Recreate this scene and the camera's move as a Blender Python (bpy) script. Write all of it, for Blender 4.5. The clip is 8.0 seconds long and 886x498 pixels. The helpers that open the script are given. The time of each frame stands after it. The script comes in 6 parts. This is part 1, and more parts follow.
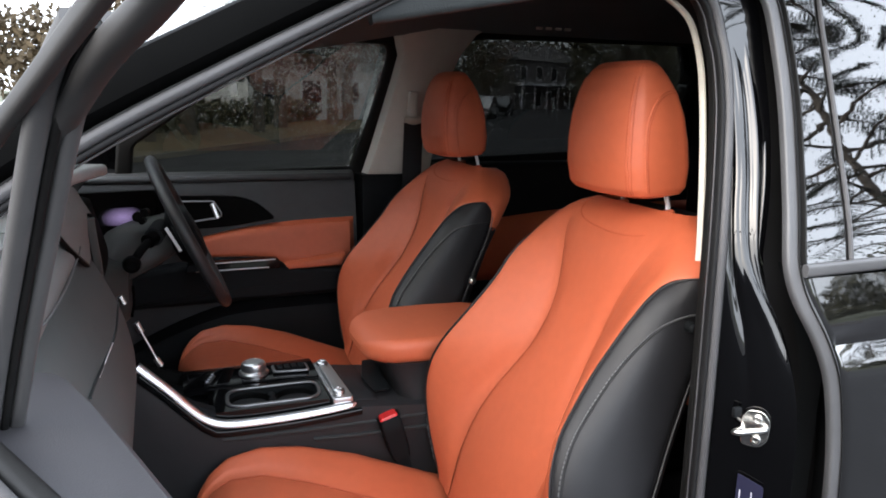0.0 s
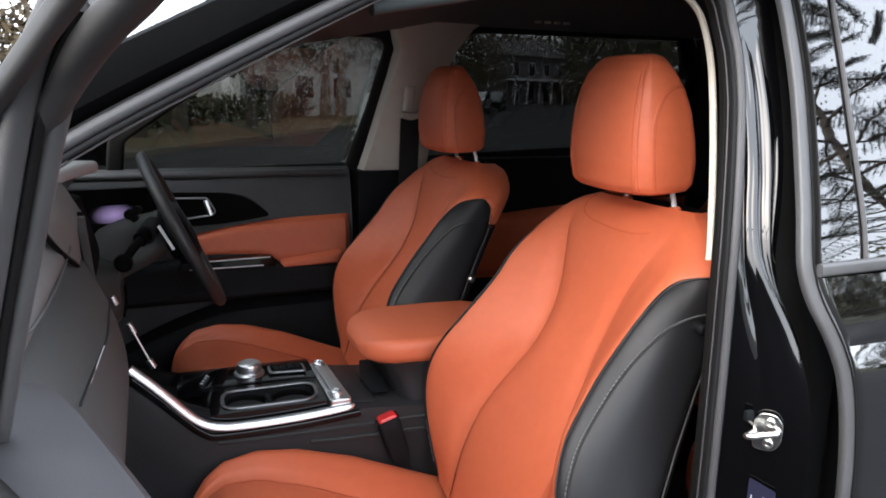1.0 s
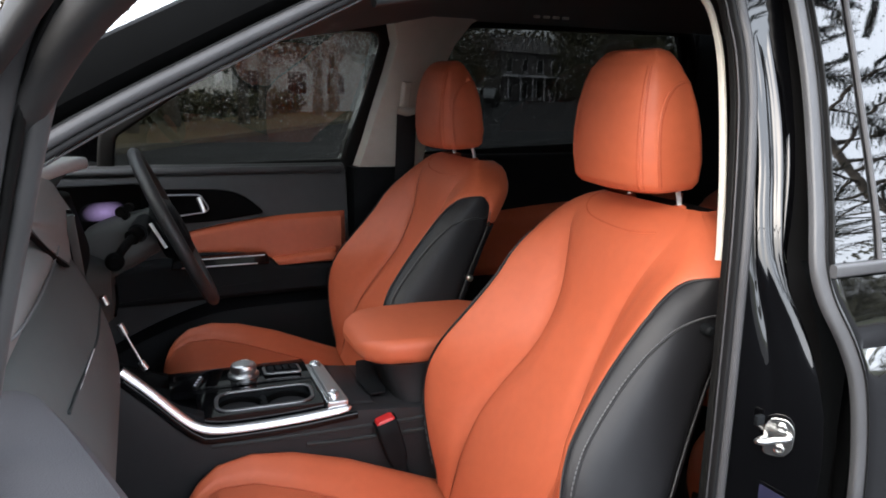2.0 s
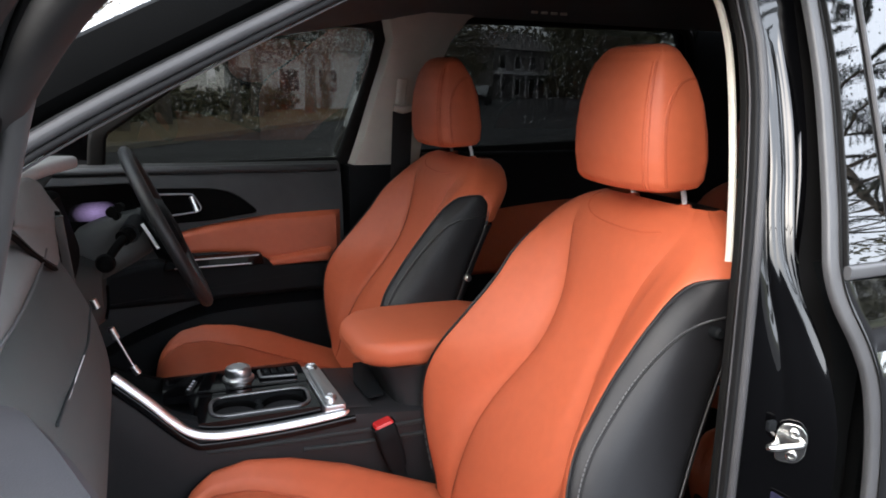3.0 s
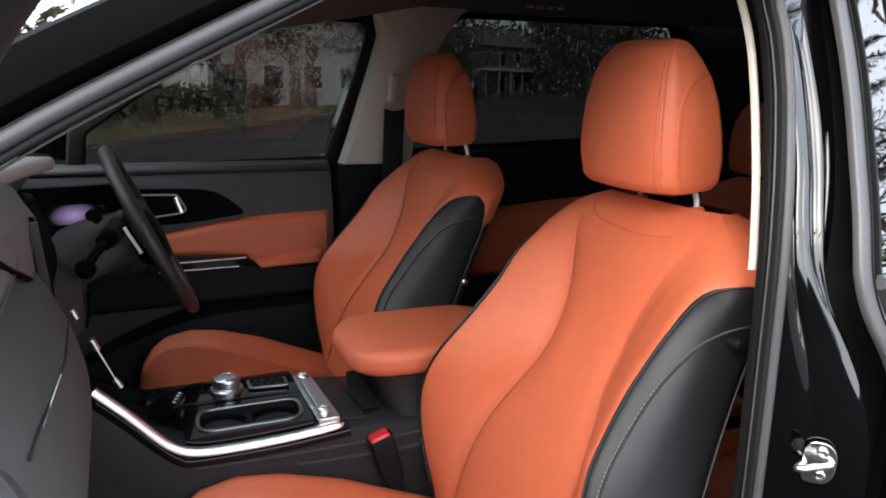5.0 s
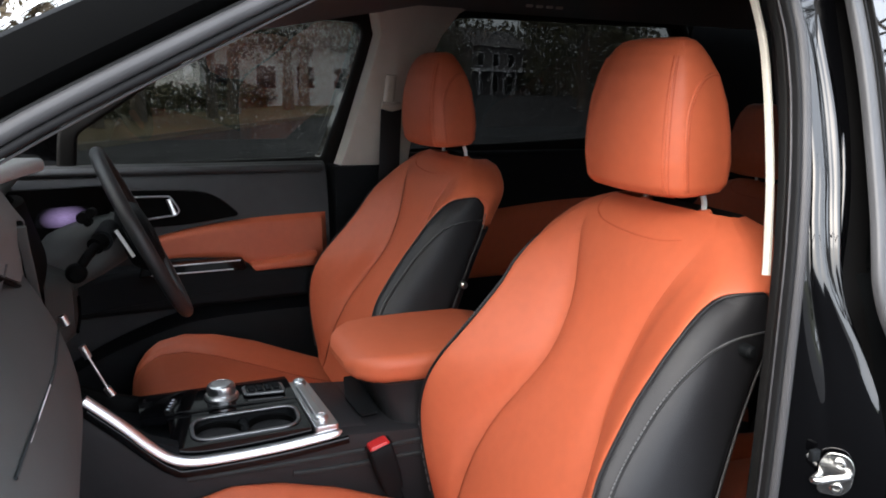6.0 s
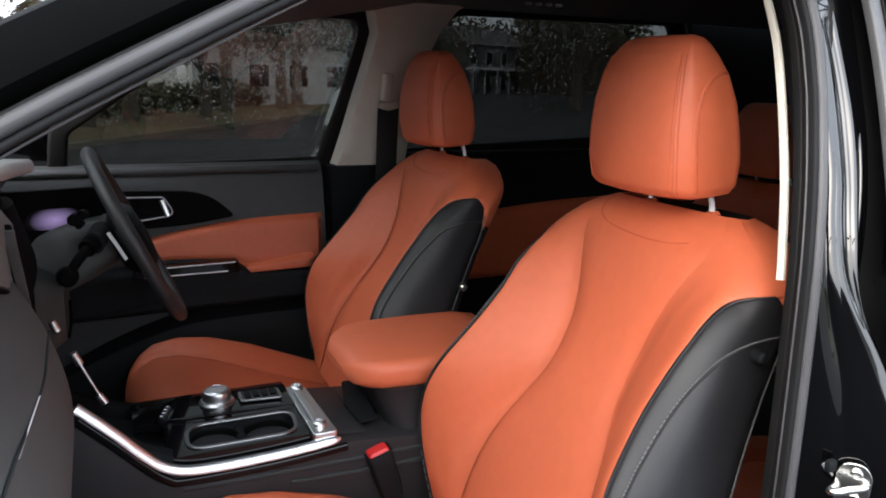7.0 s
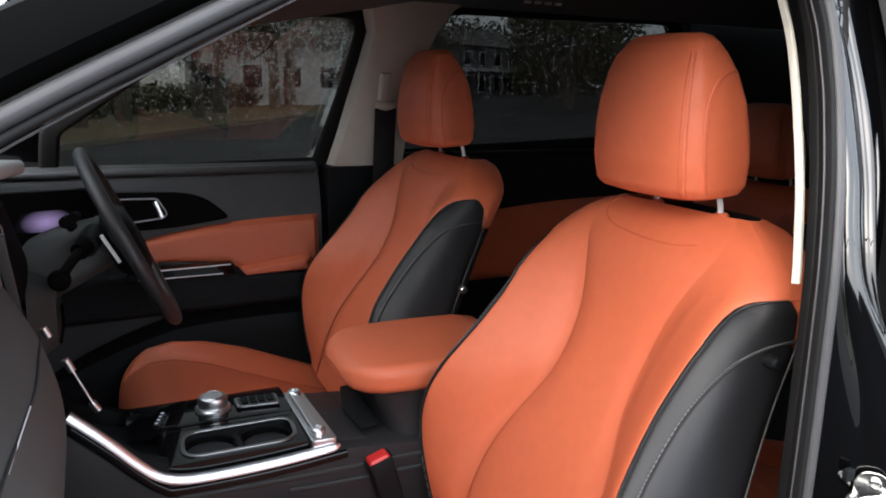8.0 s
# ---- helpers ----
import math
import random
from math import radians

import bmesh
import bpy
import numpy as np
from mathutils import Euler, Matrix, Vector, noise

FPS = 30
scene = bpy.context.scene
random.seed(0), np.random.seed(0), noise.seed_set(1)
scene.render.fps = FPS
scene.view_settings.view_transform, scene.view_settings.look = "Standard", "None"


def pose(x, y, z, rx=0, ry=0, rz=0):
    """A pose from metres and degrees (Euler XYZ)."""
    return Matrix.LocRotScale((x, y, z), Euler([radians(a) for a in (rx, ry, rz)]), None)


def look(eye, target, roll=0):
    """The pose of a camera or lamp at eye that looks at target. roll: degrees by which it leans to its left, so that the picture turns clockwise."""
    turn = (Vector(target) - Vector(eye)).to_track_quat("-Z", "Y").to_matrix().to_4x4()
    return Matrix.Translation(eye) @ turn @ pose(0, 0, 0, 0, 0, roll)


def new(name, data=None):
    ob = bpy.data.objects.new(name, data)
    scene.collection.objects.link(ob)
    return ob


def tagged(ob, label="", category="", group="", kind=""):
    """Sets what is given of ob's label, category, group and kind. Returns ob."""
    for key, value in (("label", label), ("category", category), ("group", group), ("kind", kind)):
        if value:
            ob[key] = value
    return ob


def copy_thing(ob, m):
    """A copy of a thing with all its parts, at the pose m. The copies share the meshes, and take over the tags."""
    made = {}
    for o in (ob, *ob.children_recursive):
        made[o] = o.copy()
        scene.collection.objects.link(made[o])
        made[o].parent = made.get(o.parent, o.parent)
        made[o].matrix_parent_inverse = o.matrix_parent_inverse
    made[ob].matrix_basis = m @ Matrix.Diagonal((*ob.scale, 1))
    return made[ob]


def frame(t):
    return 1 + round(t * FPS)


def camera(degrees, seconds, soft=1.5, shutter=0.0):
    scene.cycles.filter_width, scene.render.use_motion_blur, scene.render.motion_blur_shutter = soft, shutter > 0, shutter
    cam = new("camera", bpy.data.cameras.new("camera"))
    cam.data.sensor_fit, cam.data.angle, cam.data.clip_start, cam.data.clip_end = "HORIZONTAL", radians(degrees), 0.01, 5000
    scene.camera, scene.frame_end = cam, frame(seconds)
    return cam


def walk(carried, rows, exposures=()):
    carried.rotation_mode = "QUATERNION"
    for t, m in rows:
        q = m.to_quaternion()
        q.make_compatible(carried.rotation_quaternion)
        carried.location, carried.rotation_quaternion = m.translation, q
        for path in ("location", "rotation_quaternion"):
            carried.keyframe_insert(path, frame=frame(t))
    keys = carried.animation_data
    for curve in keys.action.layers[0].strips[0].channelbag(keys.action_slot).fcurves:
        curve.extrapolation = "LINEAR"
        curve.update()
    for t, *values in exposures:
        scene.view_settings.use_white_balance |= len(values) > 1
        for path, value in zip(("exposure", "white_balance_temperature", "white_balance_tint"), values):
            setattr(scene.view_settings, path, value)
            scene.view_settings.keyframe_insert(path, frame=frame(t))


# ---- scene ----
cam = camera(61.7, 8.0, soft=1.8)
PATH = [
    (0, (-0.782, -0.461, 1.467), (-0.077, 1.366, 1.06), 1.1),
    (0.5, (-0.784, -0.444, 1.466), (-0.069, 1.378, 1.053), 1.2),
    (1, (-0.783, -0.428, 1.465), (-0.061, 1.39, 1.047), 1.1),
    (1.5, (-0.783, -0.412, 1.464), (-0.053, 1.401, 1.041), 1.2),
    (3, (-0.782, -0.366, 1.462), (-0.026, 1.435, 1.028), 1.2),
    (3.5, (-0.78, -0.349, 1.462), (-0.017, 1.447, 1.025), 1.2),
    (4, (-0.779, -0.333, 1.462), (-0.007, 1.459, 1.023), 1.2),
    (4.5, (-0.779, -0.317, 1.462), (0.002, 1.47, 1.021), 1.2),
    (6, (-0.779, -0.27, 1.46), (0.029, 1.506, 1.02), 1.3),
    (6.5, (-0.778, -0.255, 1.459), (0.037, 1.518, 1.019), 1.3),
    (7, (-0.778, -0.24, 1.46), (0.045, 1.528, 1.017), 1.3),
    (7.5, (-0.779, -0.226, 1.458), (0.052, 1.539, 1.017), 1.3),
    (8, (-0.779, -0.212, 1.457), (0.06, 1.549, 1.016), 1.3),
]
walk(cam, [(t, look(eye, target, roll)) for t, eye, target, roll in PATH],
     exposures=[(0.0, 2.34), (8.0, 2.34)])

# ---- world and light: overcast, wet day ----
SUN_ELEV, SUN_ROT = radians(33), radians(234)
world = bpy.data.worlds.new("overcast_sky")
scene.world = world
world.use_nodes = True
wt = world.node_tree
bg = wt.nodes["Background"]
sky = wt.nodes.new("ShaderNodeTexSky")
sky.sky_type = "NISHITA"
sky.sun_disc = False
sky.sun_elevation, sky.sun_rotation = SUN_ELEV, SUN_ROT
sky.air_density, sky.dust_density, sky.ozone_density = 1.0, 6.0, 1.0
grey = wt.nodes.new("ShaderNodeMixRGB")          # cloud cover over the blue sky
grey.inputs[0].default_value = 0.8
grey.inputs[2].default_value = (7.2, 7.8, 8.7, 1)
wt.links.new(sky.outputs[0], grey.inputs[1])
wt.links.new(grey.outputs[0], bg.inputs[0])
bg.inputs[1].default_value = 0.15

sun_data = bpy.data.lights.new("sun", "SUN")
sun_data.energy, sun_data.angle, sun_data.color = 0.46, radians(50), (1.0, 0.96, 0.92)
sun = new("sun", sun_data)
sun.matrix_world = look((-9.2, -5.6, 9.0), (0, 0.6, 1))


# ---- materials ----
def mat(name, color, rough=0.5, metal=0.0, vary=0.15, scale=30.0, bump=0.1, bscale=400.0, coat=0.0, spec=0.5, wear=0.0, wscale=6.0):
    m = bpy.data.materials.new(name)
    m.use_nodes = True
    t = m.node_tree
    b = t.nodes["Principled BSDF"]
    b.inputs["Roughness"].default_value = rough
    b.inputs["Metallic"].default_value = metal
    b.inputs["Coat Weight"].default_value = coat
    b.inputs["Coat Roughness"].default_value = 0.02
    b.inputs["Coat IOR"].default_value = 1.75
    b.inputs["Specular IOR Level"].default_value = spec
    co = t.nodes.new("ShaderNodeTexCoord")
    n1 = t.nodes.new("ShaderNodeTexNoise")
    n1.inputs["Scale"].default_value = scale
    n1.inputs["Detail"].default_value = 5
    t.links.new(co.outputs["Object"], n1.inputs["Vector"])
    n2 = t.nodes.new("ShaderNodeTexNoise")
    n2.inputs["Scale"].default_value = wscale
    n2.inputs["Detail"].default_value = 3
    t.links.new(co.outputs["Object"], n2.inputs["Vector"])
    add = t.nodes.new("ShaderNodeMath")
    add.operation = "MULTIPLY_ADD"
    add.inputs[1].default_value = 0.5
    t.links.new(n1.outputs["Fac"], add.inputs[0])
    half = t.nodes.new("ShaderNodeMath")
    half.operation = "MULTIPLY"
    half.inputs[1].default_value = 0.5
    t.links.new(n2.outputs["Fac"], half.inputs[0])
    t.links.new(half.outputs[0], add.inputs[2])
    ramp = t.nodes.new("ShaderNodeValToRGB")
    c = Vector(color[:3])
    ramp.color_ramp.elements[0].position, ramp.color_ramp.elements[1].position = 0.3, 0.7
    ramp.color_ramp.elements[0].color = (*(c * (1 - vary)), 1)
    ramp.color_ramp.elements[1].color = (*(c * (1 + vary)), 1)
    t.links.new(add.outputs[0], ramp.inputs[0])
    t.links.new(ramp.outputs[0], b.inputs["Base Color"])
    if wear:
        r = t.nodes.new("ShaderNodeMapRange")
        r.inputs[3].default_value, r.inputs[4].default_value = max(rough - wear, 0.02), min(rough + wear, 1)
        t.links.new(n2.outputs["Fac"], r.inputs[0])
        t.links.new(r.outputs[0], b.inputs["Roughness"])
    if bump:
        n3 = t.nodes.new("ShaderNodeTexVoronoi" if bscale >= 500 else "ShaderNodeTexNoise")
        n3.inputs["Scale"].default_value = bscale
        t.links.new(co.outputs["Object"], n3.inputs["Vector"])
        bp = t.nodes.new("ShaderNodeBump")
        bp.inputs["Strength"].default_value = bump
        bp.inputs["Distance"].default_value = 0.001
        t.links.new(n3.outputs[0], bp.inputs["Height"])
        t.links.new(bp.outputs[0], b.inputs["Normal"])
    return m


def glass(name, tint, gloss=1.0, ior=1.5, wave=0.0):
    m = bpy.data.materials.new(name)
    m.use_nodes = True
    t = m.node_tree
    t.nodes.remove(t.nodes["Principled BSDF"])
    tr = t.nodes.new("ShaderNodeBsdfTransparent")
    tr.inputs[0].default_value = (*tint, 1)
    gl = t.nodes.new("ShaderNodeBsdfGlossy")
    gl.inputs["Roughness"].default_value = 0.015
    gl.inputs[0].default_value = (gloss, gloss, gloss, 1)
    fr = t.nodes.new("ShaderNodeFresnel")
    fr.inputs[0].default_value = ior
    mx = t.nodes.new("ShaderNodeMixShader")
    t.links.new(fr.outputs[0], mx.inputs[0])
    t.links.new(tr.outputs[0], mx.inputs[1])
    t.links.new(gl.outputs[0], mx.inputs[2])
    t.links.new(mx.outputs[0], t.nodes["Material Output"].inputs[0])
    if wave:
        co = t.nodes.new("ShaderNodeTexCoord")
        mp = t.nodes.new("ShaderNodeMapping")
        mp.inputs["Scale"].default_value = (5, 5, 22)
        nz = t.nodes.new("ShaderNodeTexNoise")
        nz.inputs["Scale"].default_value = 1.0
        bp = t.nodes.new("ShaderNodeBump")
        bp.inputs["Strength"].default_value = wave
        bp.inputs["Distance"].default_value = 0.004
        t.links.new(co.outputs["Object"], mp.inputs[0])
        t.links.new(mp.outputs[0], nz.inputs["Vector"])
        t.links.new(nz.outputs["Fac"], bp.inputs["Height"])
        t.links.new(bp.outputs[0], gl.inputs["Normal"])
    return m


ORANGE = mat("orange_leather", (0.495, 0.111, 0.049), 0.48, vary=0.07, spec=0.4, scale=60, bump=0.25, bscale=900, wear=0.06)
COLUMN_GREY = mat("grey_column_plastic", (0.042, 0.047, 0.046), 0.5, vary=0.1, bump=0.3, bscale=800)
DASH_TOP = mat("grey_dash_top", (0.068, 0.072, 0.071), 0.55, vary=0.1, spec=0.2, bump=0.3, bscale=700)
# Lighter copy of the dash grey: windscreen light on the pads is painted in.
DASH_PAD_LIT = mat("lit_grey_stack_pad", (0.15, 0.154, 0.154), 0.5, vary=0.1, spec=0.3, bump=0.3, bscale=700)
# Grey raised for the far door's top, painting in the window light there.
FAR_DOOR_LIT = mat("lit_grey_door_top", (0.042, 0.044, 0.046), 0.55, vary=0.1, spec=0.3, bump=0.3, bscale=700)
# Palest copy of the dash grey, with the windscreen's light in its colour.
DASH_LIT = mat("lit_grey_dash_top", (0.40, 0.41, 0.41), 0.38, vary=0.1, bump=0.3, bscale=700)
RIM_LEATHER = mat("black_rim_leather", (0.024, 0.024, 0.025), 0.46, vary=0.15, bump=0.25, bscale=900, spec=0.5)
BLACK_LEATHER = mat("black_leather", (0.010, 0.010, 0.0115), 0.48, vary=0.15, bump=0.25, bscale=900, spec=0.36, wear=0.06)
STITCH_ORANGE = mat("orange_thread", (0.40, 0.078, 0.031), 0.8, bump=0)
THREAD = mat("grey_thread", (0.10, 0.10, 0.104), 0.6, bump=0)
STITCH_GREY = mat("dark_thread", (0.01, 0.01, 0.011), 0.8, bump=0)
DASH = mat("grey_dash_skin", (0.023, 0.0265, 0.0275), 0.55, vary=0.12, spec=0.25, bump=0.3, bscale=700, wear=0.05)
DARK_TRIM = mat("dark_grain_plastic", (0.006, 0.007, 0.008), 0.62, vary=0.15, spec=0.13, bump=0.3, bscale=800)
DOOR_TRIM = mat("grey_door_plastic", (0.024, 0.0235, 0.027), 0.6, vary=0.1, bump=0.12, bscale=800)
CONSOLE = mat("console_grain_plastic", (0.016, 0.016, 0.0175), 0.5, vary=0.12, spec=0.3, bump=0.3, bscale=800)
PIANO = mat("piano_black", (0.003, 0.003, 0.0035), 0.06, vary=0.1, bump=0, spec=0.28)
# Also given to gloss paint and glass: their dark reflections are painted in.
MATT_BLACK = mat("matt_black_finish", (0.003, 0.003, 0.003), 0.6, vary=0.15, bump=0.1, bscale=500, spec=0.03)
PAINT = mat("black_car_paint", (0.0012, 0.0012, 0.0014), 0.12, vary=0.1, bump=0, coat=1.0)
GLOSS_PILLAR = mat("polished_black_paint", (0.0012, 0.0012, 0.0014), 0.10, vary=0.1, bump=0.10, bscale=14, coat=1.0, spec=0.1)
GLOSS_PILLAR.node_tree.nodes["Principled BSDF"].inputs["Coat IOR"].default_value = 1.62
DOOR_PAINT = mat("wet_black_paint", (0.0012, 0.0012, 0.0014), 0.10, vary=0.1, bump=1.0, bscale=34, coat=1.0)
CLEAR_DOOR = glass("clear_door_glass", (0.75, 0.77, 0.76))
SEAL_GREY = mat("weathered_grey_rubber", (0.050, 0.049, 0.051), 0.45, vary=0.15, spec=0.32, bump=0.05, bscale=300, wear=0.1)
SEAL_LIGHT = mat("pale_grey_rubber", (0.064, 0.064, 0.067), 0.45, vary=0.18, scale=20, bump=0.05, bscale=300, wear=0.12)
DARK_CHROME = mat("dark_satin_chrome", (0.30, 0.30, 0.31), 0.35, 1.0, vary=0.05, bump=0)
# Plain silver paint: the bright glint of chrome parts is put into its colour.
GLINT_SILVER = mat("silver_glint_paint", (0.78, 0.78, 0.80), 0.45, vary=0.05, bump=0)
CHROME = mat("satin_chrome", (0.66, 0.66, 0.67), 0.33, 1.0, vary=0.05, bump=0, wear=0.05)
STEEL = mat("zinc_steel", (0.62, 0.62, 0.6), 0.25, 1.0, vary=0.15, scale=80, bump=0.1, bscale=300, wear=0.1)
RUBBER = mat("grey_rubber", (0.060, 0.059, 0.060), 0.5, vary=0.12, spec=0.25, bump=0.05, bscale=500, wear=0.1)
RUBBER_GREY = mat("worn_frame_grey", (0.036, 0.035, 0.035), 0.55, vary=0.2, spec=0.22, scale=15, bump=0.04, bscale=300)
BEAD = mat("dark_bead_and_shade", (0.009, 0.009, 0.0095), 0.6, vary=0.15, spec=0.12, bump=0.05, bscale=400)
RUBBER_DARK = mat("black_rubber", (0.007, 0.007, 0.007), 0.55, vary=0.15, spec=0.15, bump=0.05, bscale=500)
BEIGE = mat("beige_pillar_trim", (0.52, 0.50, 0.44), 0.65, vary=0.06, bump=0.2, bscale=800)
HEADLINER = mat("headliner_cloth", (0.125, 0.145, 0.15), 0.95, vary=0.08, scale=200, bump=0.4, bscale=700)
CARPET = mat("black_carpet", (0.012, 0.012, 0.012), 0.95, vary=0.3, scale=150, bump=0.6, bscale=450)
RED = mat("red_button", (0.55, 0.02, 0.02), 0.35, vary=0.05, bump=0)
CLEAR = glass("clear_glass", (0.63, 0.645, 0.64), ior=1.8)
TINT = glass("tinted_glass", (0.27, 0.275, 0.262))
REAR_TINT = glass("rear_tinted_glass", (0.15, 0.153, 0.15), ior=1.3)
PRIVACY = glass("privacy_glass", (0.06, 0.063, 0.063), ior=2.2, wave=0.05)
ASPHALT = mat("wet_asphalt", (0.026, 0.026, 0.028), 0.75, vary=0.3, spec=0.25, scale=3, bump=0.5, bscale=60, wear=0.2, wscale=0.4)
KERB = mat("kerb_stone", (0.10, 0.085, 0.06), 0.7, vary=0.2, scale=8, bump=0.4, bscale=60)
VERGE = mat("leaf_litter_verge", (0.10, 0.072, 0.030), 0.9, vary=0.6, scale=3, bump=0.8, bscale=25, wscale=0.5)
GRASS = mat("rough_grass_ground", (0.05, 0.055, 0.025), 0.95, vary=0.4, scale=2, bump=0.8, bscale=20, wscale=0.3)
BARK = mat("bark", (0.09, 0.075, 0.06), 0.9, vary=0.4, scale=12, bump=0.8, bscale=30)
LEAF = mat("leaves", (0.085, 0.08, 0.045), 0.7, vary=0.5, scale=1.5, bump=0)
LEAF_BROWN = mat("autumn_leaves", (0.10, 0.073, 0.04), 0.75, vary=0.5, scale=1.5, bump=0)
NEEDLE = mat("conifer_needles", (0.018, 0.026, 0.014), 0.7, vary=0.4, scale=3, bump=0)
RENDER_WALL = mat("white_render", (0.52, 0.52, 0.53), 0.85, vary=0.08, scale=2, bump=0.2, bscale=60)
ROOF_TILE = mat("grey_roof", (0.12, 0.11, 0.11), 0.8, vary=0.2, scale=4, bump=0.4, bscale=30)
TYRE = mat("tyre_rubber", (0.02, 0.02, 0.02), 0.8, vary=0.2, bump=0.3, bscale=200)
DROP_FILM = glass("drop_film", (0.5, 0.5, 0.5), ior=1.25)
WATER = bpy.data.materials.new("milky_glint_drops")
WATER.use_nodes = True
WATER.node_tree.nodes.remove(WATER.node_tree.nodes["Principled BSDF"])
_g = WATER.node_tree.nodes.new("ShaderNodeBsdfGlass")
_g.inputs["Roughness"].default_value = 0.0
_g.inputs["IOR"].default_value = 1.33
# White translucency mixed in, to paint the sky's glint into the drops.
_t = WATER.node_tree.nodes.new("ShaderNodeBsdfTranslucent")
_t.inputs[0].default_value = (0.9, 0.9, 0.9, 1)
_m = WATER.node_tree.nodes.new("ShaderNodeMixShader")
_m.inputs[0].default_value = 0.85
WATER.node_tree.links.new(_g.outputs[0], _m.inputs[1])
WATER.node_tree.links.new(_t.outputs[0], _m.inputs[2])
WATER.node_tree.links.new(_m.outputs[0], WATER.node_tree.nodes["Material Output"].inputs[0])
WHITE_PAINT = mat("white_car_paint", (0.75, 0.75, 0.76), 0.15, vary=0.04, bump=0, coat=1)
LABEL_BLUE = mat("sticker_navy", (0.012, 0.012, 0.03), 0.4, vary=0.1, bump=0)
LABEL_WHITE = mat("sticker_white", (0.7, 0.7, 0.75), 0.5, vary=0.05, bump=0)
SCREEN = bpy.data.materials.new("lit_screen")
SCREEN.use_nodes = True
_b = SCREEN.node_tree.nodes["Principled BSDF"]
_b.inputs["Base Color"].default_value = (0.01, 0.01, 0.012, 1)
_b.inputs["Roughness"].default_value = 0.6
_b.inputs["Specular IOR Level"].default_value = 0.05
_w = SCREEN.node_tree.nodes.new("ShaderNodeTexWave")
_w.inputs["Scale"].default_value = 45
_w.inputs["Distortion"].default_value = 1.5
_r = SCREEN.node_tree.nodes.new("ShaderNodeValToRGB")
_r.color_ramp.elements[0].color = (0.015, 0.010, 0.025, 1)
_r.color_ramp.elements[1].color = (0.105, 0.08, 0.155, 1)
SCREEN.node_tree.links.new(_w.outputs["Fac"], _r.inputs[0])
SCREEN.node_tree.links.new(_r.outputs[0], _b.inputs["Emission Color"])
_c = SCREEN.node_tree.nodes.new("ShaderNodeTexCoord")
_p = SCREEN.node_tree.nodes.new("ShaderNodeMapping")       # the glow fades towards the rim
_p.inputs["Location"].default_value = (-0.85, -0.85, -0.85)
_p.inputs["Scale"].default_value = (1.7, 1.7, 1.7)
_d = SCREEN.node_tree.nodes.new("ShaderNodeTexGradient")
_d.gradient_type = "SPHERICAL"
SCREEN.node_tree.links.new(_c.outputs["Generated"], _p.inputs[0])
SCREEN.node_tree.links.new(_p.outputs[0], _d.inputs[0])
SCREEN.node_tree.links.new(_d.outputs["Fac"], _b.inputs["Emission Strength"])


# ---- builders ----
def empty(name, x, y, z, label="", category="", group="", kind="", rz=0):
    ob = new(name)
    ob.matrix_world = pose(x, y, z, 0, 0, rz)
    ob.empty_display_size = 0.1
    return tagged(ob, label, category, group, kind)


def origin(ob):
    o = Vector((0, 0, 0))
    while ob is not None:
        o += ob.location
        ob = ob.parent
    return o


def part(name, verts, faces, material, parent=None, label="", smooth=True):
    """One mesh object from world-space vertices, linked under parent."""
    o = origin(parent) if parent is not None else Vector((0, 0, 0))
    if parent is None:
        vs = np.array([tuple(v) for v in verts], float)
        o = Vector(((vs[:, 0].min() + vs[:, 0].max()) / 2, (vs[:, 1].min() + vs[:, 1].max()) / 2, vs[:, 2].min()))
    me = bpy.data.meshes.new(name)
    me.from_pydata([(v[0] - o.x, v[1] - o.y, v[2] - o.z) for v in verts], [], faces)
    bm = bmesh.new()
    bm.from_mesh(me)
    bmesh.ops.recalc_face_normals(bm, faces=bm.faces)
    bm.to_mesh(me)
    bm.free()
    me.materials.append(material)
    if smooth:
        for p in me.polygons:
            p.use_smooth = True
        me.set_sharp_from_angle(angle=radians(40))
        flat_edges = {k for p in me.polygons if len(p.vertices) > 6 for k in p.edge_keys}
        if flat_edges:
            at = me.attributes.get("sharp_edge") or me.attributes.new("sharp_edge", "BOOLEAN", "EDGE")
            for e in me.edges:
                if e.key in flat_edges:
                    at.data[e.index].value = True
    ob = new(name, me)
    if parent is not None:
        ob.parent = parent
    else:
        ob.location = o
    if label:
        ob["label"] = label
    return ob


def spline(pts, n=6, closed=False):
    """Catmull-Rom through points."""
    P = [np.array(p, float) for p in pts]
    m = len(P)
    out = []
    for i in range(m if closed else m - 1):
        if closed:
            a, b, c, d = P[i - 1], P[i], P[(i + 1) % m], P[(i + 2) % m]
        else:
            b, c = P[i], P[i + 1]
            a = P[i - 1] if i else 2 * b - c
            d = P[i + 2] if i + 2 < m else 2 * c - b
        for k in range(n):
            t = k / n
            out.append(0.5 * (2 * b + (c - a) * t + (2 * a - 5 * b + 4 * c - d) * t * t + (3 * b - a - 3 * c + d) * t ** 3))
    if not closed:
        out.append(P[-1])
    return out


def interp(x, xs, ys):
    return float(np.interp(x, xs, ys))


def grid_mesh(rows, close_u=False, close_v=False):
    nv, nu = len(rows), len(rows[0])
    verts = [p for r in rows for p in r]
    faces = []
    for i in range(nv if close_v else nv - 1):
        for j in range(nu if close_u else nu - 1):
            a, b = i, (i + 1) % nv
            c, d = j, (j + 1) % nu
            faces.append((a * nu + c, a * nu + d, b * nu + d, b * nu + c))
    return verts, faces


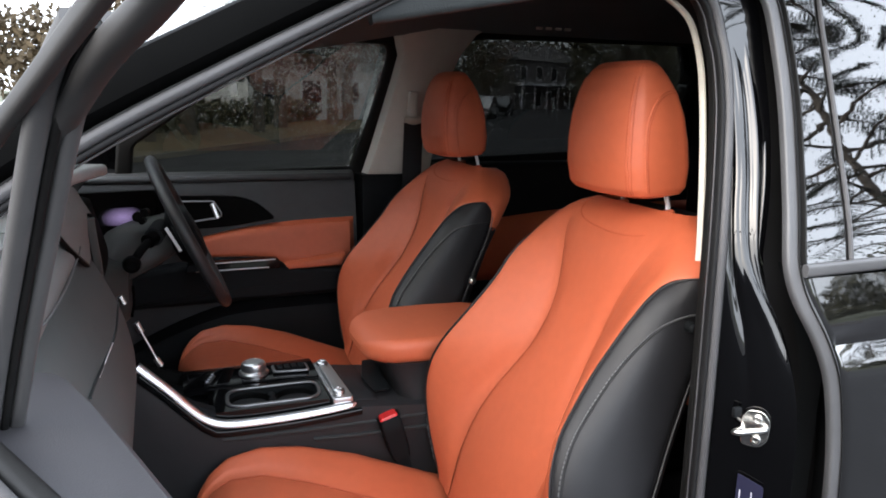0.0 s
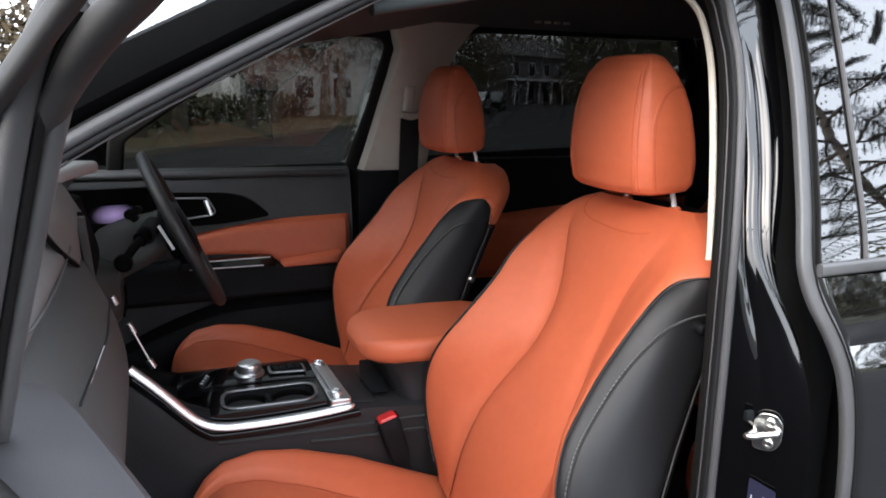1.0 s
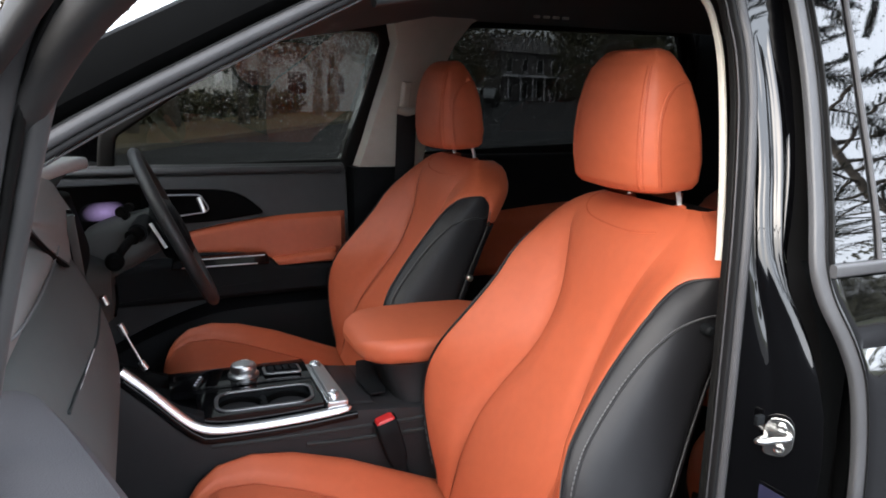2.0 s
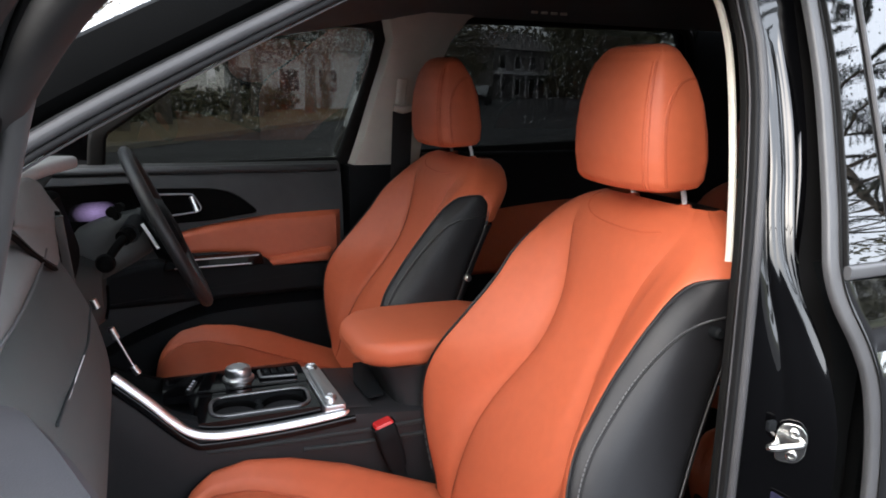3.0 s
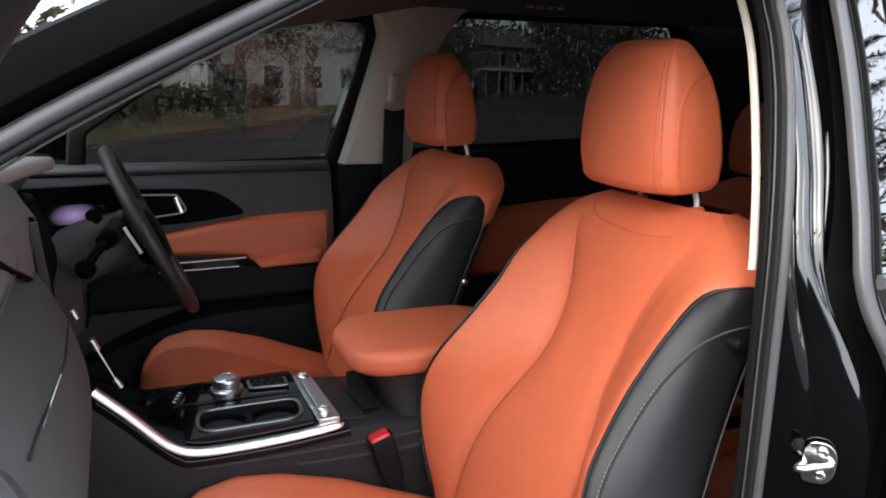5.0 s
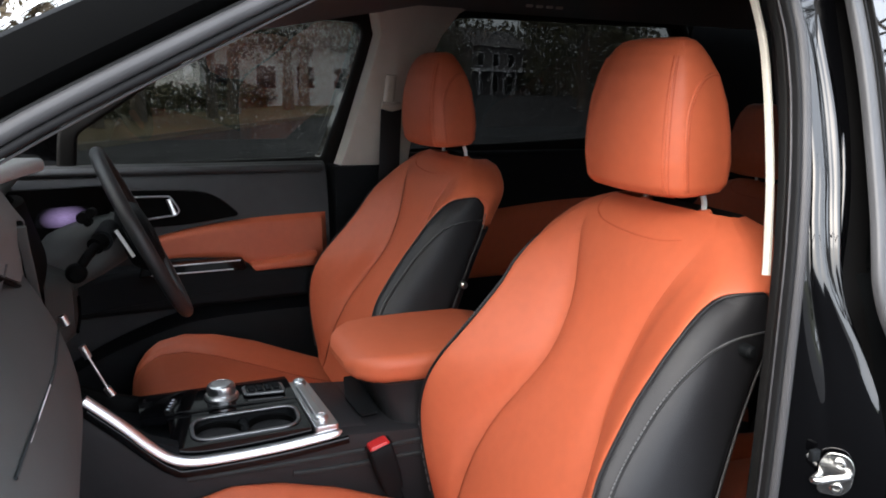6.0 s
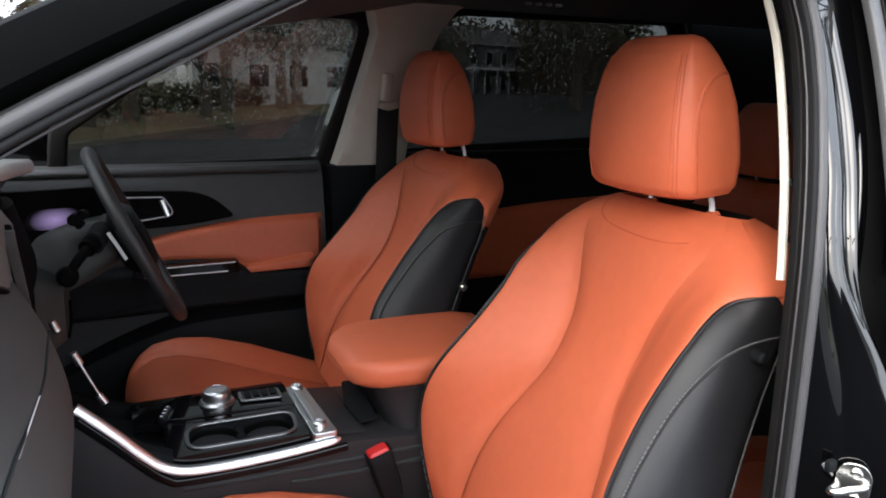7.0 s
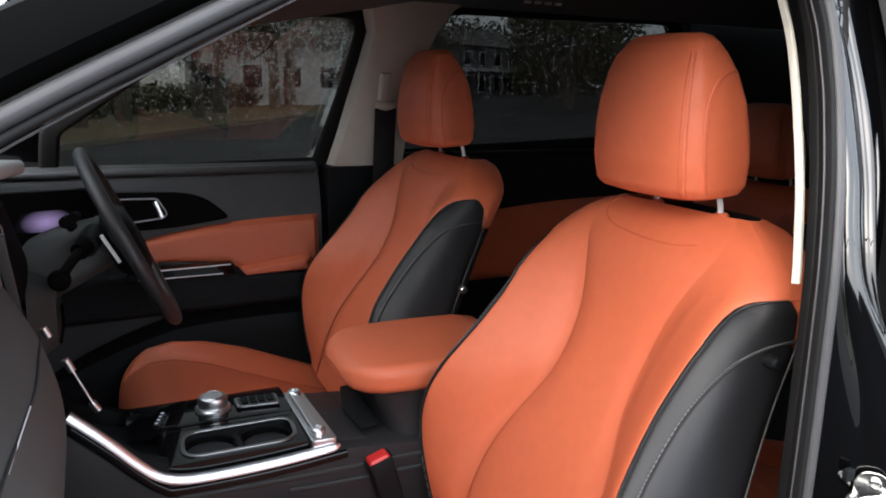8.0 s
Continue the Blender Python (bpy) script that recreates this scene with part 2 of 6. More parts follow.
def loft(rings, cap=True, close_v=False):
    verts, faces = grid_mesh(rings, close_u=True, close_v=close_v)
    n = len(rings[0])
    if cap and not close_v:
        faces.append(tuple(range(n))[::-1])
        faces.append(tuple(range((len(rings) - 1) * n, len(rings) * n)))
    return verts, faces


def sweep(path, section, up=(0, 0, 1), closed=False, scale=None):
    """Section points (side, up) carried along the path."""
    P = [np.array(p, float) for p in path]
    m = len(P)
    rings = []
    for i, p in enumerate(P):
        a = P[i - 1] if (i or closed) else p
        b = P[(i + 1) % m] if (i < m - 1 or closed) else p
        t = (b - a) / (np.linalg.norm(b - a) + 1e-9)
        u = np.array(up, float)
        side = np.cross(t, u)
        side /= np.linalg.norm(side) + 1e-9
        v = np.cross(side, t)
        k = scale(i / max(m - 1, 1)) if scale else 1.0
        rings.append([p + side * s * k + v * w * k for s, w in section])
    return loft(rings, cap=True, close_v=closed)


def circle(r, n=10, sy=1.0):
    return [(r * math.cos(2 * math.pi * i / n), r * sy * math.sin(2 * math.pi * i / n)) for i in range(n)]


def rrect(w, h, r, n=4):
    """Rounded rectangle section, centred."""
    out = []
    for cx, cy, a in ((w / 2 - r, h / 2 - r, 0), (-w / 2 + r, h / 2 - r, 90), (-w / 2 + r, -h / 2 + r, 180), (w / 2 - r, -h / 2 + r, 270)):
        for k in range(n + 1):
            th = radians(a + 90 * k / n)
            out.append((cx + r * math.cos(th), cy + r * math.sin(th)))
    return out


def tube(name, path, r, material, parent=None, label="", n=8, up=(0, 0, 1), closed=False):
    v, f = sweep(path, circle(r, n), up, closed)
    return part(name, v, f, material, parent, label)


def box(name, lo, hi, material, parent=None, label="", bevel=0.004, seg=2, turn=None):
    bm = bmesh.new()
    bmesh.ops.create_cube(bm, size=1.0)
    s = [hi[i] - lo[i] for i in range(3)]
    c = [(hi[i] + lo[i]) / 2 for i in range(3)]
    for v in bm.verts:
        v.co = Vector((v.co.x * s[0], v.co.y * s[1], v.co.z * s[2]))
    if bevel:
        bmesh.ops.bevel(bm, geom=bm.edges[:], offset=min(bevel, min(s) * 0.45), segments=seg, profile=0.5, affect="EDGES")
    if turn is not None:
        bmesh.ops.transform(bm, matrix=turn, verts=bm.verts)
    verts = [(v.co.x + c[0], v.co.y + c[1], v.co.z + c[2]) for v in bm.verts]
    bm.verts.index_update()
    faces = [[v.index for v in f.verts] for f in bm.faces]
    bm.free()
    return part(name, verts, faces, material, parent, label)


def prism(name, outline, place, depth0, depth1, material, parent=None, label="", bevel=0.0, seg=2):
    """Outline in 2D; place(a, b, depth) gives the world point. Extruded from depth0 to depth1, edges softened."""
    bm = bmesh.new()
    vs = [bm.verts.new((a, b, 0)) for a, b in outline]
    f = bm.faces.new(vs)
    r = bmesh.ops.extrude_face_region(bm, geom=[f])
    top = [g for g in r["geom"] if isinstance(g, bmesh.types.BMVert)]
    for v in top:
        v.co.z = 1.0
    for v in bm.verts:
        v.co.z = depth0 + (depth1 - depth0) * v.co.z
    if bevel:
        bmesh.ops.bevel(bm, geom=[e for e in bm.edges if abs(e.verts[0].co.z - e.verts[1].co.z) < 1e-6], offset=bevel, segments=seg, profile=0.5, affect="EDGES")
    bm.verts.index_update()
    verts = [place(v.co.x, v.co.y, v.co.z) for v in bm.verts]
    faces = [[v.index for v in f.verts] for f in bm.faces]
    bm.free()
    return part(name, verts, faces, material, parent, label)


def frame_sheet(name, outer, hole, place, d0, d1, material, parent=None, label=""):
    """A sheet with one opening: outer and hole are loops with the same number of points."""
    n = len(outer)
    verts, faces = [], []
    for loop, d in ((outer, d0), (hole, d0), (hole, d1), (outer, d1)):
        verts += [place(a, b, d) for a, b in loop]
    for k in range(4):
        for i in range(n):
            j = (i + 1) % n
            a, b = k, (k + 1) % 4
            faces.append((a * n + i, a * n + j, b * n + j, b * n + i))
    return part(name, verts, faces, material, parent, label)


def resample(loop, n):
    """A closed 2D loop, n points evenly along it."""
    P = np.array(list(loop) + [loop[0]], float)
    L = np.r_[0, np.cumsum(np.linalg.norm(np.diff(P, axis=0), axis=1))]
    s = np.linspace(0, L[-1], n, endpoint=False)
    return [(float(np.interp(k, L, P[:, 0])), float(np.interp(k, L, P[:, 1]))) for k in s]


def rounded(loop, r, n=4):
    """Rounds the corners of a closed 2D loop. r: one radius or one a corner."""
    m = len(loop)
    out = []
    for i, p in enumerate(loop):
        ri = r[i] if isinstance(r, (list, tuple)) else r
        p = np.array(p, float)
        a, b = np.array(loop[i - 1], float), np.array(loop[(i + 1) % m], float)
        da, db = (a - p), (b - p)
        ra = min(ri, np.linalg.norm(da) * 0.45) * da / np.linalg.norm(da)
        rb = min(ri, np.linalg.norm(db) * 0.45) * db / np.linalg.norm(db)
        for k in range(n + 1):
            t = k / n
            q = (1 - t) ** 2 * (p + ra) + 2 * t * (1 - t) * p + t * t * (p + rb)
            out.append((float(q[0]), float(q[1])))
    return out


def in_xz(y_of):
    """Places (x, z, depth) on a side of the car whose y at the height z is y_of(z)."""
    return lambda a, b, d: (a, y_of(b) + d, b)


def pad(name, x0, x1, low, high, place, depth, material, parent=None, label="", nx=24, nz=12, edge=4.0):
    """A soft panel between two curves low(x) and high(x), proud by depth, its rim rolled under."""
    rows = []
    for i in range(nx + 1):
        u = i / nx
        x = x0 + (x1 - x0) * u
        row = []
        for j in range(nz + 1):
            w = j / nz
            k = max(abs(2 * u - 1) ** (edge * 4), abs(2 * w - 1) ** edge)
            row.append(place(x, low(x) + (high(x) - low(x)) * w, -depth * (1 - k) + 0.004 * k))
        rows.append(row)
    v, f = grid_mesh(rows)
    return part(name, v, f, material, parent, label)


def curve_of(*pts):
    xs, ys = [p[0] for p in pts], [p[1] for p in pts]
    fine = spline(pts, 8)
    fx_, fy_ = [float(p[0]) for p in fine], [float(p[1]) for p in fine]
    return lambda x: interp(x, fx_, fy_)


# ---- the ground and the surroundings ----
def ground_sheet():
    n = 40
    rows = [[((i / n - 0.5) * 600, (j / n - 0.5) * 600, 0.0) for i in range(n + 1)] for j in range(n + 1)]
    v, f = grid_mesh(rows)
    return tagged(part("ground", v, f, GRASS), "rough wet grass and soil", "ground", kind="structure")


ground_sheet()

ROAD_A = np.array((-0.5, 16.8))
ROAD_B = np.array((7.0, 28.5))
ROAD_D = (ROAD_B - ROAD_A) / np.linalg.norm(ROAD_B - ROAD_A)
ROAD_N = np.array((-ROAD_D[1], ROAD_D[0]))      # away from the car


def road_point(s, n, z):
    p = ROAD_A + ROAD_D * s + ROAD_N * n
    return (p[0], p[1], z)


def road_band(name, n0, n1, z0, z1, material, label, category, steps=60):
    rows = [[road_point(-80 + 240 * k / steps, n0, z0), road_point(-80 + 240 * k / steps, n0, z1),
             road_point(-80 + 240 * k / steps, n1, z1), road_point(-80 + 240 * k / steps, n1, z0)] for k in range(steps + 1)]
    v, f = loft(rows, cap=True)
    return tagged(part(name, v, f, material, smooth=False), label, category, kind="structure")


road_band("road", -26, 0.0, -0.02, 0.012, ASPHALT, "wet dark asphalt road and parking bay", "road")
road_band("kerb", 0.0, 0.16, -0.02, 0.13, KERB, "pale stone kerb along the road", "kerb")
road_band("verge", 0.16, 4.5, -0.02, 0.12, VERGE, "verge covered with brown fallen leaves", "ground")


# ---- the car: body shell ----
YC = 0.987           # the car's middle
def near_y(z):       # inner face of the near body side
    return interp(z, [0.3, 0.9, 1.2, 1.45, 1.6, 1.7], [0.22, 0.21, 0.22, 0.25, 0.30, 0.36])
def far_glass_y(z):
    return interp(z, [0.4, 1.2, 1.65], [1.86, 1.85, 1.70])


car = empty("car_body", 0.3, YC, 0.0, "black minivan body, wet with rain, front door open", "car")

# floor, sills, bulkhead
box("floor_pan", (-1.5, 0.20, 0.36), (2.6, 1.77, 0.40), CARPET, car, "black floor carpet", bevel=0.005)
box("sill", (-0.95, 0.10, 0.30), (-0.12, 0.22, 0.46), PAINT, car, bevel=0.02)
box("bulkhead", (-1.55, 0.22, 0.36), (-1.50, 1.76, 1.20), CARPET, car, bevel=0.005)

# roof and headliner
def roof_rows(z0, drop, x0, x1, half):
    rows = []
    for i in range(25):
        u = i / 24
        x = x0 + (x1 - x0) * u
        row = []
        for j in range(17):
            k = -1 + 2 * j / 16
            row.append((x, YC + half * k, z0 - drop * k ** 4 - 0.10 * max(0, 0.16 - u) / 0.16 - 0.12 * max(0, u - 0.8) / 0.2))
        rows.append(row)
    return rows


def slab(rows, thick):
    top = [p for r in rows for p in r]
    n = len(top)
    nu = len(rows[0])
    v, f = grid_mesh(rows)
    v = v + [(p[0], p[1], p[2] - thick) for p in top]
    f = f + [tuple(reversed([i + n for i in q])) for q in f]
    m = len(rows)
    rim = [i for i in range(nu)] + [r * nu + nu - 1 for r in range(1, m)] + [(m - 1) * nu + i for i in range(nu - 2, -1, -1)] + [r * nu for r in range(m - 2, 0, -1)]
    for a, b in zip(rim, rim[1:] + rim[:1]):
        f.append((b, a, a + n, b + n))
    return v, f


v, f = slab(roof_rows(1.80, 0.09, -0.62, 2.75, 0.70), 0.02)
part("roof_panel", v, f, PAINT, car)
v, f = slab(roof_rows(1.735, 0.075, -0.55, 2.70, 0.635), 0.012)
part("headliner", v, f, HEADLINER, car, "grey cloth headliner")
# Dark strip added over the slab's sunlit edge, to paint it as shaded.
v, f = sweep([(x, YC - 0.637, 1.654 - 0.10 * max(0, 0.16 - (x + 0.55) / 3.25) / 0.16) for x in [-0.56 + 0.9 * k / 30 for k in range(31)]], rrect(0.02, 0.026, 0.008), up=(0, 0, 1))
part("headliner_edge_shade", v, f, DASH, car)

# far side: wall with window openings
FW = rounded([(-0.86, 1.215), (-0.845, 1.33), (-0.57, 1.515), (-0.385, 1.615), (-0.15, 1.62), (-0.125, 1.58), (-0.15, 1.47), (-0.215, 1.235)],
             [0.01, 0.02, 0.1, 0.08, 0.03, 0.03, 0.1, 0.01])
FW2 = rounded([(0.03, 1.25), (0.07, 1.55), (0.12, 1.645), (0.93, 1.655), (0.99, 1.55), (0.96, 1.29)], [0.02, 0.05, 0.06, 0.03, 0.05, 0.03])
fx = in_xz(far_glass_y)


def around(loop, grow):
    P = np.array(loop)
    c = P.mean(0)
    return [tuple(p + (p - c) / (np.linalg.norm(p - c) + 1e-6) * grow) for p in P]


def side_panel(name, x0, x1, z0, z1, hole, place, d0, d1, material, parent, label="", slope=None):
    h = resample(hole, 96)
    c = np.mean(h, axis=0)
    out = []
    for p in h:
        d = np.array(p) - c
        k = min([((x1 if d[0] > 0 else x0) - c[0]) / d[0] if abs(d[0]) > 1e-6 else 1e9, ((z1 if d[1] > 0 else z0) - c[1]) / d[1] if abs(d[1]) > 1e-6 else 1e9])
        if slope:                      # cut along the raked windscreen pillar
            rise = d[1] - slope[2] * d[0]
            gap = slope[1] + slope[2] * (c[0] - slope[0]) - c[1]
            if rise > 1e-6:
                k = min(k, gap / rise)
        out.append(tuple(c + d * k))
    return frame_sheet(name, out, h, place, d0, d1, material, parent, label)


side_panel("far_side_panel", -1.5, -0.05, 0.36, 1.72, FW, fx, 0.0, 0.05, PAINT, car, slope=(-1.15, 1.20, 0.77))
side_panel("far_side_panel", -0.05, 1.12, 0.36, 1.72, FW2, fx, 0.0, 0.05, PAINT, car)
box("far_side_panel", (1.12, 1.74, 0.36), (2.7, 1.80, 1.70), PAINT, car, bevel=0.01)
def pane(name, loop, place, d, material, parent, label=""):
    vs = [place(a, b, d) for a, b in loop]
    return part(name, vs + [(p[0], p[1] + 0.004, p[2]) for p in vs],
              [tuple(range(len(vs))), tuple(range(2 * len(vs) - 1, len(vs) - 1, -1))] + [(i, (i + 1) % len(vs), (i + 1) % len(vs) + len(vs), i + len(vs)) for i in range(len(vs))],
              material, parent, label, smooth=False)


pane("front_window_glass", FW, fx, 0.025, TINT, car, "rain-spotted tinted side window")
pane("rear_window_glass", FW2, fx, 0.025, REAR_TINT, car, "dark privacy glass side window")
# black rubber and frame round the far front window
loop = [fx(a, b, -0.012) for a, b in resample(around(FW, 0.020), 90)]
v, f = sweep(loop, rrect(0.045, 0.026, 0.010), up=(0, 1, 0), closed=True)
part("window_seal", v, f, RUBBER_DARK, car)
loop = [fx(a, b, -0.010) for a, b in resample(around(FW2, 0.012), 90)]
v, f = sweep(loop, rrect(0.03, 0.022, 0.008), up=(0, 1, 0), closed=True)
part("window_seal", v, f, RUBBER_DARK, car)

# rear and near rear side, closing the cabin
v, f = sweep([(x, 0.262 + 0.03 * max(0, -x) + 0.14 * interp(x, [-0.12, 0.02], [0, 1]), 1.700 - 0.11 * max(0, (x - 1.9) / 0.8)) for x in [-0.30 + 3.0 * k / 20 for k in range(21)]], rrect(0.11, 0.07, 0.03), up=(0, 0, 1))
part("near_cant_rail", v, f, PAINT, car)
v, f = sweep([(-1.40 + 0.17 * k * k, YC + 0.80 * k, 1.098 - 0.02 * k * k) for k in [-1 + 2 * j / 20 for j in range(21)]], rrect(0.14, 0.03, 0.01), up=(0, 0, 1))
part("scuttle_panel", v, f, DARK_TRIM, car)
box("rear_quarter_trim", (1.00, 1.700, 0.42), (2.58, 1.722, 1.700), DARK_TRIM, car, bevel=0.01)
# Unseen tailgate, glazed to let extra light onto the rear seats.
side_panel("tailgate", 0.25, 1.72, 0.4, 1.70, rounded([(0.42, 1.16), (1.55, 1.16), (1.49, 1.60), (0.48, 1.60)], 0.06), lambda a, b, d: (2.6 + d, a, b), 0.0, 0.06, DARK_TRIM, car)
pane("tailgate_glass", rounded([(0.42, 1.16), (1.55, 1.16), (1.49, 1.60), (0.48, 1.60)], 0.06), lambda a, b, d: (2.6 + d, a, b), 0.03, REAR_TINT, car, "dark tailgate window")

# near side: A-pillar, roof rail and B-pillar round the front door opening
OPENING = [(-0.98, 0.235, 1.325), (-0.85, 0.268, 1.413), (-0.715, 0.30, 1.487), (-0.58, 0.33, 1.556), (-0.45, 0.348, 1.620), (-0.36, 0.352, 1.658),
           (-0.27, 0.356, 1.655), (-0.185, 0.352, 1.636), (-0.135, 0.347, 1.608), (-0.112, 0.346, 1.582), (-0.103, 0.341, 1.550), (-0.100, 0.330, 1.516),
           (-0.103, 0.316, 1.472), (-0.111, 0.302, 1.435), (-0.126, 0.280, 1.37), (-0.134, 0.268, 1.31), (-0.138, 0.262, 1.25),
           (-0.140, 0.258, 1.10), (-0.142, 0.256, 0.95), (-0.148, 0.25, 0.75), (-0.17, 0.24, 0.55)]
rail = spline(OPENING, 5)


# door opening weatherstrip: a fat grey bulb, a carrier lip and a bead of beige trim
def offset_path(path, out, inn):
    """Moves a path away from the opening's middle by out, and in y by inn."""
    res = []
    for i, p in enumerate(path):
        a, b = path[max(i - 1, 0)], path[min(i + 1, len(path) - 1)]
        t = (b - a) / np.linalg.norm(b - a)
        nrm = np.cross(t, (0, 1, 0))
        nrm /= np.linalg.norm(nrm)
        res.append(np.array(p) + nrm * out + np.array((0, inn, 0)))
    return res


weather = empty("weatherstrip", -0.14, 0.25, 0.55, "grey rubber weatherstrip round the front door opening", "seal")
v, f = sweep(offset_path(rail, 0.0020, -0.005), rrect(0.0125, 0.018, 0.006), up=(0, 1, 0))
part("bulb", v, f, SEAL_GREY, weather)
# Dark bead; along the A-pillar it paints the strip's shaded lower half.
v, f = sweep(offset_path(rail, -0.0075, -0.003), rrect(0.0065, 0.015, 0.003), up=(0, 1, 0))
part("inner_bead", v, f, BEAD, weather)
v, f = sweep(offset_path(rail, -0.001, 0.002), rrect(0.018, 0.010, 0.003), up=(0, 1, 0))
part("carrier", v, f, RUBBER_DARK, weather)
v, f = sweep(offset_path(rail, -0.003, 0.014), rrect(0.008, 0.012, 0.003), up=(0, 1, 0))
part("lip", v, f, RUBBER_DARK, weather)
v, f = sweep(offset_path(rail, -0.0125, -0.002), circle(0.0011, 6), up=(0, 1, 0))
part("lip_edge", v, f, SEAL_GREY, weather)
v, f = sweep(offset_path(rail, 0.0075, -0.006), rrect(0.004, 0.010, 0.0015), up=(0, 1, 0))
part("outer_lip", v, f, RUBBER_DARK, weather)

# beige upper B-pillar trim seen as a thin edge, dark trim below it
bt = spline([(-0.36, 0.395, 1.632), (-0.26, 0.405, 1.638), (-0.18, 0.405, 1.620), (-0.13, 0.402, 1.597), (-0.10, 0.400, 1.575), (-0.088, 0.394, 1.545), (-0.090, 0.378, 1.51),
             (-0.097, 0.362, 1.475), (-0.107, 0.343, 1.43), (-0.122, 0.317, 1.36), (-0.130, 0.302, 1.285), (-0.133, 0.298, 1.262)], 6)
v, f = sweep(bt, rrect(0.006, 0.009, 0.002), up=(0, 1, 0))
part("b_pillar_trim", v, f, BEIGE, car, "beige upper pillar trim")
v, f = loft([[(x0, 0.27, z), (x0 + 0.0, 0.325, z), (0.06, 0.335, z), (0.06, 0.255, z)] for z, x0 in ((1.262, -0.062), (1.1, -0.062), (0.9, -0.062), (0.6, -0.065), (0.42, -0.07))])
part("b_pillar_lower_trim", v, f, DARK_TRIM, car)
v, f = loft([[(x0, 0.26 + k, z), (x0, 0.318 + k, z), (0.05 + x0 * 0.3, 0.33 + k, z), (0.05 + x0 * 0.3, 0.262 + k, z)]
             for z, x0, k in ((1.264, -0.062, 0.015), (1.36, -0.060, 0.035), (1.45, -0.050, 0.070), (1.53, -0.045, 0.095), (1.60, -0.06, 0.12), (1.66, -0.15, 0.13))])
part("b_pillar_upper_trim", v, f, DARK_TRIM, car)

# painted B-pillar: a rippled, glossy face from the seal to the sliding door
SLIDE_Z = [0.401, 0.800, 0.980, 1.080, 1.165, 1.215, 1.261, 1.292, 1.320, 1.374, 1.455, 1.515, 1.572, 1.594, 1.623]
SLIDE_D = [0.112, 0.097, 0.093, 0.090, 0.090, 0.093, 0.103, 0.109, 0.115, 0.136, 0.169, 0.193, 0.218, 0.225, 0.233]


def slide_y(z):
    return sum(interp(z + d, SLIDE_Z, SLIDE_D) for d in (-0.03, -0.02, -0.01, 0.0, 0.01, 0.02, 0.03)) / 7


SLIDE_VIEW_SCALE, SLIDE_VIEW_SHIFT = 1.17, np.array((0.1329, 0.0789, -0.2494))


def slide_to_view(p):        # the door's outline enlarged about the camera's starting point, to fit its view
    return tuple(SLIDE_VIEW_SCALE * np.array(p) + SLIDE_VIEW_SHIFT)


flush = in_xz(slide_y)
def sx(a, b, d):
    return slide_to_view(flush(a, b, d))



EDGE = spline([(-0.178, 1.623), (-0.144, 1.594), (-0.131, 1.572), (-0.133, 1.515), (-0.140, 1.455), (-0.156, 1.374), (-0.167, 1.320), (-0.168, 1.292), (-0.158, 1.261), (-0.132, 1.215), (-0.112, 1.165), (-0.096, 1.080), (-0.088, 0.980), (-0.083, 0.800), (-0.083, 0.401)], 5)
edge = [tuple(p) for p in EDGE]


def soft(z, zs, vs):
    return sum(interp(z + d, zs, vs) for d in (-0.06, -0.04, -0.02, 0.0, 0.02, 0.04, 0.06)) / 7


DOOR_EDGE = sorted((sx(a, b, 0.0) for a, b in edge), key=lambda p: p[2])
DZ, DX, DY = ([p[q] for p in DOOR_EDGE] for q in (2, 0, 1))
SEAL_EDGE = sorted(OPENING[6:], key=lambda p: p[2])
SZ, SX, SY = ([p[q] for p in SEAL_EDGE] for q in (2, 0, 1))


def pillar_section(z):
    """From behind the door seal, past a shoulder, to behind the sliding door's edge."""
    a = np.array((interp(z, SZ, SX) + 0.004, interp(z, SZ, SY) + 0.006))
    b = np.array((interp(z, DZ, DX) - 0.006, soft(z, [0.4, 1.16, 1.25, 1.36, 1.45, 1.52, 1.60, 1.64], [0.262, 0.250, 0.242, 0.258, 0.296, 0.324, 0.352, 0.365])))
    low = soft(z, [1.10, 1.28], [1.0, 0.0])
    m = (a + b) / 2 * (1 - low) + np.array((-0.060, 0.177)) * low
    lean = soft(z, [1.15, 1.35, 1.5, 1.7], [0.0, 0.0, 0.010, 0.028])
    am = soft(z, [1.06, 1.20], [0.0008, 0.0058])
    d = (b - a) / np.linalg.norm(b - a)
    out = np.array((d[1], -d[0])) if d[1] < 0 else np.array((-d[1], d[0]))
    out = out if out[1] < 0 else -out
    face = []
    for q in range(97):
        u = q / 96
        p = a + (m - a) * u * 2 if u < 0.5 else m + (b - m) * (u * 2 - 1)
        # Ripples and lean put bright and dark mirrored streaks into the pillar's shape.
        bead = am * (0.85 * abs(math.sin(math.pi * 3.2 * u ** 0.85)) ** 0.7 + 0.13 * abs(math.sin(math.pi * 7.7 * u + 0.6))) + 0.10 * am * math.sin(z * 48 + u * 11)
        p = p + out * bead + np.array((0, lean * min(1.0, 5 * u, 5 * (1 - u)) + 0.05 * max(0.0, u - 0.70) * (1 - low)))
        face.append((p[0], p[1], z))
    return face + [(b[0] + 0.004, b[1] + 0.010, z), (a[0] + 0.03, a[1] + 0.002, z)]


v, f = loft([pillar_section(0.42 + (1.64 - 0.42) * i / 70) for i in range(71)])
part("b_pillar", v, f, GLOSS_PILLAR, car, "glossy black painted door pillar")
# dark filler put into the gap behind the pillar, in place of its shade
rings = []
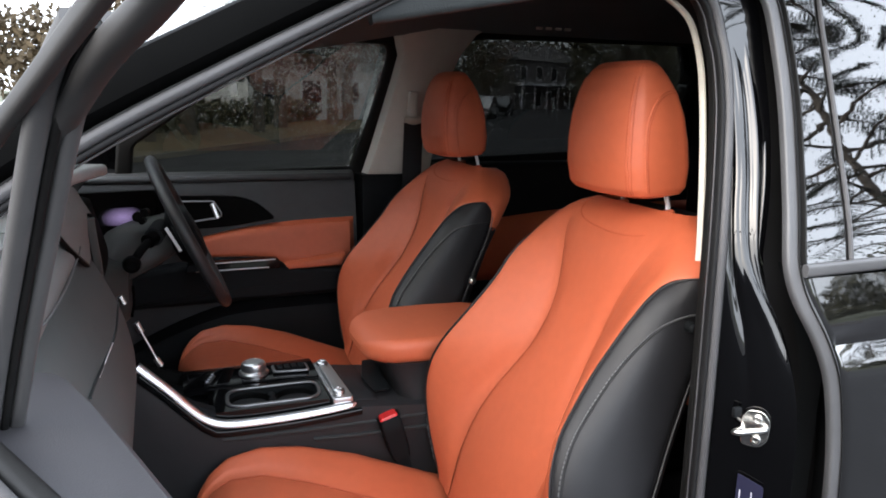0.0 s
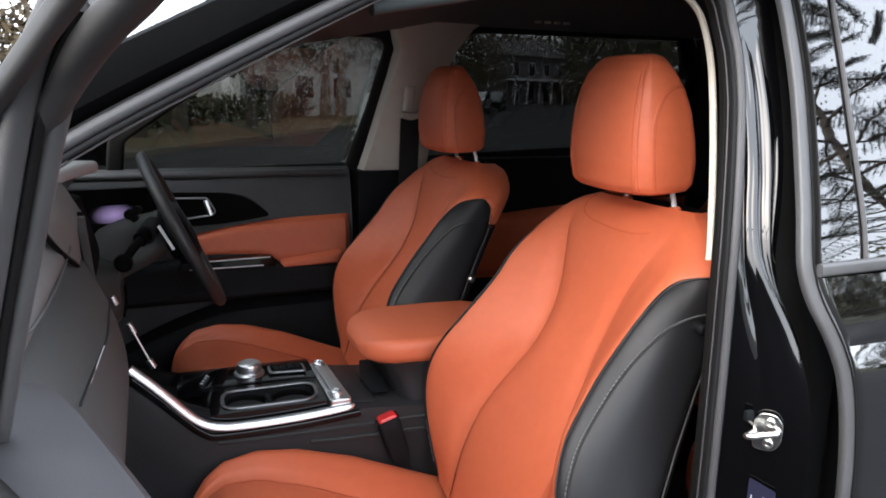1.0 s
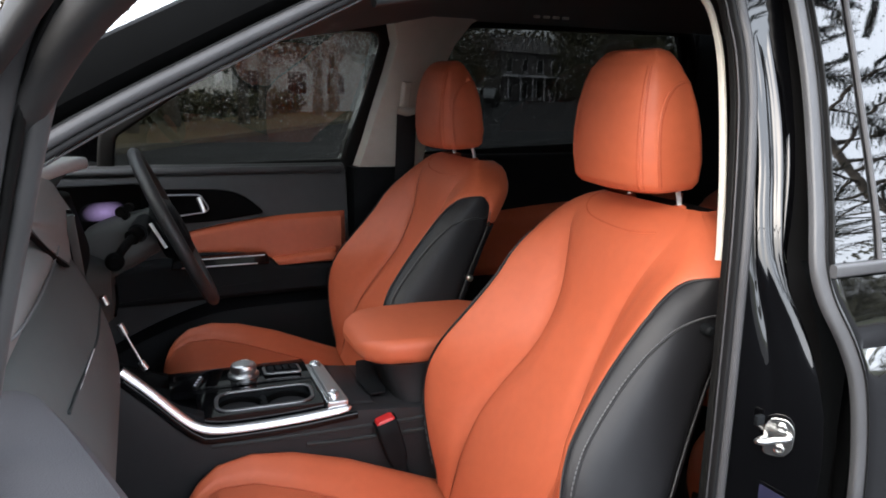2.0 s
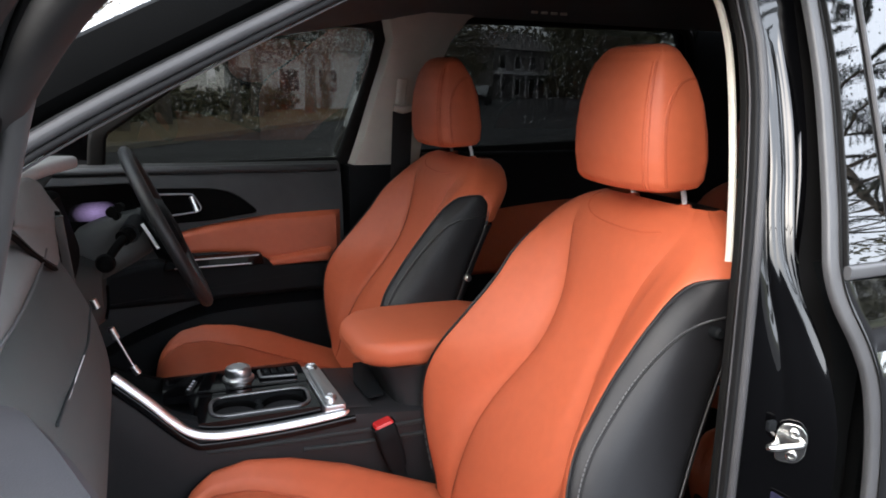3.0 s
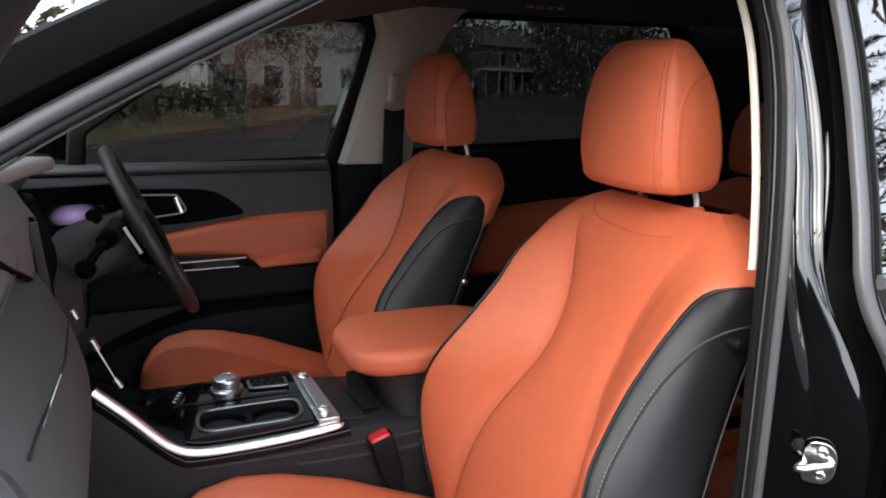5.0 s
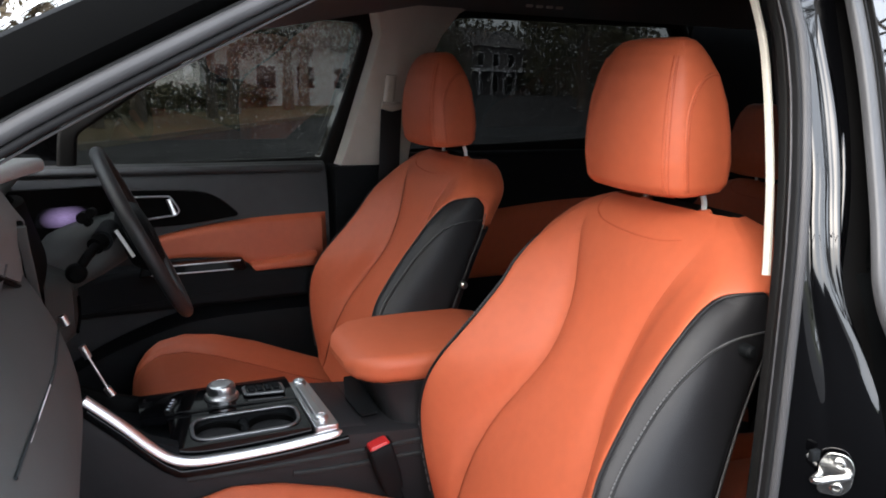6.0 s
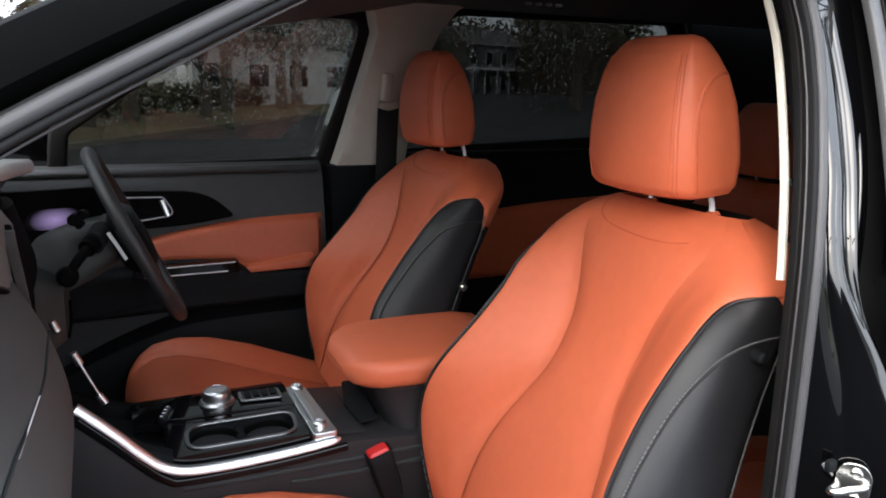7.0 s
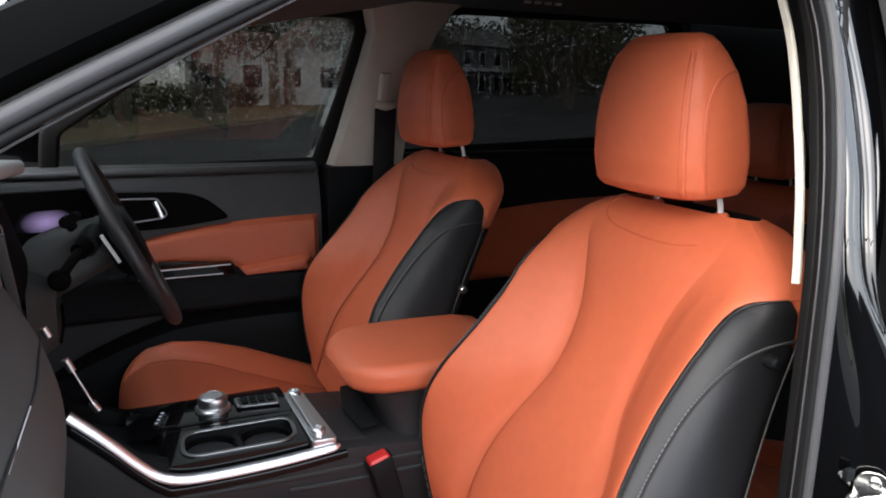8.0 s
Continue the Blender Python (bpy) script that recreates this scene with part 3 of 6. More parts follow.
for i in range(31):
    z = 0.42 + (1.64 - 0.42) * i / 30
    x, y = pillar_section(z)[96][:2]
    rings.append([(x + 0.0005, y + 0.003, z), (x + 0.02, y + 0.008, z), (x + 0.06, y + 0.014, z), (x + 0.06, y + 0.030, z), (x + 0.006, y + 0.024, z)])
v, f = loft(rings)
part("door_gap_shade", v, f, BEAD, car)
# clip on the pillar
box("trim_clip", (-0.122, 0.219, 1.075), (-0.110, 0.226, 1.088), DARK_TRIM, car, bevel=0.002)

# near-side A-pillar and roof rail outside the seal
def rail_out(path, sections):
    rings = []
    for i, p in enumerate(path):
        a, b = path[max(i - 1, 0)], path[min(i + 1, len(path) - 1)]
        t = (b - a) / np.linalg.norm(b - a)
        nrm = np.cross(t, (0, 1, 0))
        nrm /= np.linalg.norm(nrm)
        rings.append([p + nrm * s + np.array((0, w, 0)) for s, w in sections])
    return loft(rings)


top = [np.array(p) for p in spline([(-1.28, 0.20, 1.12), (-1.12, 0.215, 1.235)] + OPENING[:8], 5)]
v, f = rail_out(top, [(0.006, 0.02), (0.010, -0.004), (0.020, -0.018), (0.034, -0.021), (0.049, -0.020), (0.052, -0.014), (0.052, 0.01), (0.03, 0.03)])
part("a_pillar", v, f, MATT_BLACK, car, "black roof pillar beside the windscreen")
v, f = rail_out(top, [(0.002, 0.020), (-0.008, 0.022), (-0.006, 0.034), (0.012, 0.055), (0.03, 0.06), (0.03, 0.03)])
part("a_pillar_trim", v, f, DARK_TRIM, car)

# windscreen: wet glass between the pillars, and the bonnet in front
rows = []
for i in range(13):
    u = i / 12
    row = []
    for j in range(21):
        k = -1 + 2 * j / 20
        yb = YC + k * (0.78 - 0.16 * u)
        xb = (-1.42 + 0.80 * u) + (0.20 - 0.06 * u) * k * k * 1.0
        zb = 1.10 + 0.60 * u + 0.03 * math.sin(math.pi * u) - 0.03 * k * k * u
        row.append((xb, yb, zb))
    rows.append(row)
v, f = slab(rows, 0.005)
part("windscreen", v, f, CLEAR, car, "rain-covered windscreen glass")
rows = []
for i in range(11):
    u = i / 10
    rows.append([(-1.30 - 1.05 * u + 0.10 * (1 - (2 * j / 16 - 1) ** 2) * -1, YC + (-1 + 2 * j / 16) * (0.84 - 0.06 * u), 1.13 - 0.10 * u - 0.14 * u ** 3 - 0.05 * (-1 + 2 * j / 16) ** 4) for j in range(17)])
v, f = slab(rows, 0.02)
part("bonnet", v, f, PAINT, car)
box("front_bumper", (-2.42, 0.16, 0.30), (-2.20, 1.82, 0.92), PAINT, car, bevel=0.08, seg=4)
for y0, y1 in ((0.10, 0.22), (1.75, 1.87)):
    box("front_wing", (-2.30, y0, 0.42), (-1.10, y1, 1.06), PAINT, car, bevel=0.05, seg=3)

# wheels
def wheel(x, y):
    w = part("wheel", *loft([[(x + r * math.cos(a), y + d, 0.36 + r * math.sin(a)) for a in [2 * math.pi * k / 36 for k in range(36)]] for r, d in
             ((0.23, -0.11), (0.33, -0.115), (0.355, -0.09), (0.36, 0.0), (0.355, 0.09), (0.33, 0.115), (0.23, 0.11))]), TYRE, car)
    for k in range(5):
        a = 2 * math.pi * k / 5
        v, f = sweep([(x + r * math.cos(a), y - 0.09, 0.36 + r * math.sin(a)) for r in (0.02, 0.12, 0.235)], rrect(0.05, 0.03, 0.008), up=(0, 1, 0))
        ob = part("spoke", v, f, STEEL, car)
        ob.parent = w
    return w


for wx in (-1.65, 1.44):
    for wy in (0.22, 1.75):
        wheel(wx, wy)

# ---- sliding door, closed, behind the B-pillar ----
slide = empty("sliding_door", 0.4, 0.12, 0.36, "glossy black sliding door with rain-spotted dark window", "car door")
upper = [p for p in edge if p[1] >= 1.292]
lower = [p for p in edge if p[1] < 1.30]
SLIDE_GLASS = [(p[0] + 0.011, p[1]) for p in upper] + [(1.05, 1.31), (1.05, 1.62)]
# lower skin with a soft character crease
zs = [0.36 + (1.285 - 0.36) * i / 60 for i in range(61)]
lx = [p[0] for p in lower][::-1]
lz = [p[1] for p in lower][::-1]
rows = []
for z in zs:
    x0 = interp(z, lz, lx) + 0.002
    crease = 0.010 * math.exp(-((z - 1.205) / 0.012) ** 2)
    rows.append([slide_to_view(p) for p in [(x0 + 0.003, slide_y(z) + 0.012, z)] + [(x0 + 0.005, slide_y(z) + 0.004, z), (x0 + 0.012, slide_y(z), z)] + [(x0 + 0.02 + (1.10 - x0) * k / 20, slide_y(z) + crease, z) for k in range(21)]])
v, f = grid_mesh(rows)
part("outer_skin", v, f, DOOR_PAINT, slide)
rows = []
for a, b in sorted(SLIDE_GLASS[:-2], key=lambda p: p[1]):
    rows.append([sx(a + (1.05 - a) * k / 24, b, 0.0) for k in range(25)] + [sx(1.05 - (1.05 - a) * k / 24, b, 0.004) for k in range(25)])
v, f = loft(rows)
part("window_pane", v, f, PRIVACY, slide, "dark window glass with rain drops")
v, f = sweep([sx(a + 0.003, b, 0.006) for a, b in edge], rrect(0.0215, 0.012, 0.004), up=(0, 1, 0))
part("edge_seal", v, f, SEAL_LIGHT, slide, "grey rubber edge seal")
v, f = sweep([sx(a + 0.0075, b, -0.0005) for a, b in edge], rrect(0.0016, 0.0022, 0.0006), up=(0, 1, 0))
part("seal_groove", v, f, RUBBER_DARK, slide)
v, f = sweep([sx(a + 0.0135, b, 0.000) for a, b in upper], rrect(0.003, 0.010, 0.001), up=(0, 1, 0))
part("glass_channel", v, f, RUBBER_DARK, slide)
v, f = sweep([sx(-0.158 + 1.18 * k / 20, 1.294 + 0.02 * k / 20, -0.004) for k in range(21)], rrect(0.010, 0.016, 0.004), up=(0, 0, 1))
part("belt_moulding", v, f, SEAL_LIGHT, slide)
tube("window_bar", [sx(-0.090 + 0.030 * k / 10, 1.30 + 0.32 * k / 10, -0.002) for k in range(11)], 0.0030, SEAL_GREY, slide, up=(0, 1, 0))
box("inner_panel", (0.12, 0.275, 0.42), (1.38, 0.325, 1.22), DARK_TRIM, slide, bevel=0.02)
box("rear_near_side", (1.42, 0.19, 0.36), (2.65, 0.25, 1.70), PAINT, car, bevel=0.02)

# striker on the B-pillar: plate, two screws, wire loop
fwd = Vector((-0.77, -0.64, 0)).normalized()
across = Vector((0.64, -0.77, 0)).normalized()
SC = Vector((-0.0965, 0.2115, 1.062))
def stp(a, b, d):
    a, b, d = a * 0.64, b * 0.64, d * 0.64
    p = SC + across * a + Vector((0, 0, b)) + fwd * d
    return (p.x, p.y, p.z)


striker = empty("door_striker", SC.x, SC.y, SC.z - 0.04, "zinc-plated door striker bolted to the black pillar", "striker")
prism("plate", rounded([(-0.022, -0.038), (0.014, -0.038), (0.028, -0.02), (0.030, 0.02), (0.016, 0.038), (-0.012, 0.038), (-0.024, 0.02)], 0.01), stp, 0.0, 0.004, STEEL, striker, bevel=0.0012)
for b in (0.020, -0.022):
    v, f = loft([[stp(0.006 + r * math.cos(2 * math.pi * k / 16), b + r * math.sin(2 * math.pi * k / 16), d) for k in range(16)] for r, d in ((0.0095, 0.004), (0.0095, 0.008), (0.0075, 0.0095), (0.005, 0.0095), (0.004, 0.006))])
    part("screw", v, f, STEEL, striker)
wire = spline([stp(0.022, 0.004, 0.004), stp(0.018, 0.004, 0.014), stp(-0.004, 0.003, 0.030), stp(-0.020, 0.001, 0.040), stp(-0.030, 0.0, 0.040), stp(-0.030, -0.003, 0.030), stp(-0.022, -0.004, 0.012), stp(-0.02, -0.004, 0.004)], 6)
tube("loop", wire, 0.0040, STEEL, striker, n=10)
# tyre-pressure style sticker low on the pillar: bars stand for writing that cannot be read
label_o = empty("pillar_sticker", -0.10, 0.205, 0.97, "navy sticker with pale unreadable print", "sticker")
def lbp(a, b, d):
    p = Vector((-0.095, 0.2085, 0.965)) + across * a + Vector((0, 0, b)) + fwd * d
    return (p.x, p.y, p.z)


prism("sheet", rounded([(-0.016, -0.06), (0.016, -0.06), (0.016, 0.020), (-0.016, 0.032)], 0.003), lbp, 0.0, 0.001, LABEL_BLUE, label_o)
for k in range(4):
    prism("print_bar", [(-0.012 + 0.007 * k, -0.05), (-0.0110 + 0.007 * k, -0.05), (-0.0110 + 0.007 * k, 0.010 - 0.012 * (k % 2)), (-0.012 + 0.007 * k, 0.010 - 0.012 * (k % 2))], lbp, 0.0012, 0.0016, LABEL_WHITE, label_o)

# ---- front door, swung open on its front hinges, window wound down ----
HINGE = Vector((-0.97, 0.13, 0))
DOOR_D = Vector((0.454, -0.891, 0))
DOOR_N = Vector((0.891, 0.454, 0))
def dp(s, z, n):
    p = HINGE + DOOR_D * s + DOOR_N * n
    return (p.x, p.y, z)


fdoor = empty("front_door", -0.97, 0.13, 0.38, "open black front door with grey inner trim, window down", "car door")
v, f = loft([[dp(-0.06, z, n0), dp(0.0, z, n0 - 0.01), dp(0.5, z, n0 - 0.018), dp(1.0, z, n0), dp(1.06, z, n0 + 0.02), dp(1.06, z, n0 + 0.05), dp(-0.04, z, n0 + 0.05)]
             for z, n0 in ((0.40, 0.02), (0.55, -0.02), (0.85, -0.035), (1.10, -0.03), (1.20, -0.015), (1.225, 0.0))])
part("outer_skin", v, f, PAINT, fdoor)
# inner trim: pad with a rounded shoulder
sec = lambda s, w: [dp(s, 0.48, 0.045), dp(s, 0.48, w * 0.8), dp(s, 0.80, w), dp(s, 0.98, w * 0.92), dp(s, 1.10, w * 0.97), dp(s, 1.18, w), dp(s, 1.215, w - 0.004), dp(s, 1.233, w - 0.016), dp(s, 1.238, w - 0.035), dp(s, 1.240, 0.06), dp(s, 1.242, 0.036), dp(s, 1.20, 0.03)]
v, f = loft([sec(s, w) for s, w in ((-0.032, 0.112), (-0.03, 0.126), (-0.020, 0.134), (0.0, 0.136), (0.06, 0.130), (0.14, 0.118), (0.24, 0.102), (0.40, 0.094), (0.7, 0.094), (1.0, 0.10), (1.03, 0.10))])
part("inner_trim", v, f, DOOR_TRIM, fdoor, "grey door trim pad")
v, f = sweep([dp(s, 1.252, 0.022) for s in (-0.03, 0.05, 0.12, 0.2, 0.3, 0.5, 0.8, 1.03)], rrect(0.016, 0.020, 0.006))
part("inner_belt_seal", v, f, RUBBER_DARK, fdoor)
v, f = sweep([dp(s, 1.254, -0.004) for s in (-0.05, 0.05, 0.12, 0.2, 0.3, 0.5, 0.8, 1.03)], rrect(0.034, 0.024, 0.008))
part("outer_belt_moulding", v, f, RUBBER, fdoor)
# division post, front frame and quarter glass
POST = [(0.040, 1.18), (0.065, 1.215), (0.122, 1.310), (0.170, 1.383), (0.197, 1.424), (0.219, 1.455), (0.240, 1.478), (0.268, 1.497)]
def post_path(n):
    return spline([dp(s, z, n) for s, z in POST], 5)


v, f = sweep(post_path(0.0570), rrect(0.010, 0.010, 0.004), up=tuple(DOOR_N))
part("run_channel", v, f, RUBBER, fdoor)
v, f = sweep(post_path(0.0485), rrect(0.010, 0.005, 0.002), up=tuple(DOOR_N))
part("channel_felt", v, f, RUBBER_DARK, fdoor)
v, f = sweep(post_path(0.0400), rrect(0.010, 0.012, 0.004), up=tuple(DOOR_N))
part("division_post", v, f, RUBBER, fdoor)
front = spline([dp(-0.10, 1.300, 0.03), dp(0.02, 1.362, 0.03), dp(0.12, 1.410, 0.03), dp(0.193, 1.446, 0.03), dp(0.28, 1.485, 0.03), dp(0.40, 1.542, 0.03), dp(0.60, 1.625, 0.0), dp(0.78, 1.675, -0.02), dp(0.95, 1.66, -0.02), dp(1.05, 1.57, -0.02), dp(1.075, 1.22, 0.0)], 5)
v, f = sweep(front, rrect(0.010, 0.009, 0.003), up=tuple(DOOR_N))
part("window_frame", v, f, RUBBER_GREY, fdoor)
vs = [dp(-0.10, 1.255, 0.012), dp(-0.10, 1.275, 0.012), dp(0.02, 1.352, 0.012), dp(0.12, 1.405, 0.012), dp(0.20, 1.445, 0.012), dp(0.172, 1.43, 0.012), dp(0.10, 1.33, 0.012), dp(0.050, 1.255, 0.012)]
ob = part("quarter_glass", vs + [(p[0], p[1] + 0.002, p[2]) for p in vs], [tuple(range(8)), tuple(range(15, 7, -1))], CLEAR_DOOR, fdoor, "small clear quarter window")
ob.visible_shadow = False
v, f = sweep(spline([dp(0.205, 1.445, 0.052), dp(0.240, 1.471, 0.055), dp(0.272, 1.487, 0.055), dp(0.315, 1.504, 0.055), dp(0.42, 1.55, 0.05), dp(0.60, 1.615, 0.03)], 5), rrect(0.015, 0.016, 0.006), up=tuple(DOOR_N))
part("upper_frame", v, f, RUBBER_GREY, fdoor)


# ---- seats ----
REC = radians(28)
def back_pt(y, u, n):
    """y across, u down the backrest (0 at the top, negative), n forward of its face."""
    return (-0.050 + u * math.sin(REC) - n * math.cos(REC), y, 1.292 + u * math.cos(REC) + n * math.sin(REC) * (0.6 if n > 0 else 0.12))


# along the backrest: seam half-width and depth, bolster ridge half-width and depth, outer half-width, thickness
U = [0.0, -0.012, -0.035, -0.06, -0.08, -0.12, -0.16, -0.20, -0.25, -0.30, -0.35, -0.40, -0.45, -0.50, -0.55, -0.63]
SEAM_W = [0.105, 0.120, 0.135, 0.132, 0.124, 0.107, 0.094, 0.087, 0.084, 0.089, 0.108, 0.126, 0.136, 0.136, 0.130, 0.120]
SEAM_D = [-0.030, -0.016, -0.005, 0.000, 0.000, -0.006, -0.015, -0.023, -0.027, -0.027, -0.025, -0.021, -0.018, -0.018, -0.022, -0.040]
RIDGE_W = [0.118, 0.144, 0.178, 0.204, 0.214, 0.210, 0.203, 0.201, 0.204, 0.213, 0.224, 0.238, 0.250, 0.243, 0.218, 0.175]
RIDGE_D = [-0.036, -0.020, -0.006, 0.002, 0.010, 0.030, 0.040, 0.046, 0.058, 0.069, 0.079, 0.074, 0.054, 0.028, 0.000, -0.050]
OUTER_W = [0.126, 0.157, 0.196, 0.223, 0.235, 0.237, 0.239, 0.242, 0.247, 0.254, 0.262, 0.272, 0.280, 0.274, 0.248, 0.200]
T = [0.090, 0.110, 0.122, 0.126, 0.126, 0.126, 0.128, 0.128, 0.132, 0.136, 0.14, 0.144, 0.15, 0.15, 0.15, 0.14]
UP = [-k for k in U]


def smooth_at(u, ys):
    return sum(interp(-u + d, UP, ys) for d in (-0.018, -0.009, 0.0, 0.009, 0.018)) / 5 if -u > 0.03 else interp(-u, UP, ys)


def half_section(u):
    s, fs, r, fr, w, t = (smooth_at(u, q) for q in (SEAM_W, SEAM_D, RIDGE_W, RIDGE_D, OUTER_W, T))
    e, h = r - s, fr - fs
    k = interp(-u, [0.0, 0.03, 0.06, 0.10, 0.16], [0.3, 0.8, 1.0, 1.0, 0.0])       # the shoulder is rounder
    n6 = fr - 0.020 * interp(-u, [0.0, 0.03, 0.06], [0.4, 0.65, 1.0]) - 0.30 * h - 0.005 * k * interp(-u, [0.0, 0.06], [0.0, 1.0])
    n7 = min(-0.40 * t, n6 - 0.010)
    return [(0, fs + 0.003), (0.55 * s, fs + 0.0025), (s, fs), (s + 0.36 * e, fs + 0.46 * h), (r - 0.10 * e - 0.012 * k, fr - 0.04 * h - 0.001 * k), (r + 0.012 - 0.012 * k, fr - 0.002 - 0.06 * h - 0.006 * k),
            (w - 0.002 - 0.001 * k, n6), (w + 0.002, n7), (w - 0.006, min(-0.75 * t, n7 - 0.008)), (0.80 * w, -t), (0, -t - 0.008)]


def sec_at(u, p):
    """The section's point at the parameter p (0 middle of the face, 10 middle of the back)."""
    pts = half_section(u)
    i = min(int(p), 9)
    k = p - i
    a = pts[i - 1] if i else (-pts[1][0], pts[1][1])
    b, c = pts[i], pts[i + 1]
    d = pts[i + 2] if i + 2 < len(pts) else (-pts[9][0], pts[9][1])
    y, n = (0.5 * (2 * b[q] + (c[q] - a[q]) * k + (2 * a[q] - 5 * b[q] + 4 * c[q] - d[q]) * k * k + (3 * b[q] - a[q] - 3 * c[q] + d[q]) * k ** 3) for q in (0, 1))
    at = interp(-u, [0.10, 0.30, 0.42], [3.20, 3.02, 2.85])       # the leather folds along a line up the bolster
    return y, n - 0.0018 * interp(-u, [0.08, 0.14, 0.34, 0.44], [0, 1, 1, 0]) * interp(p, [2.35, at, 3.95], [0, 1, 0])


BLACK_TOP = -0.082
def p_edge(u):      # where the orange cover ends and the black side begins
    return interp(-u, [0.0, 0.082, 0.0835, 0.086, 0.090, 0.096, 0.105, 0.118, 0.14, 0.17, 0.2, 0.35, 0.6], [6.6, 6.6, 6.1, 5.6, 5.25, 5.0, 4.78, 4.62, 4.50, 4.42, 4.40, 4.40, 4.5])


def p_rear(u):      # where the black side ends and the cover wraps round to the back
    return interp(-u, [0.0, 0.082, 0.0835, 0.086, 0.090, 0.096, 0.105, 0.118, 0.14, 0.165, 0.19, 0.6], [6.6, 6.6, 6.7, 6.85, 7.0, 7.2, 7.4, 7.55, 7.75, 7.9, 8.0, 8.0])


US = sorted([-0.63 * (i / 60) ** 1.15 for i in range(61)] + [-0.0805 - 0.0013 * k for k in range(34)], reverse=True)


def seam_depth(u):      # the front seam runs out below the headrest
    return interp(-u, [0.035, 0.085], [0.0, 1.0])


def back_patch(name, p0, p1, us, sign, material, parent, off, label="", tuck=0.005, n=12):
    rows = []
    for u in us:
        a, b = p0(u), p1(u)
        row = []
        for k in range(n + 1):
            e = k / n
            y, q = sec_at(u, a + (b - a) * e)
            whole = u > BLACK_TOP          # no seam above the black panel
            dip = tuck * (math.exp(-e * n * 0.9) * (seam_depth(u) if a < 3 else 0 if whole else 1) + math.exp(-(1 - e) * n * 0.9) * (1 if b < 8.9 and not whole else 0))
            # move inwards from the surface near the seams
            y2, q2 = sec_at(u, min(max(a + (b - a) * e, 0.05), 9.95))
            cx, cq = 0.0, -0.05
            dl = math.hypot(y2 - cx, q2 - cq) + 1e-6
            row.append(np.array(back_pt(sign * (y - (y2 - cx) / dl * dip), u, q - (q2 - cq) / dl * dip)) + off)
        rows.append(row)
    v, f = grid_mesh(rows)
    return part(name, v, f, material, parent, label)


def make_seat(name, X, Y, label, knob=1.152, knob_finish=DARK_TRIM):
    seat = empty(name, X - 0.35, Y, 0.40, label, "car seat", "front seats")
    off = np.array((X, Y, 0.0))
    one = lambda p: (lambda u: p)
    seam = lambda u: 2.0
    rows = []
    for u in US:
        row = []
        for k in range(21):
            e = -1 + 2 * k / 20
            y, q = sec_at(u, 2.0 * abs(e))
            dip = 0.005 * seam_depth(u) * math.exp(-(1 - abs(e)) * 11)
            row.append(np.array(back_pt(math.copysign(y, e), u, q - dip)) + off)
        rows.append(row)
    v, f = grid_mesh(rows)
    part("backrest_centre", v, f, ORANGE, seat)
    for sg in (1, -1):
        back_patch("backrest_bolster", seam, p_edge, US, sg, ORANGE, seat, off, n=34)
        back_patch("backrest_shoulder", p_rear, one(9.0), [u for u in US if u > -0.15], sg, ORANGE, seat, off, n=14)
        back_patch("backrest_side", p_edge, p_rear, [u for u in US if u < BLACK_TOP], sg, BLACK_LEATHER, seat, off, "black leather side", n=22)
        pth = [np.array(back_pt(sg * (sec_at(u, p_rear(u))[0] + 0.0006), u, sec_at(u, p_rear(u))[1])) + off for u in [-0.12 - 0.40 * i / 40 for i in range(41)]]
        tube("rear_piping", pth, 0.0012, RUBBER, seat, "grey piping", n=6)
        back_patch("backrest_side_rear", p_rear, one(9.0), [u for u in US if u < -0.148], sg, BLACK_LEATHER, seat, off, n=8)
        back_patch("backrest_rear", one(9.0), one(10.0), US, sg, BLACK_LEATHER, seat, off, n=8)
        # seam with thread on the side panel
        pth = [np.array(back_pt(sg * sec_at(u, p)[0] + sg * 0.0006, u, sec_at(u, p)[1])) + off for u, p in
               [tuple(k) for k in spline([(-0.136, 7.6), (-0.138, 7.0), (-0.143, 6.45), (-0.156, 5.98), (-0.182, 5.66), (-0.225, 5.42), (-0.30, 5.27), (-0.36, 5.21), (-0.45, 5.16), (-0.60, 5.10)], 6)]]
        tube("side_seam", pth, 0.0018, STITCH_GREY, seat, n=6)
        # thread showing as a row of short stitches beside the seam
        sv, sf = [], []
        for q in range(0, len(pth) - 1):
            for h in (0.1, 0.6):
                a = pth[q] + (pth[q + 1] - pth[q]) * h + np.array((-0.004, 0, 0.001))
                b = pth[q] + (pth[q + 1] - pth[q]) * (h + 0.34) + np.array((-0.004, 0, 0.001))
                vv, ff = sweep([a, b], circle(0.0009, 5), up=(0, 1, 0))
                sf += [tuple(i + len(sv) for i in g) for g in ff]
                sv += [tuple(p) for p in vv]
        part("stitching", sv, sf, THREAD, seat)
        sv, sf = [], []       # second row of stitches along the front edge of the side
        pe = [np.array(back_pt(sg * (sec_at(u, p_edge(u) + 0.24)[0] + 0.0004), u, sec_at(u, p_edge(u) + 0.24)[1])) + off for u in [-0.125 - 0.0062 * i for i in range(76)]]
        for a, b in zip(pe, pe[1:]):
            vv, ff = sweep([a, a + (b - a) * 0.6], circle(0.0010, 5), up=(0, 1, 0))
            sf += [tuple(i + len(sv) for i in g) for g in ff]
            sv += [tuple(p) for p in vv]
        part("edge_stitching", sv, sf, STITCH_GREY, seat)
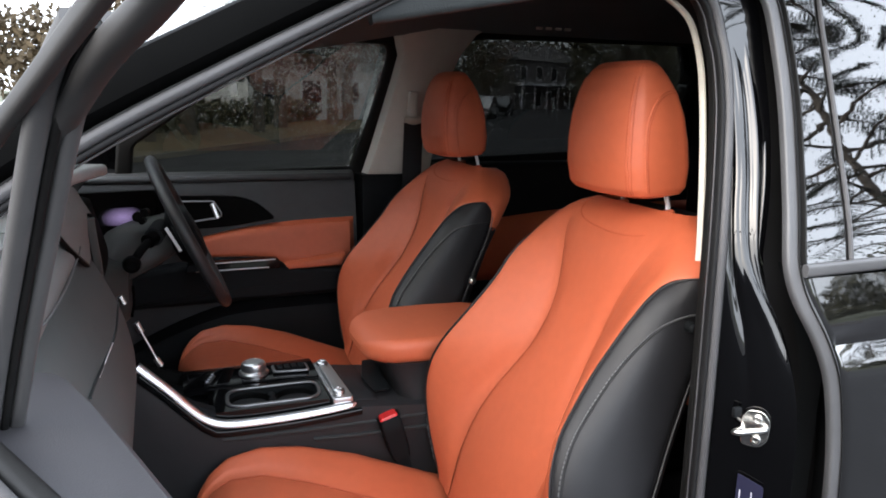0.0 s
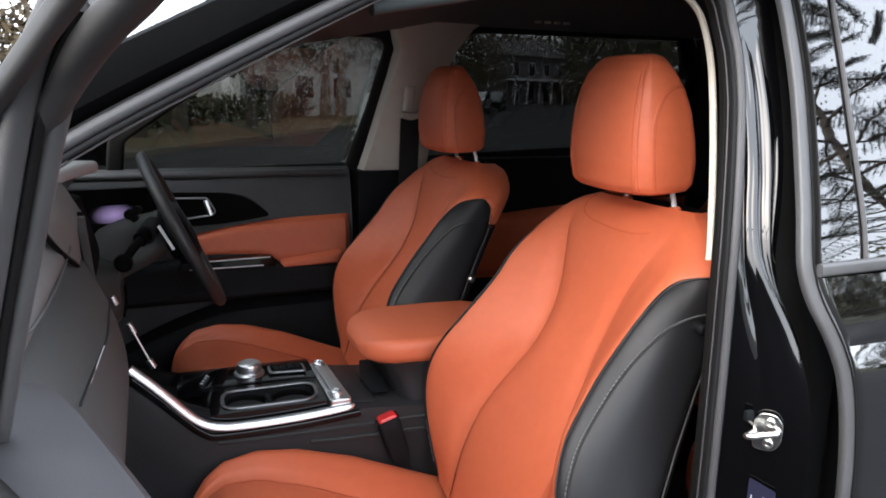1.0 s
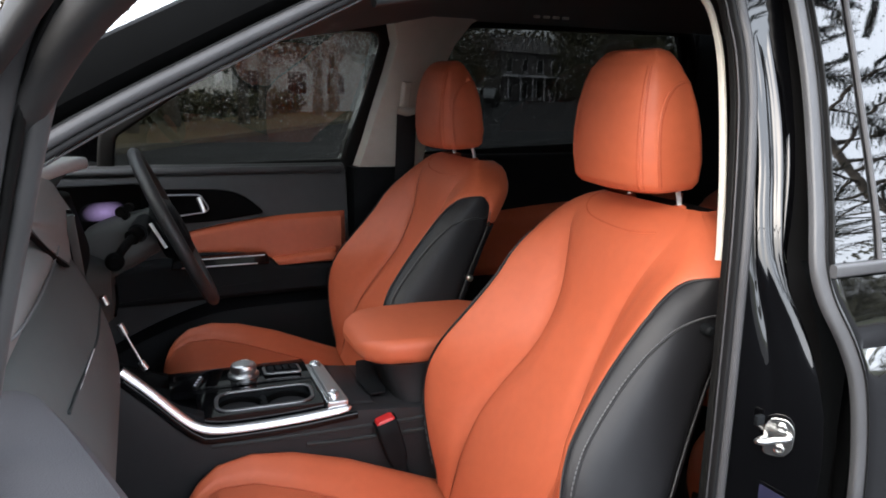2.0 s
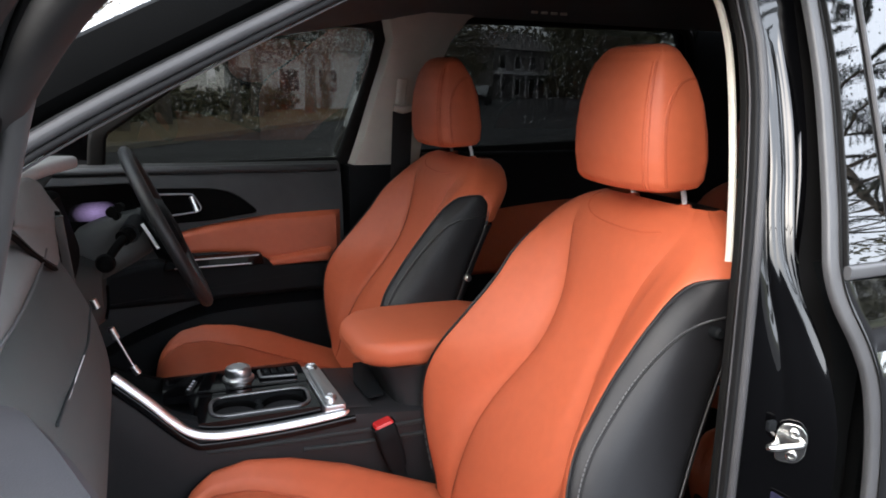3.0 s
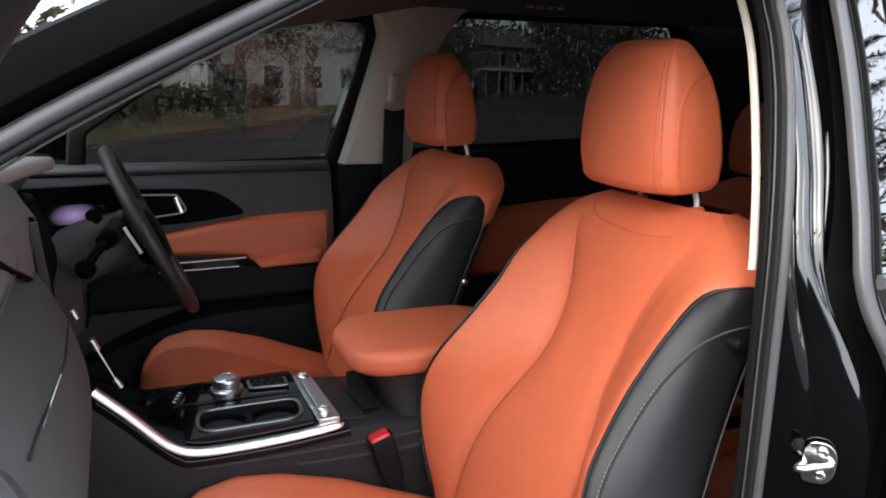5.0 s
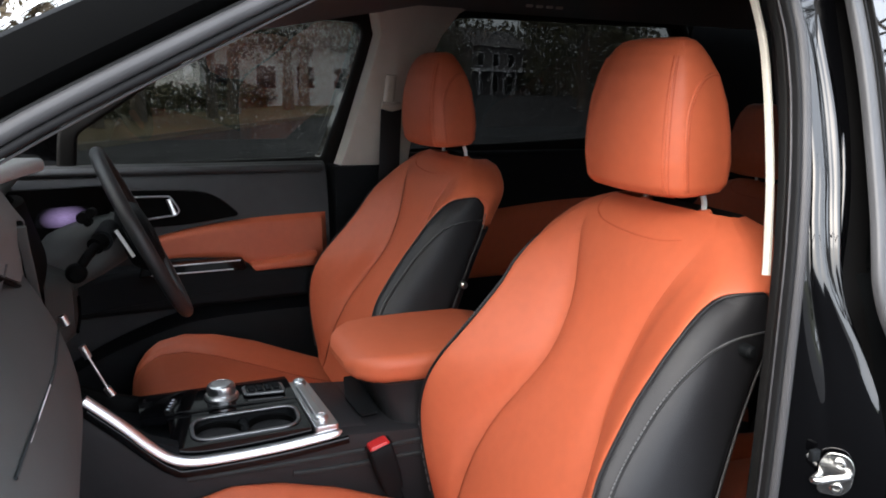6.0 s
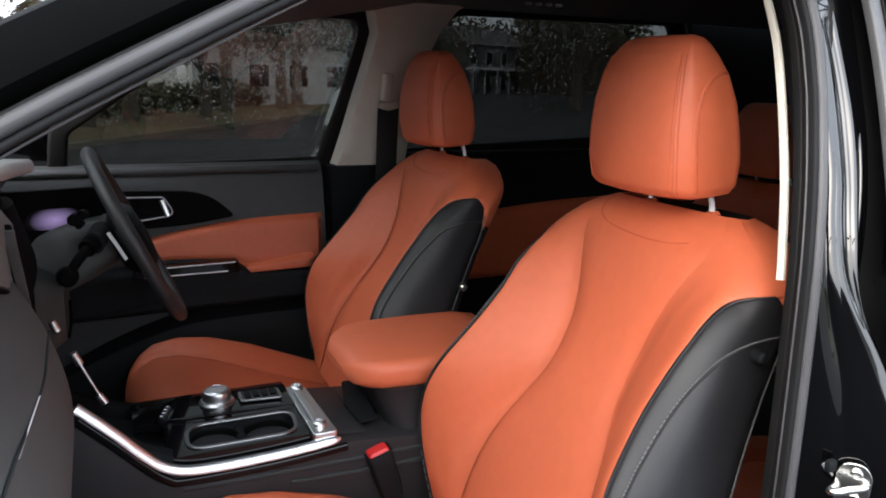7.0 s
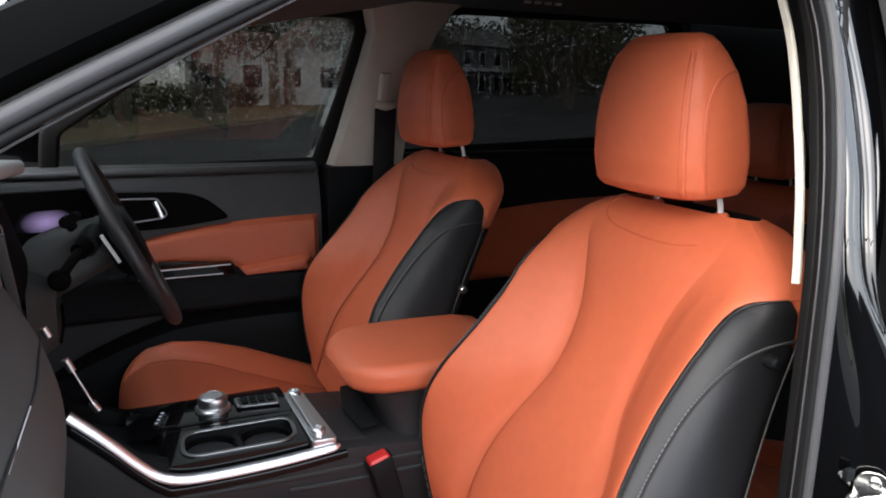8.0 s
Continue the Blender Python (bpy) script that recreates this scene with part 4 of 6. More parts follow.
        pth = [np.array(back_pt(sg * sec_at(u, p_edge(u) + 0.05)[0], u, sec_at(u, p_edge(u) + 0.05)[1])) + off for u in [-0.0825 - 0.0012 * i for i in range(28)] + [-0.116 - 0.49 * i / 50 for i in range(51)]]
        tube("edge_piping", pth, 0.0018, BLACK_LEATHER, seat, n=6)
        pth = [np.array(back_pt(sg * sec_at(u, 2.0)[0], u, sec_at(u, 2.0)[1] - 0.0025)) + off for u in US if u < -0.07]
        tube("front_seam", pth, 0.0012, STITCH_ORANGE, seat, n=6)
    # curved yoke seam under the headrest
    yk = [(0.116, -0.006), (0.121, -0.018), (0.110, -0.034), (0.075, -0.046), (0.0, -0.052), (-0.055, -0.050), (-0.092, -0.043)]
    pth = [np.array(back_pt(y, u, sec_at(u, 2.0 * abs(y) / half_section(u)[2][0])[1] - 0.0004)) + off for y, u in [tuple(p) for p in spline(yk, 5)]]
    tube("yoke_seam", pth, 0.0013, STITCH_ORANGE, seat, n=6)

    # recline pivot knob on the outer side
    v, f = loft([[np.array((-0.092 + r * math.cos(a), -0.240 - d, knob + r * math.sin(a))) + off for a in [2 * math.pi * k / 12 for k in range(12)]] for r, d in ((0.008, -0.02), (0.008, 0.014), (0.005, 0.017))])
    part("belt_button", v, f, knob_finish, seat)

    # cushion
    CX = [-0.765, -0.760, -0.748, -0.726, -0.695, -0.635, -0.56, -0.46, -0.38, -0.27]
    CZ = [0.705, 0.735, 0.758, 0.778, 0.792, 0.797, 0.785, 0.757, 0.728, 0.690]
    CW = [0.19, 0.212, 0.230, 0.245, 0.255, 0.262, 0.266, 0.268, 0.262, 0.25]
    CB = [0.0, 0.002, 0.007, 0.013, 0.020, 0.026, 0.030, 0.030, 0.027, 0.022]
    CS = [0.150, 0.170, 0.184, 0.196, 0.203, 0.192, 0.164, 0.126, 0.112, 0.110]

    def csec(x):
        z, w, b, s = (interp(x, CX, q) for q in (CZ, CW, CB, CS))
        return [(0, z), (0.55 * s, z), (s, z), (s + 0.35 * (w - s), z + 0.5 * b), (s + 0.70 * (w - s), z + b), (s + 0.93 * (w - s), z + 0.7 * b - 0.006), (w, z - 0.022), (w + 0.002, z - 0.06), (w - 0.006, z - 0.13), (w - 0.03, z - 0.19), (0, z - 0.20)]

    def cat(x, p):
        pts = csec(x)
        i = min(int(p), 9)
        k = p - i
        a = pts[i - 1] if i else (-pts[1][0], pts[1][1])
        b, c = pts[i], pts[i + 1]
        d = pts[i + 2] if i + 2 < len(pts) else (-pts[9][0], pts[9][1])
        return tuple(0.5 * (2 * b[q] + (c[q] - a[q]) * k + (2 * a[q] - 5 * b[q] + 4 * c[q] - d[q]) * k * k + (3 * b[q] - a[q] - 3 * c[q] + d[q]) * k ** 3) for q in (0, 1))

    xs = [-0.765 + 0.495 * (i / 44) ** 1.3 for i in range(45)]

    def cpatch(nm, pa, pb, sg, material, lab="", n=10):
        rows = []
        for x in xs:
            row = []
            for k in range(n + 1):
                p = pa + (pb - pa) * k / n
                y, z = cat(x, abs(p))
                e = k / n
                dip = 0.004 * (math.exp(-e * n * 0.8) + math.exp(-(1 - e) * n * 0.8))
                row.append(np.array((x, (math.copysign(y, p) if pa < 0 else sg * y), z - dip)) + off)
            rows.append(row)
        v, f = grid_mesh(rows)
        return part(nm, v, f, material, seat, lab)

    cpatch("cushion_centre", -2.0, 2.0, 1, ORANGE, n=24)
    for sg in (1, -1):
        cpatch("cushion_bolster", 2.0, 6.2, sg, ORANGE, n=20)
        cpatch("cushion_side", 6.2, 10.0, sg, BLACK_LEATHER, "black leather side")
        tube("cushion_seam", [np.array((x, sg * cat(x, 2.0)[0], cat(x, 2.0)[1] - 0.0028)) + off for x in xs[8:]], 0.0013, STITCH_ORANGE, seat, n=6)
    v, f = loft([[np.array((x, sg_y * interp(x, CX, CW) * 0.96, z)) + off for sg_y, z in ((-1, 0.545), (1, 0.545), (1, interp(x, CX, CZ) - 0.03), (-1, interp(x, CX, CZ) - 0.03))] for x in (-0.763, -0.756, -0.73, -0.68, -0.5, -0.32)])
    part("cushion_base", v, f, BLACK_LEATHER, seat)
    box("seat_frame", (X - 0.74, Y - 0.22, 0.46), (X - 0.25, Y + 0.22, 0.56), DARK_TRIM, seat, bevel=0.02)
    for sg in (-0.19, 0.19):
        box("seat_rail", (X - 0.80, Y + sg - 0.025, 0.40), (X - 0.12, Y + sg + 0.025, 0.46), DARK_TRIM, seat, bevel=0.005)
    v, f = loft([[np.array((-0.33 + k * 0.12, y, 0.50 + k * 0.34)) + off for y in (-0.2, 0.2)] + [np.array((-0.24 + k * 0.12, y, 0.50 + k * 0.34)) + off for y in (0.2, -0.2)] for k in (0, 0.5, 1)])
    part("back_mount", v, f, DARK_TRIM, seat)

    # headrest: a bowed front panel, a stitched corner band and flatter side panels
    HZ = [1.311, 1.315, 1.326, 1.36, 1.40, 1.44, 1.475, 1.50, 1.514, 1.522, 1.526]
    HF = [-0.092, -0.104, -0.112, -0.118, -0.119, -0.116, -0.109, -0.100, -0.091, -0.082, -0.071]     # front face
    HS = [0.074, 0.081, 0.085, 0.087, 0.086, 0.083, 0.078, 0.072, 0.066, 0.059, 0.048]               # seam half-width
    HW = [0.090, 0.099, 0.103, 0.105, 0.103, 0.098, 0.091, 0.082, 0.0745, 0.066, 0.053]               # side half-width
    HB = [-0.022, -0.003, 0.005, 0.007, 0.003, -0.004, -0.016, -0.030, -0.039, -0.044, -0.049]      # back face

    def hring(z):
        xf, s, w, xb = (interp(z, HZ, q) for q in (HF, HS, HW, HB))
        d = xb - xf
        half = [(xf - 0.002, 0.0), (xf - 0.0005, 0.34 * s), (xf + 0.003, 0.70 * s), (xf + 0.010, s), (xf + 0.10 * d + 0.010, s + 0.55 * (w - s)), (xf + 0.30 * d, w - 0.001),
                (xf + 0.52 * d, w + 0.001), (xf + 0.76 * d, w - 0.001), (xb - 0.04 * d, w - 0.006), (xb + 0.001, 0.66 * w), (xb + 0.004, 0.0)]
        return half + [(x, -y) for x, y in half[-2:0:-1]]

    def hlift(x, z):       # the underside rises towards the back
        return z + 0.005 * max(0.0, (x + 0.11) / 0.11) * max(0.0, (1.40 - z) / 0.09)

    def hpoint(z, q, sg=1, out=0.0):
        """q: 0 middle of the front, 3 the seam, 5 the side's front edge, 8 the rear corner."""
        ring = hring(z)
        i = int(q)
        k = q - i
        a, b, c, d = (np.array(ring[j % 20]) for j in (i - 1, i, i + 1, i + 2))
        p = 0.5 * (2 * b + (c - a) * k + (2 * a - 5 * b + 4 * c - d) * k * k + (3 * b - a - 3 * c + d) * k ** 3)
        return np.array((p[0] - 0.6 * out, sg * (p[1] + 0.8 * out), hlift(p[0], z))) + off

    hz = [float(k[0]) for k in spline([(z,) for z in HZ], 6)]
    v, f = loft([[hpoint(z, 20 * k / 100) for k in range(100)] for z in hz])
    head = part("headrest", v, f, ORANGE, seat)
    for sg in (1, -1):
        zz = [1.318 + (1.500 - 1.318) * i / 44 for i in range(45)]
        for q0 in (2.97, 3.50):
            tube("stitch_line", [hpoint(z, q0, sg) for z in zz], 0.0010, STITCH_ORANGE, head, n=6)
        tube("front_welt", [hpoint(z, 3.23, sg, -0.0006) for z in zz], 0.0021, ORANGE, head, n=8)
        arc = [tuple(p) for p in spline([(1.322, 5.05), (1.36, 4.92), (1.40, 4.92), (1.430, 5.10), (1.455, 5.55), (1.470, 6.15), (1.477, 6.9), (1.478, 7.6)], 7)]
        tube("side_welt", [hpoint(z, q, sg, -0.0004) for z, q in arc], 0.0021, ORANGE, head, n=8)
        tube("stitch_line", [hpoint(z - 0.0012, q + 0.17, sg) for z, q in arc], 0.0011, STITCH_ORANGE, head, n=6)
    for y in (0.064, -0.064):
        tube("post", [np.array((0.002, y, 1.25)) + off, np.array((-0.006, y, 1.30)) + off, np.array((-0.024, y, 1.355)) + off], 0.0042, GLINT_SILVER, seat, "metal post, painted pale for its glint", n=12, up=(0, 1, 0))
        v, f = loft([[np.array((-0.002 + r * math.cos(a), y + 1.3 * r * math.sin(a), z)) + off for a in [2 * math.pi * k / 14 for k in range(14)]] for r, z in ((0.0085, 1.262), (0.0085, 1.287), (0.006, 1.290))])
        part("post_collar", v, f, ORANGE, seat)
    return seat


passenger = make_seat("passenger_seat", 0.0, 0.596, "orange leather front seat with black leather sides")
driver = make_seat("driver_seat", 0.0, 1.377, "orange leather front seat beyond the armrest", knob=1.03, knob_finish=CHROME)
for y in (0.596, 1.377):
    r = copy_thing(passenger, pose(0.73, y, 0.29))
    r.name = "rear_seat"
    tagged(r, "orange leather second-row seat in shade", "car seat", "second row seats")


# ---- dashboard ----
dash = empty("dashboard", -1.1, YC, 0.45, "grey soft-touch dashboard with dark display panel", "dashboard")
def dash_strip(name, prof, y0, y1, material, label="", round_end=0.03, seg=8, curve=0.0):
    """A profile in x, z carried across the car, its ends rounded in."""
    P = spline(prof, 5)
    c = np.mean(P, axis=0)
    rings = []
    ys = [y0, y0 + 0.3 * round_end, y0 + round_end] + [y0 + round_end + (y1 - y0 - 2 * round_end) * k / seg for k in range(1, seg)] + [y1 - round_end, y1 - 0.3 * round_end, y1]
    for i, y in enumerate(ys):
        k = {0: 0.90, 1: 0.97, len(ys) - 2: 0.97, len(ys) - 1: 0.90}.get(i, 1.0)
        bow = -curve * ((y - 0.8) / 0.6) ** 2
        rings.append([(c[0] + (p[0] - c[0]) * k + bow, y, c[1] + (p[1] - c[1]) * k) for p in P])
    v, f = loft(rings)
    return part(name, v, f, material, dash, label)


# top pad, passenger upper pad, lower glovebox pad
dash_strip("top_pad", [(-1.46, 1.17), (-1.30, 1.235), (-1.10, 1.295), (-0.98, 1.325), (-0.935, 1.322), (-0.93, 1.30), (-1.0, 1.25), (-1.3, 1.12), (-1.46, 1.10)], 0.19, 0.98, DASH_LIT, "grey dash top, painted pale for windscreen light")
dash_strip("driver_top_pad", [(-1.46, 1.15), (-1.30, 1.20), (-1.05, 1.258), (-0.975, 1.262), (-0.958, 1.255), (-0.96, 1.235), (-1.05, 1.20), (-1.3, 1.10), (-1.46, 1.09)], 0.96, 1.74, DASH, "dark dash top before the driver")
dash_strip("upper_pad", [(-0.99, 1.315), (-0.940, 1.318), (-0.908, 1.305), (-0.891, 1.28), (-0.888, 1.255), (-0.903, 1.228), (-0.96, 1.21), (-1.1, 1.2), (-1.1, 1.29)], 0.19, 0.70, DASH_PAD_LIT)
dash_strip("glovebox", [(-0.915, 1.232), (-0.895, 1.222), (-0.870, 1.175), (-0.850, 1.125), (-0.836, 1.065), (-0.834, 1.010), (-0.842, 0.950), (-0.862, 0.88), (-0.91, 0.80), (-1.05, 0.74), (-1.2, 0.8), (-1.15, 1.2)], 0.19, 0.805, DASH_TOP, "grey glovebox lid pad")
tube("pad_seam", spline([(-0.8862, 0.627, 1.257), (-0.8862, 0.580, 1.251), (-0.8862, 0.475, 1.246), (-0.8862, 0.370, 1.249), (-0.8862, 0.28, 1.256), (-0.8876, 0.235, 1.262)], 6), 0.0014, THREAD, dash, n=6, up=(0, 0, 1))
# Raised black cord in place of the shaded undercut between the pads.
tube("pad_gap_shade", spline([(-0.8875, 0.36, 1.328), (-0.8875, 0.42, 1.309), (-0.8875, 0.51, 1.277), (-0.8875, 0.65, 1.231), (-0.8885, 0.80, 1.186)], 6), 0.0030, MATT_BLACK, dash, "black cord painting the shade between dash pads", n=8)
# angled pad beside the display: an upper and a lower facet that meet in a crease
cols = [spline(c, 6) for c in ([(-0.901, 0.45, 1.350), (-0.899, 0.617, 1.342), (-0.899, 0.735, 1.325), (-0.892, 0.795, 1.293), (-0.886, 0.838, 1.269)],
                               [(-0.886, 0.40, 1.328), (-0.884, 0.59, 1.292), (-0.884, 0.68, 1.281), (-0.884, 0.738, 1.273), (-0.885, 0.775, 1.266)],
                               [(-0.885, 0.385, 1.326), (-0.886, 0.51, 1.281), (-0.886, 0.65, 1.236), (-0.887, 0.790, 1.194), (-0.888, 0.806, 1.188)])]
rows = []
for a, b, c in zip(*[[np.array(p) for p in q] for q in cols]):
    face = [a + (b - a) * k + np.array((0.003 * math.sin(math.pi * k), 0, 0)) for k in (0, 0.12, 0.3, 0.5, 0.7, 0.88)] + [b + (c - b) * k + np.array((-0.002 * math.sin(math.pi * k), 0, 0)) for k in (0, 0.12, 0.35, 0.65, 0.9, 1.0)]
    rows.append([a + np.array((-0.08, 0, 0.0)), a + np.array((-0.006, 0, 0.003))] + face + [c + np.array((-0.05, 0, -0.004))])
v, f = grid_mesh(rows)
part("stack_pad", v, f, DASH_PAD_LIT, dash, "grey angled pad beside the display, lightened as if lit")
v, f = sweep(spline([(-0.8800, 0.733, 1.279), (-0.8800, 0.748, 1.255), (-0.8800, 0.790, 1.210), (-0.8800, 0.822, 1.172), (-0.880, 0.850, 1.13)], 5), rrect(0.004, 0.012, 0.0015), up=(1, 0, 0))
part("display_bezel", v, f, DASH_TOP, dash, "grey bezel at the display's end")
box("bezel_corner", (-0.888, 0.738, 1.268), (-0.878, 0.752, 1.284), MATT_BLACK, dash, bevel=0.003)
# Raised dark cord that stands for the shade along the pad's fold.
tube("pad_fold_shade", spline([(-0.8535, 0.79, 1.135), (-0.8520, 0.731, 1.134), (-0.8505, 0.634, 1.131), (-0.8530, 0.528, 1.138), (-0.8570, 0.419, 1.150), (-0.860, 0.33, 1.157)], 6), 0.0017, DASH, dash, n=8)
# Silver cord that paints the highlight along the fold.
tube("pad_highlight", spline([(-0.8515, 0.571, 1.136), (-0.8540, 0.483, 1.144), (-0.8565, 0.407, 1.150)], 6), 0.0009, GLINT_SILVER, dash, "thin silver line painting the pad's highlight", n=6)
# centre stack and display
dash_strip("lower_dash", [(-1.0, 1.20), (-0.945, 1.17), (-0.93, 1.08), (-0.945, 0.98), (-0.99, 0.88), (-1.1, 0.80), (-1.25, 0.9), (-1.2, 1.15)], 0.80, 1.72, DARK_TRIM, "dark lower dash")
rows = []
for y in [0.845 + 0.60 * k / 24 for k in range(25)]:
    bow = -0.052 * (max(y - 0.9, 0.0) / 0.45) ** 2
    zt = 1.283 - 0.045 * min(max((y - 0.845) / 0.45, 0.0), 1.2)
    rows.append([(-0.898 + bow, y, zt), (-0.874 + bow, y, 1.165), (-0.888 + bow, y, 1.160), (-0.912 + bow, y, zt)])
v, f = loft(rows)
part("display_panel", v, f, MATT_BLACK, dash, "long dark glass display panel")
# instrument binnacle: dark glass turned to fit the camera's view, with its faint screen
bq = lambda a, b, d: (-0.965 + 0.180 * a - d * 0.35, 1.285 + 0.085 * a - d * 0.9, 1.125 + 0.12 * b)
prism("binnacle_glass", rounded([(0, 0), (1, 0.05), (0.96, 0.95), (0, 1)], 0.08), bq, -0.02, 0.0, MATT_BLACK, dash, "dark instrument glass")
prism("instrument_screen", rounded([(0.26, 0.38), (0.80, 0.30), (0.86, 0.50), (0.78, 0.66), (0.34, 0.68)], 0.10), bq, 0.0, 0.002, SCREEN, dash, "faint lavender instrument screen")
# cowl over the instruments
v, f = sweep(spline([(-0.985, 0.74, 1.316), (-0.962, 0.86, 1.317), (-0.938, 0.97, 1.318), (-0.914, 1.07, 1.316), (-0.908, 1.095, 1.315)], 6), rrect(0.076, 0.022, 0.009), up=(0, 0, 1), scale=lambda k: 1.0 - 0.35 * max(0.0, (k - 0.9) / 0.1) ** 2)
part("instrument_cowl", v, f, DASH_LIT, dash, "lip over the display, painted pale as if lit")
# air vent bars on the driver's lower dash edge
v, f = sweep([(-0.925, 1.16, 1.125), (-0.925, 1.68, 1.125)], rrect(0.02, 0.03, 0.004), up=(0, 0, 1))
part("vent_bar", v, f, PIANO, dash)
# satin strip down the centre stack with two knobs
tube("stack_trim", [(-0.832, 0.90, 1.060), (-0.816, 0.90, 1.022), (-0.800, 0.90, 0.984)], 0.0019, CHROME, dash, "satin chrome trim")
for a, b in (((-0.857, 0.90, 1.114), (-0.851, 0.90, 1.099)), ((-0.834, 0.90, 1.064), (-0.826, 0.90, 1.045)), ((-0.805, 0.90, 0.994), (-0.797, 0.90, 0.980))):
    tube("stack_button", [a, b], 0.0056, CHROME, dash, "satin chrome button", n=12)
# column shroud and stalks
column = empty("steering_column", -0.86, 1.377, 0.95, "dark steering column shroud with stalks", "steering column")
ax = np.array((0.91, 0.0, 0.30)); ax = ax / np.linalg.norm(ax)
upv = np.array((-0.30, 0.0, 0.91)); upv = upv / np.linalg.norm(upv)
cc = np.array((-0.728, 1.377, 1.150))
rings = []
for d, w, h in ((-0.22, 0.13, 0.14), (-0.16, 0.135, 0.135), (-0.10, 0.125, 0.12), (-0.05, 0.115, 0.10), (-0.035, 0.10, 0.085)):
    rings.append([cc + ax * d + np.array((0, a, 0)) + upv * b for a, b in rrect(w, h, 0.03)])
v, f = loft(rings)
part("shroud", v, f, COLUMN_GREY, column)
# lower stalk with a round end, upper stalk, and the collar they come from
tube("stalk_collar", [(-0.785, 1.33, 1.158), (-0.800, 1.24, 1.152)], 0.020, DARK_TRIM, column, n=16)
tube("stalk_collar", [(-0.800, 1.245, 1.152), (-0.812, 1.225, 1.146)], 0.016, MATT_BLACK, column, n=16)
tube("stalk", spline([(-0.808, 1.228, 1.148), (-0.826, 1.215, 1.130), (-0.842, 1.208, 1.108)], 5), 0.009, MATT_BLACK, column, n=12)
v, f = loft([[np.array((-0.846, 1.206, 1.102)) + np.array((r * math.cos(a), d, r * math.sin(a))) for a in [2 * math.pi * k / 20 for k in range(20)]] for r, d in ((0.010, -0.016), (0.017, -0.012), (0.0195, 0.0), (0.017, 0.012), (0.010, 0.016))])
part("stalk_tip", v, f, MATT_BLACK, column)
for k, (a, b) in enumerate(((-0.826, 1.196), (-0.812, 1.204), (-0.818, 1.186))):
    tube("switch_pod", [(a, 1.27, b), (a - 0.004, 1.238, b + 0.002)], 0.011 - 0.002 * k, MATT_BLACK, column, n=12)
v, f = loft([[(-0.90 + 0.03 * k, 1.36 + a * (1 - 0.25 * k), 1.02 + b * (1 - 0.2 * k)) for a, b in rrect(0.34, 0.16, 0.05)] for k in (0, 0.5, 1, 1.4)])
part("knee_panel", v, f, COLUMN_GREY, column)
tube("knee_groove", spline([(-0.853, 1.22, 0.985), (-0.850, 1.28, 0.998), (-0.852, 1.34, 1.02)], 6), 0.003, PIANO, column)

# steering wheel
swheel = empty("steering_wheel", -0.72, 1.377, 0.97, "black leather steering wheel with silver spoke trim", "steering wheel")
wn = np.array((0.91, 0, 0.415)); wu = np.array((-0.415, 0, 0.91)); wc = np.array((-0.722, 1.377, 1.135))
ring = [wc + wu * 0.183 * math.cos(a) + np.array((0, 1, 0)) * 0.183 * math.sin(a) for a in [2 * math.pi * k / 64 for k in range(64)]]
v, f = sweep(ring, [(s, w) for s, w in circle(0.0165, 12, 0.85)], up=tuple(wn), closed=True)
part("rim", v, f, RIM_LEATHER, swheel)
rings = [[wc + wn * d + np.array((0, a, 0)) + wu * b for a, b in rrect(w, h, 0.04, 5)] for d, w, h in ((-0.045, 0.10, 0.10), (-0.02, 0.17, 0.14), (0.0, 0.18, 0.14), (0.018, 0.15, 0.11), (0.022, 0.08, 0.06))]
v, f = loft(rings)
part("airbag_hub", v, f, DARK_TRIM, swheel)
for sg in (-1, 1):
    v, f = sweep([wc + np.array((0, sg * 0.07, 0)) - wn * 0.012, wc + np.array((0, sg * 0.12, 0)) - wn * 0.010, wc + np.array((0, sg * 0.175, 0))], rrect(0.05, 0.018, 0.007), up=tuple(wn))
    part("spoke", v, f, DARK_TRIM, swheel)
    v, f = sweep([wc + np.array((0, sg * 0.10, 0)) + wu * 0.045 - wn * 0.022, wc + np.array((0, sg * 0.125, 0)) + wu * 0.02 - wn * 0.020, wc + np.array((0, sg * 0.130, 0)) - wu * 0.025 - wn * 0.016], rrect(0.008, 0.005, 0.002), up=tuple(wn))
    part("paddle", v, f, DARK_TRIM, swheel)
v, f = sweep([(-0.774, 1.236, 1.172), (-0.760, 1.236, 1.146), (-0.746, 1.236, 1.119)], rrect(0.007, 0.006, 0.002), up=(0, 1, 0))
part("spoke_trim", v, f, GLINT_SILVER, swheel, "bright silver spoke trim")
v, f = sweep([wc - wu * 0.06, wc - wu * 0.12 - wn * 0.004, wc - wu * 0.178], rrect(0.07, 0.016, 0.006), up=tuple(wn))
part("spoke", v, f, DARK_TRIM, swheel)

# ---- centre console ----
console = empty("centre_console", -0.6, YC, 0.45, "dark centre console with gloss black top and silver edge", "centre console")
def ctop(x):
    return interp(x, [-0.95, -0.83, -0.75, -0.70, -0.60, -0.46, -0.30, -0.05], [1.07, 0.985, 0.915, 0.893, 0.888, 0.890, 0.875, 0.86])


Y0, Y1 = 0.845, 1.085
def cfloor(x):
    return interp(x, [-0.95, -0.86, -0.80, -0.75, -0.715], [0.96, 0.92, 0.885, 0.872, 0.868])


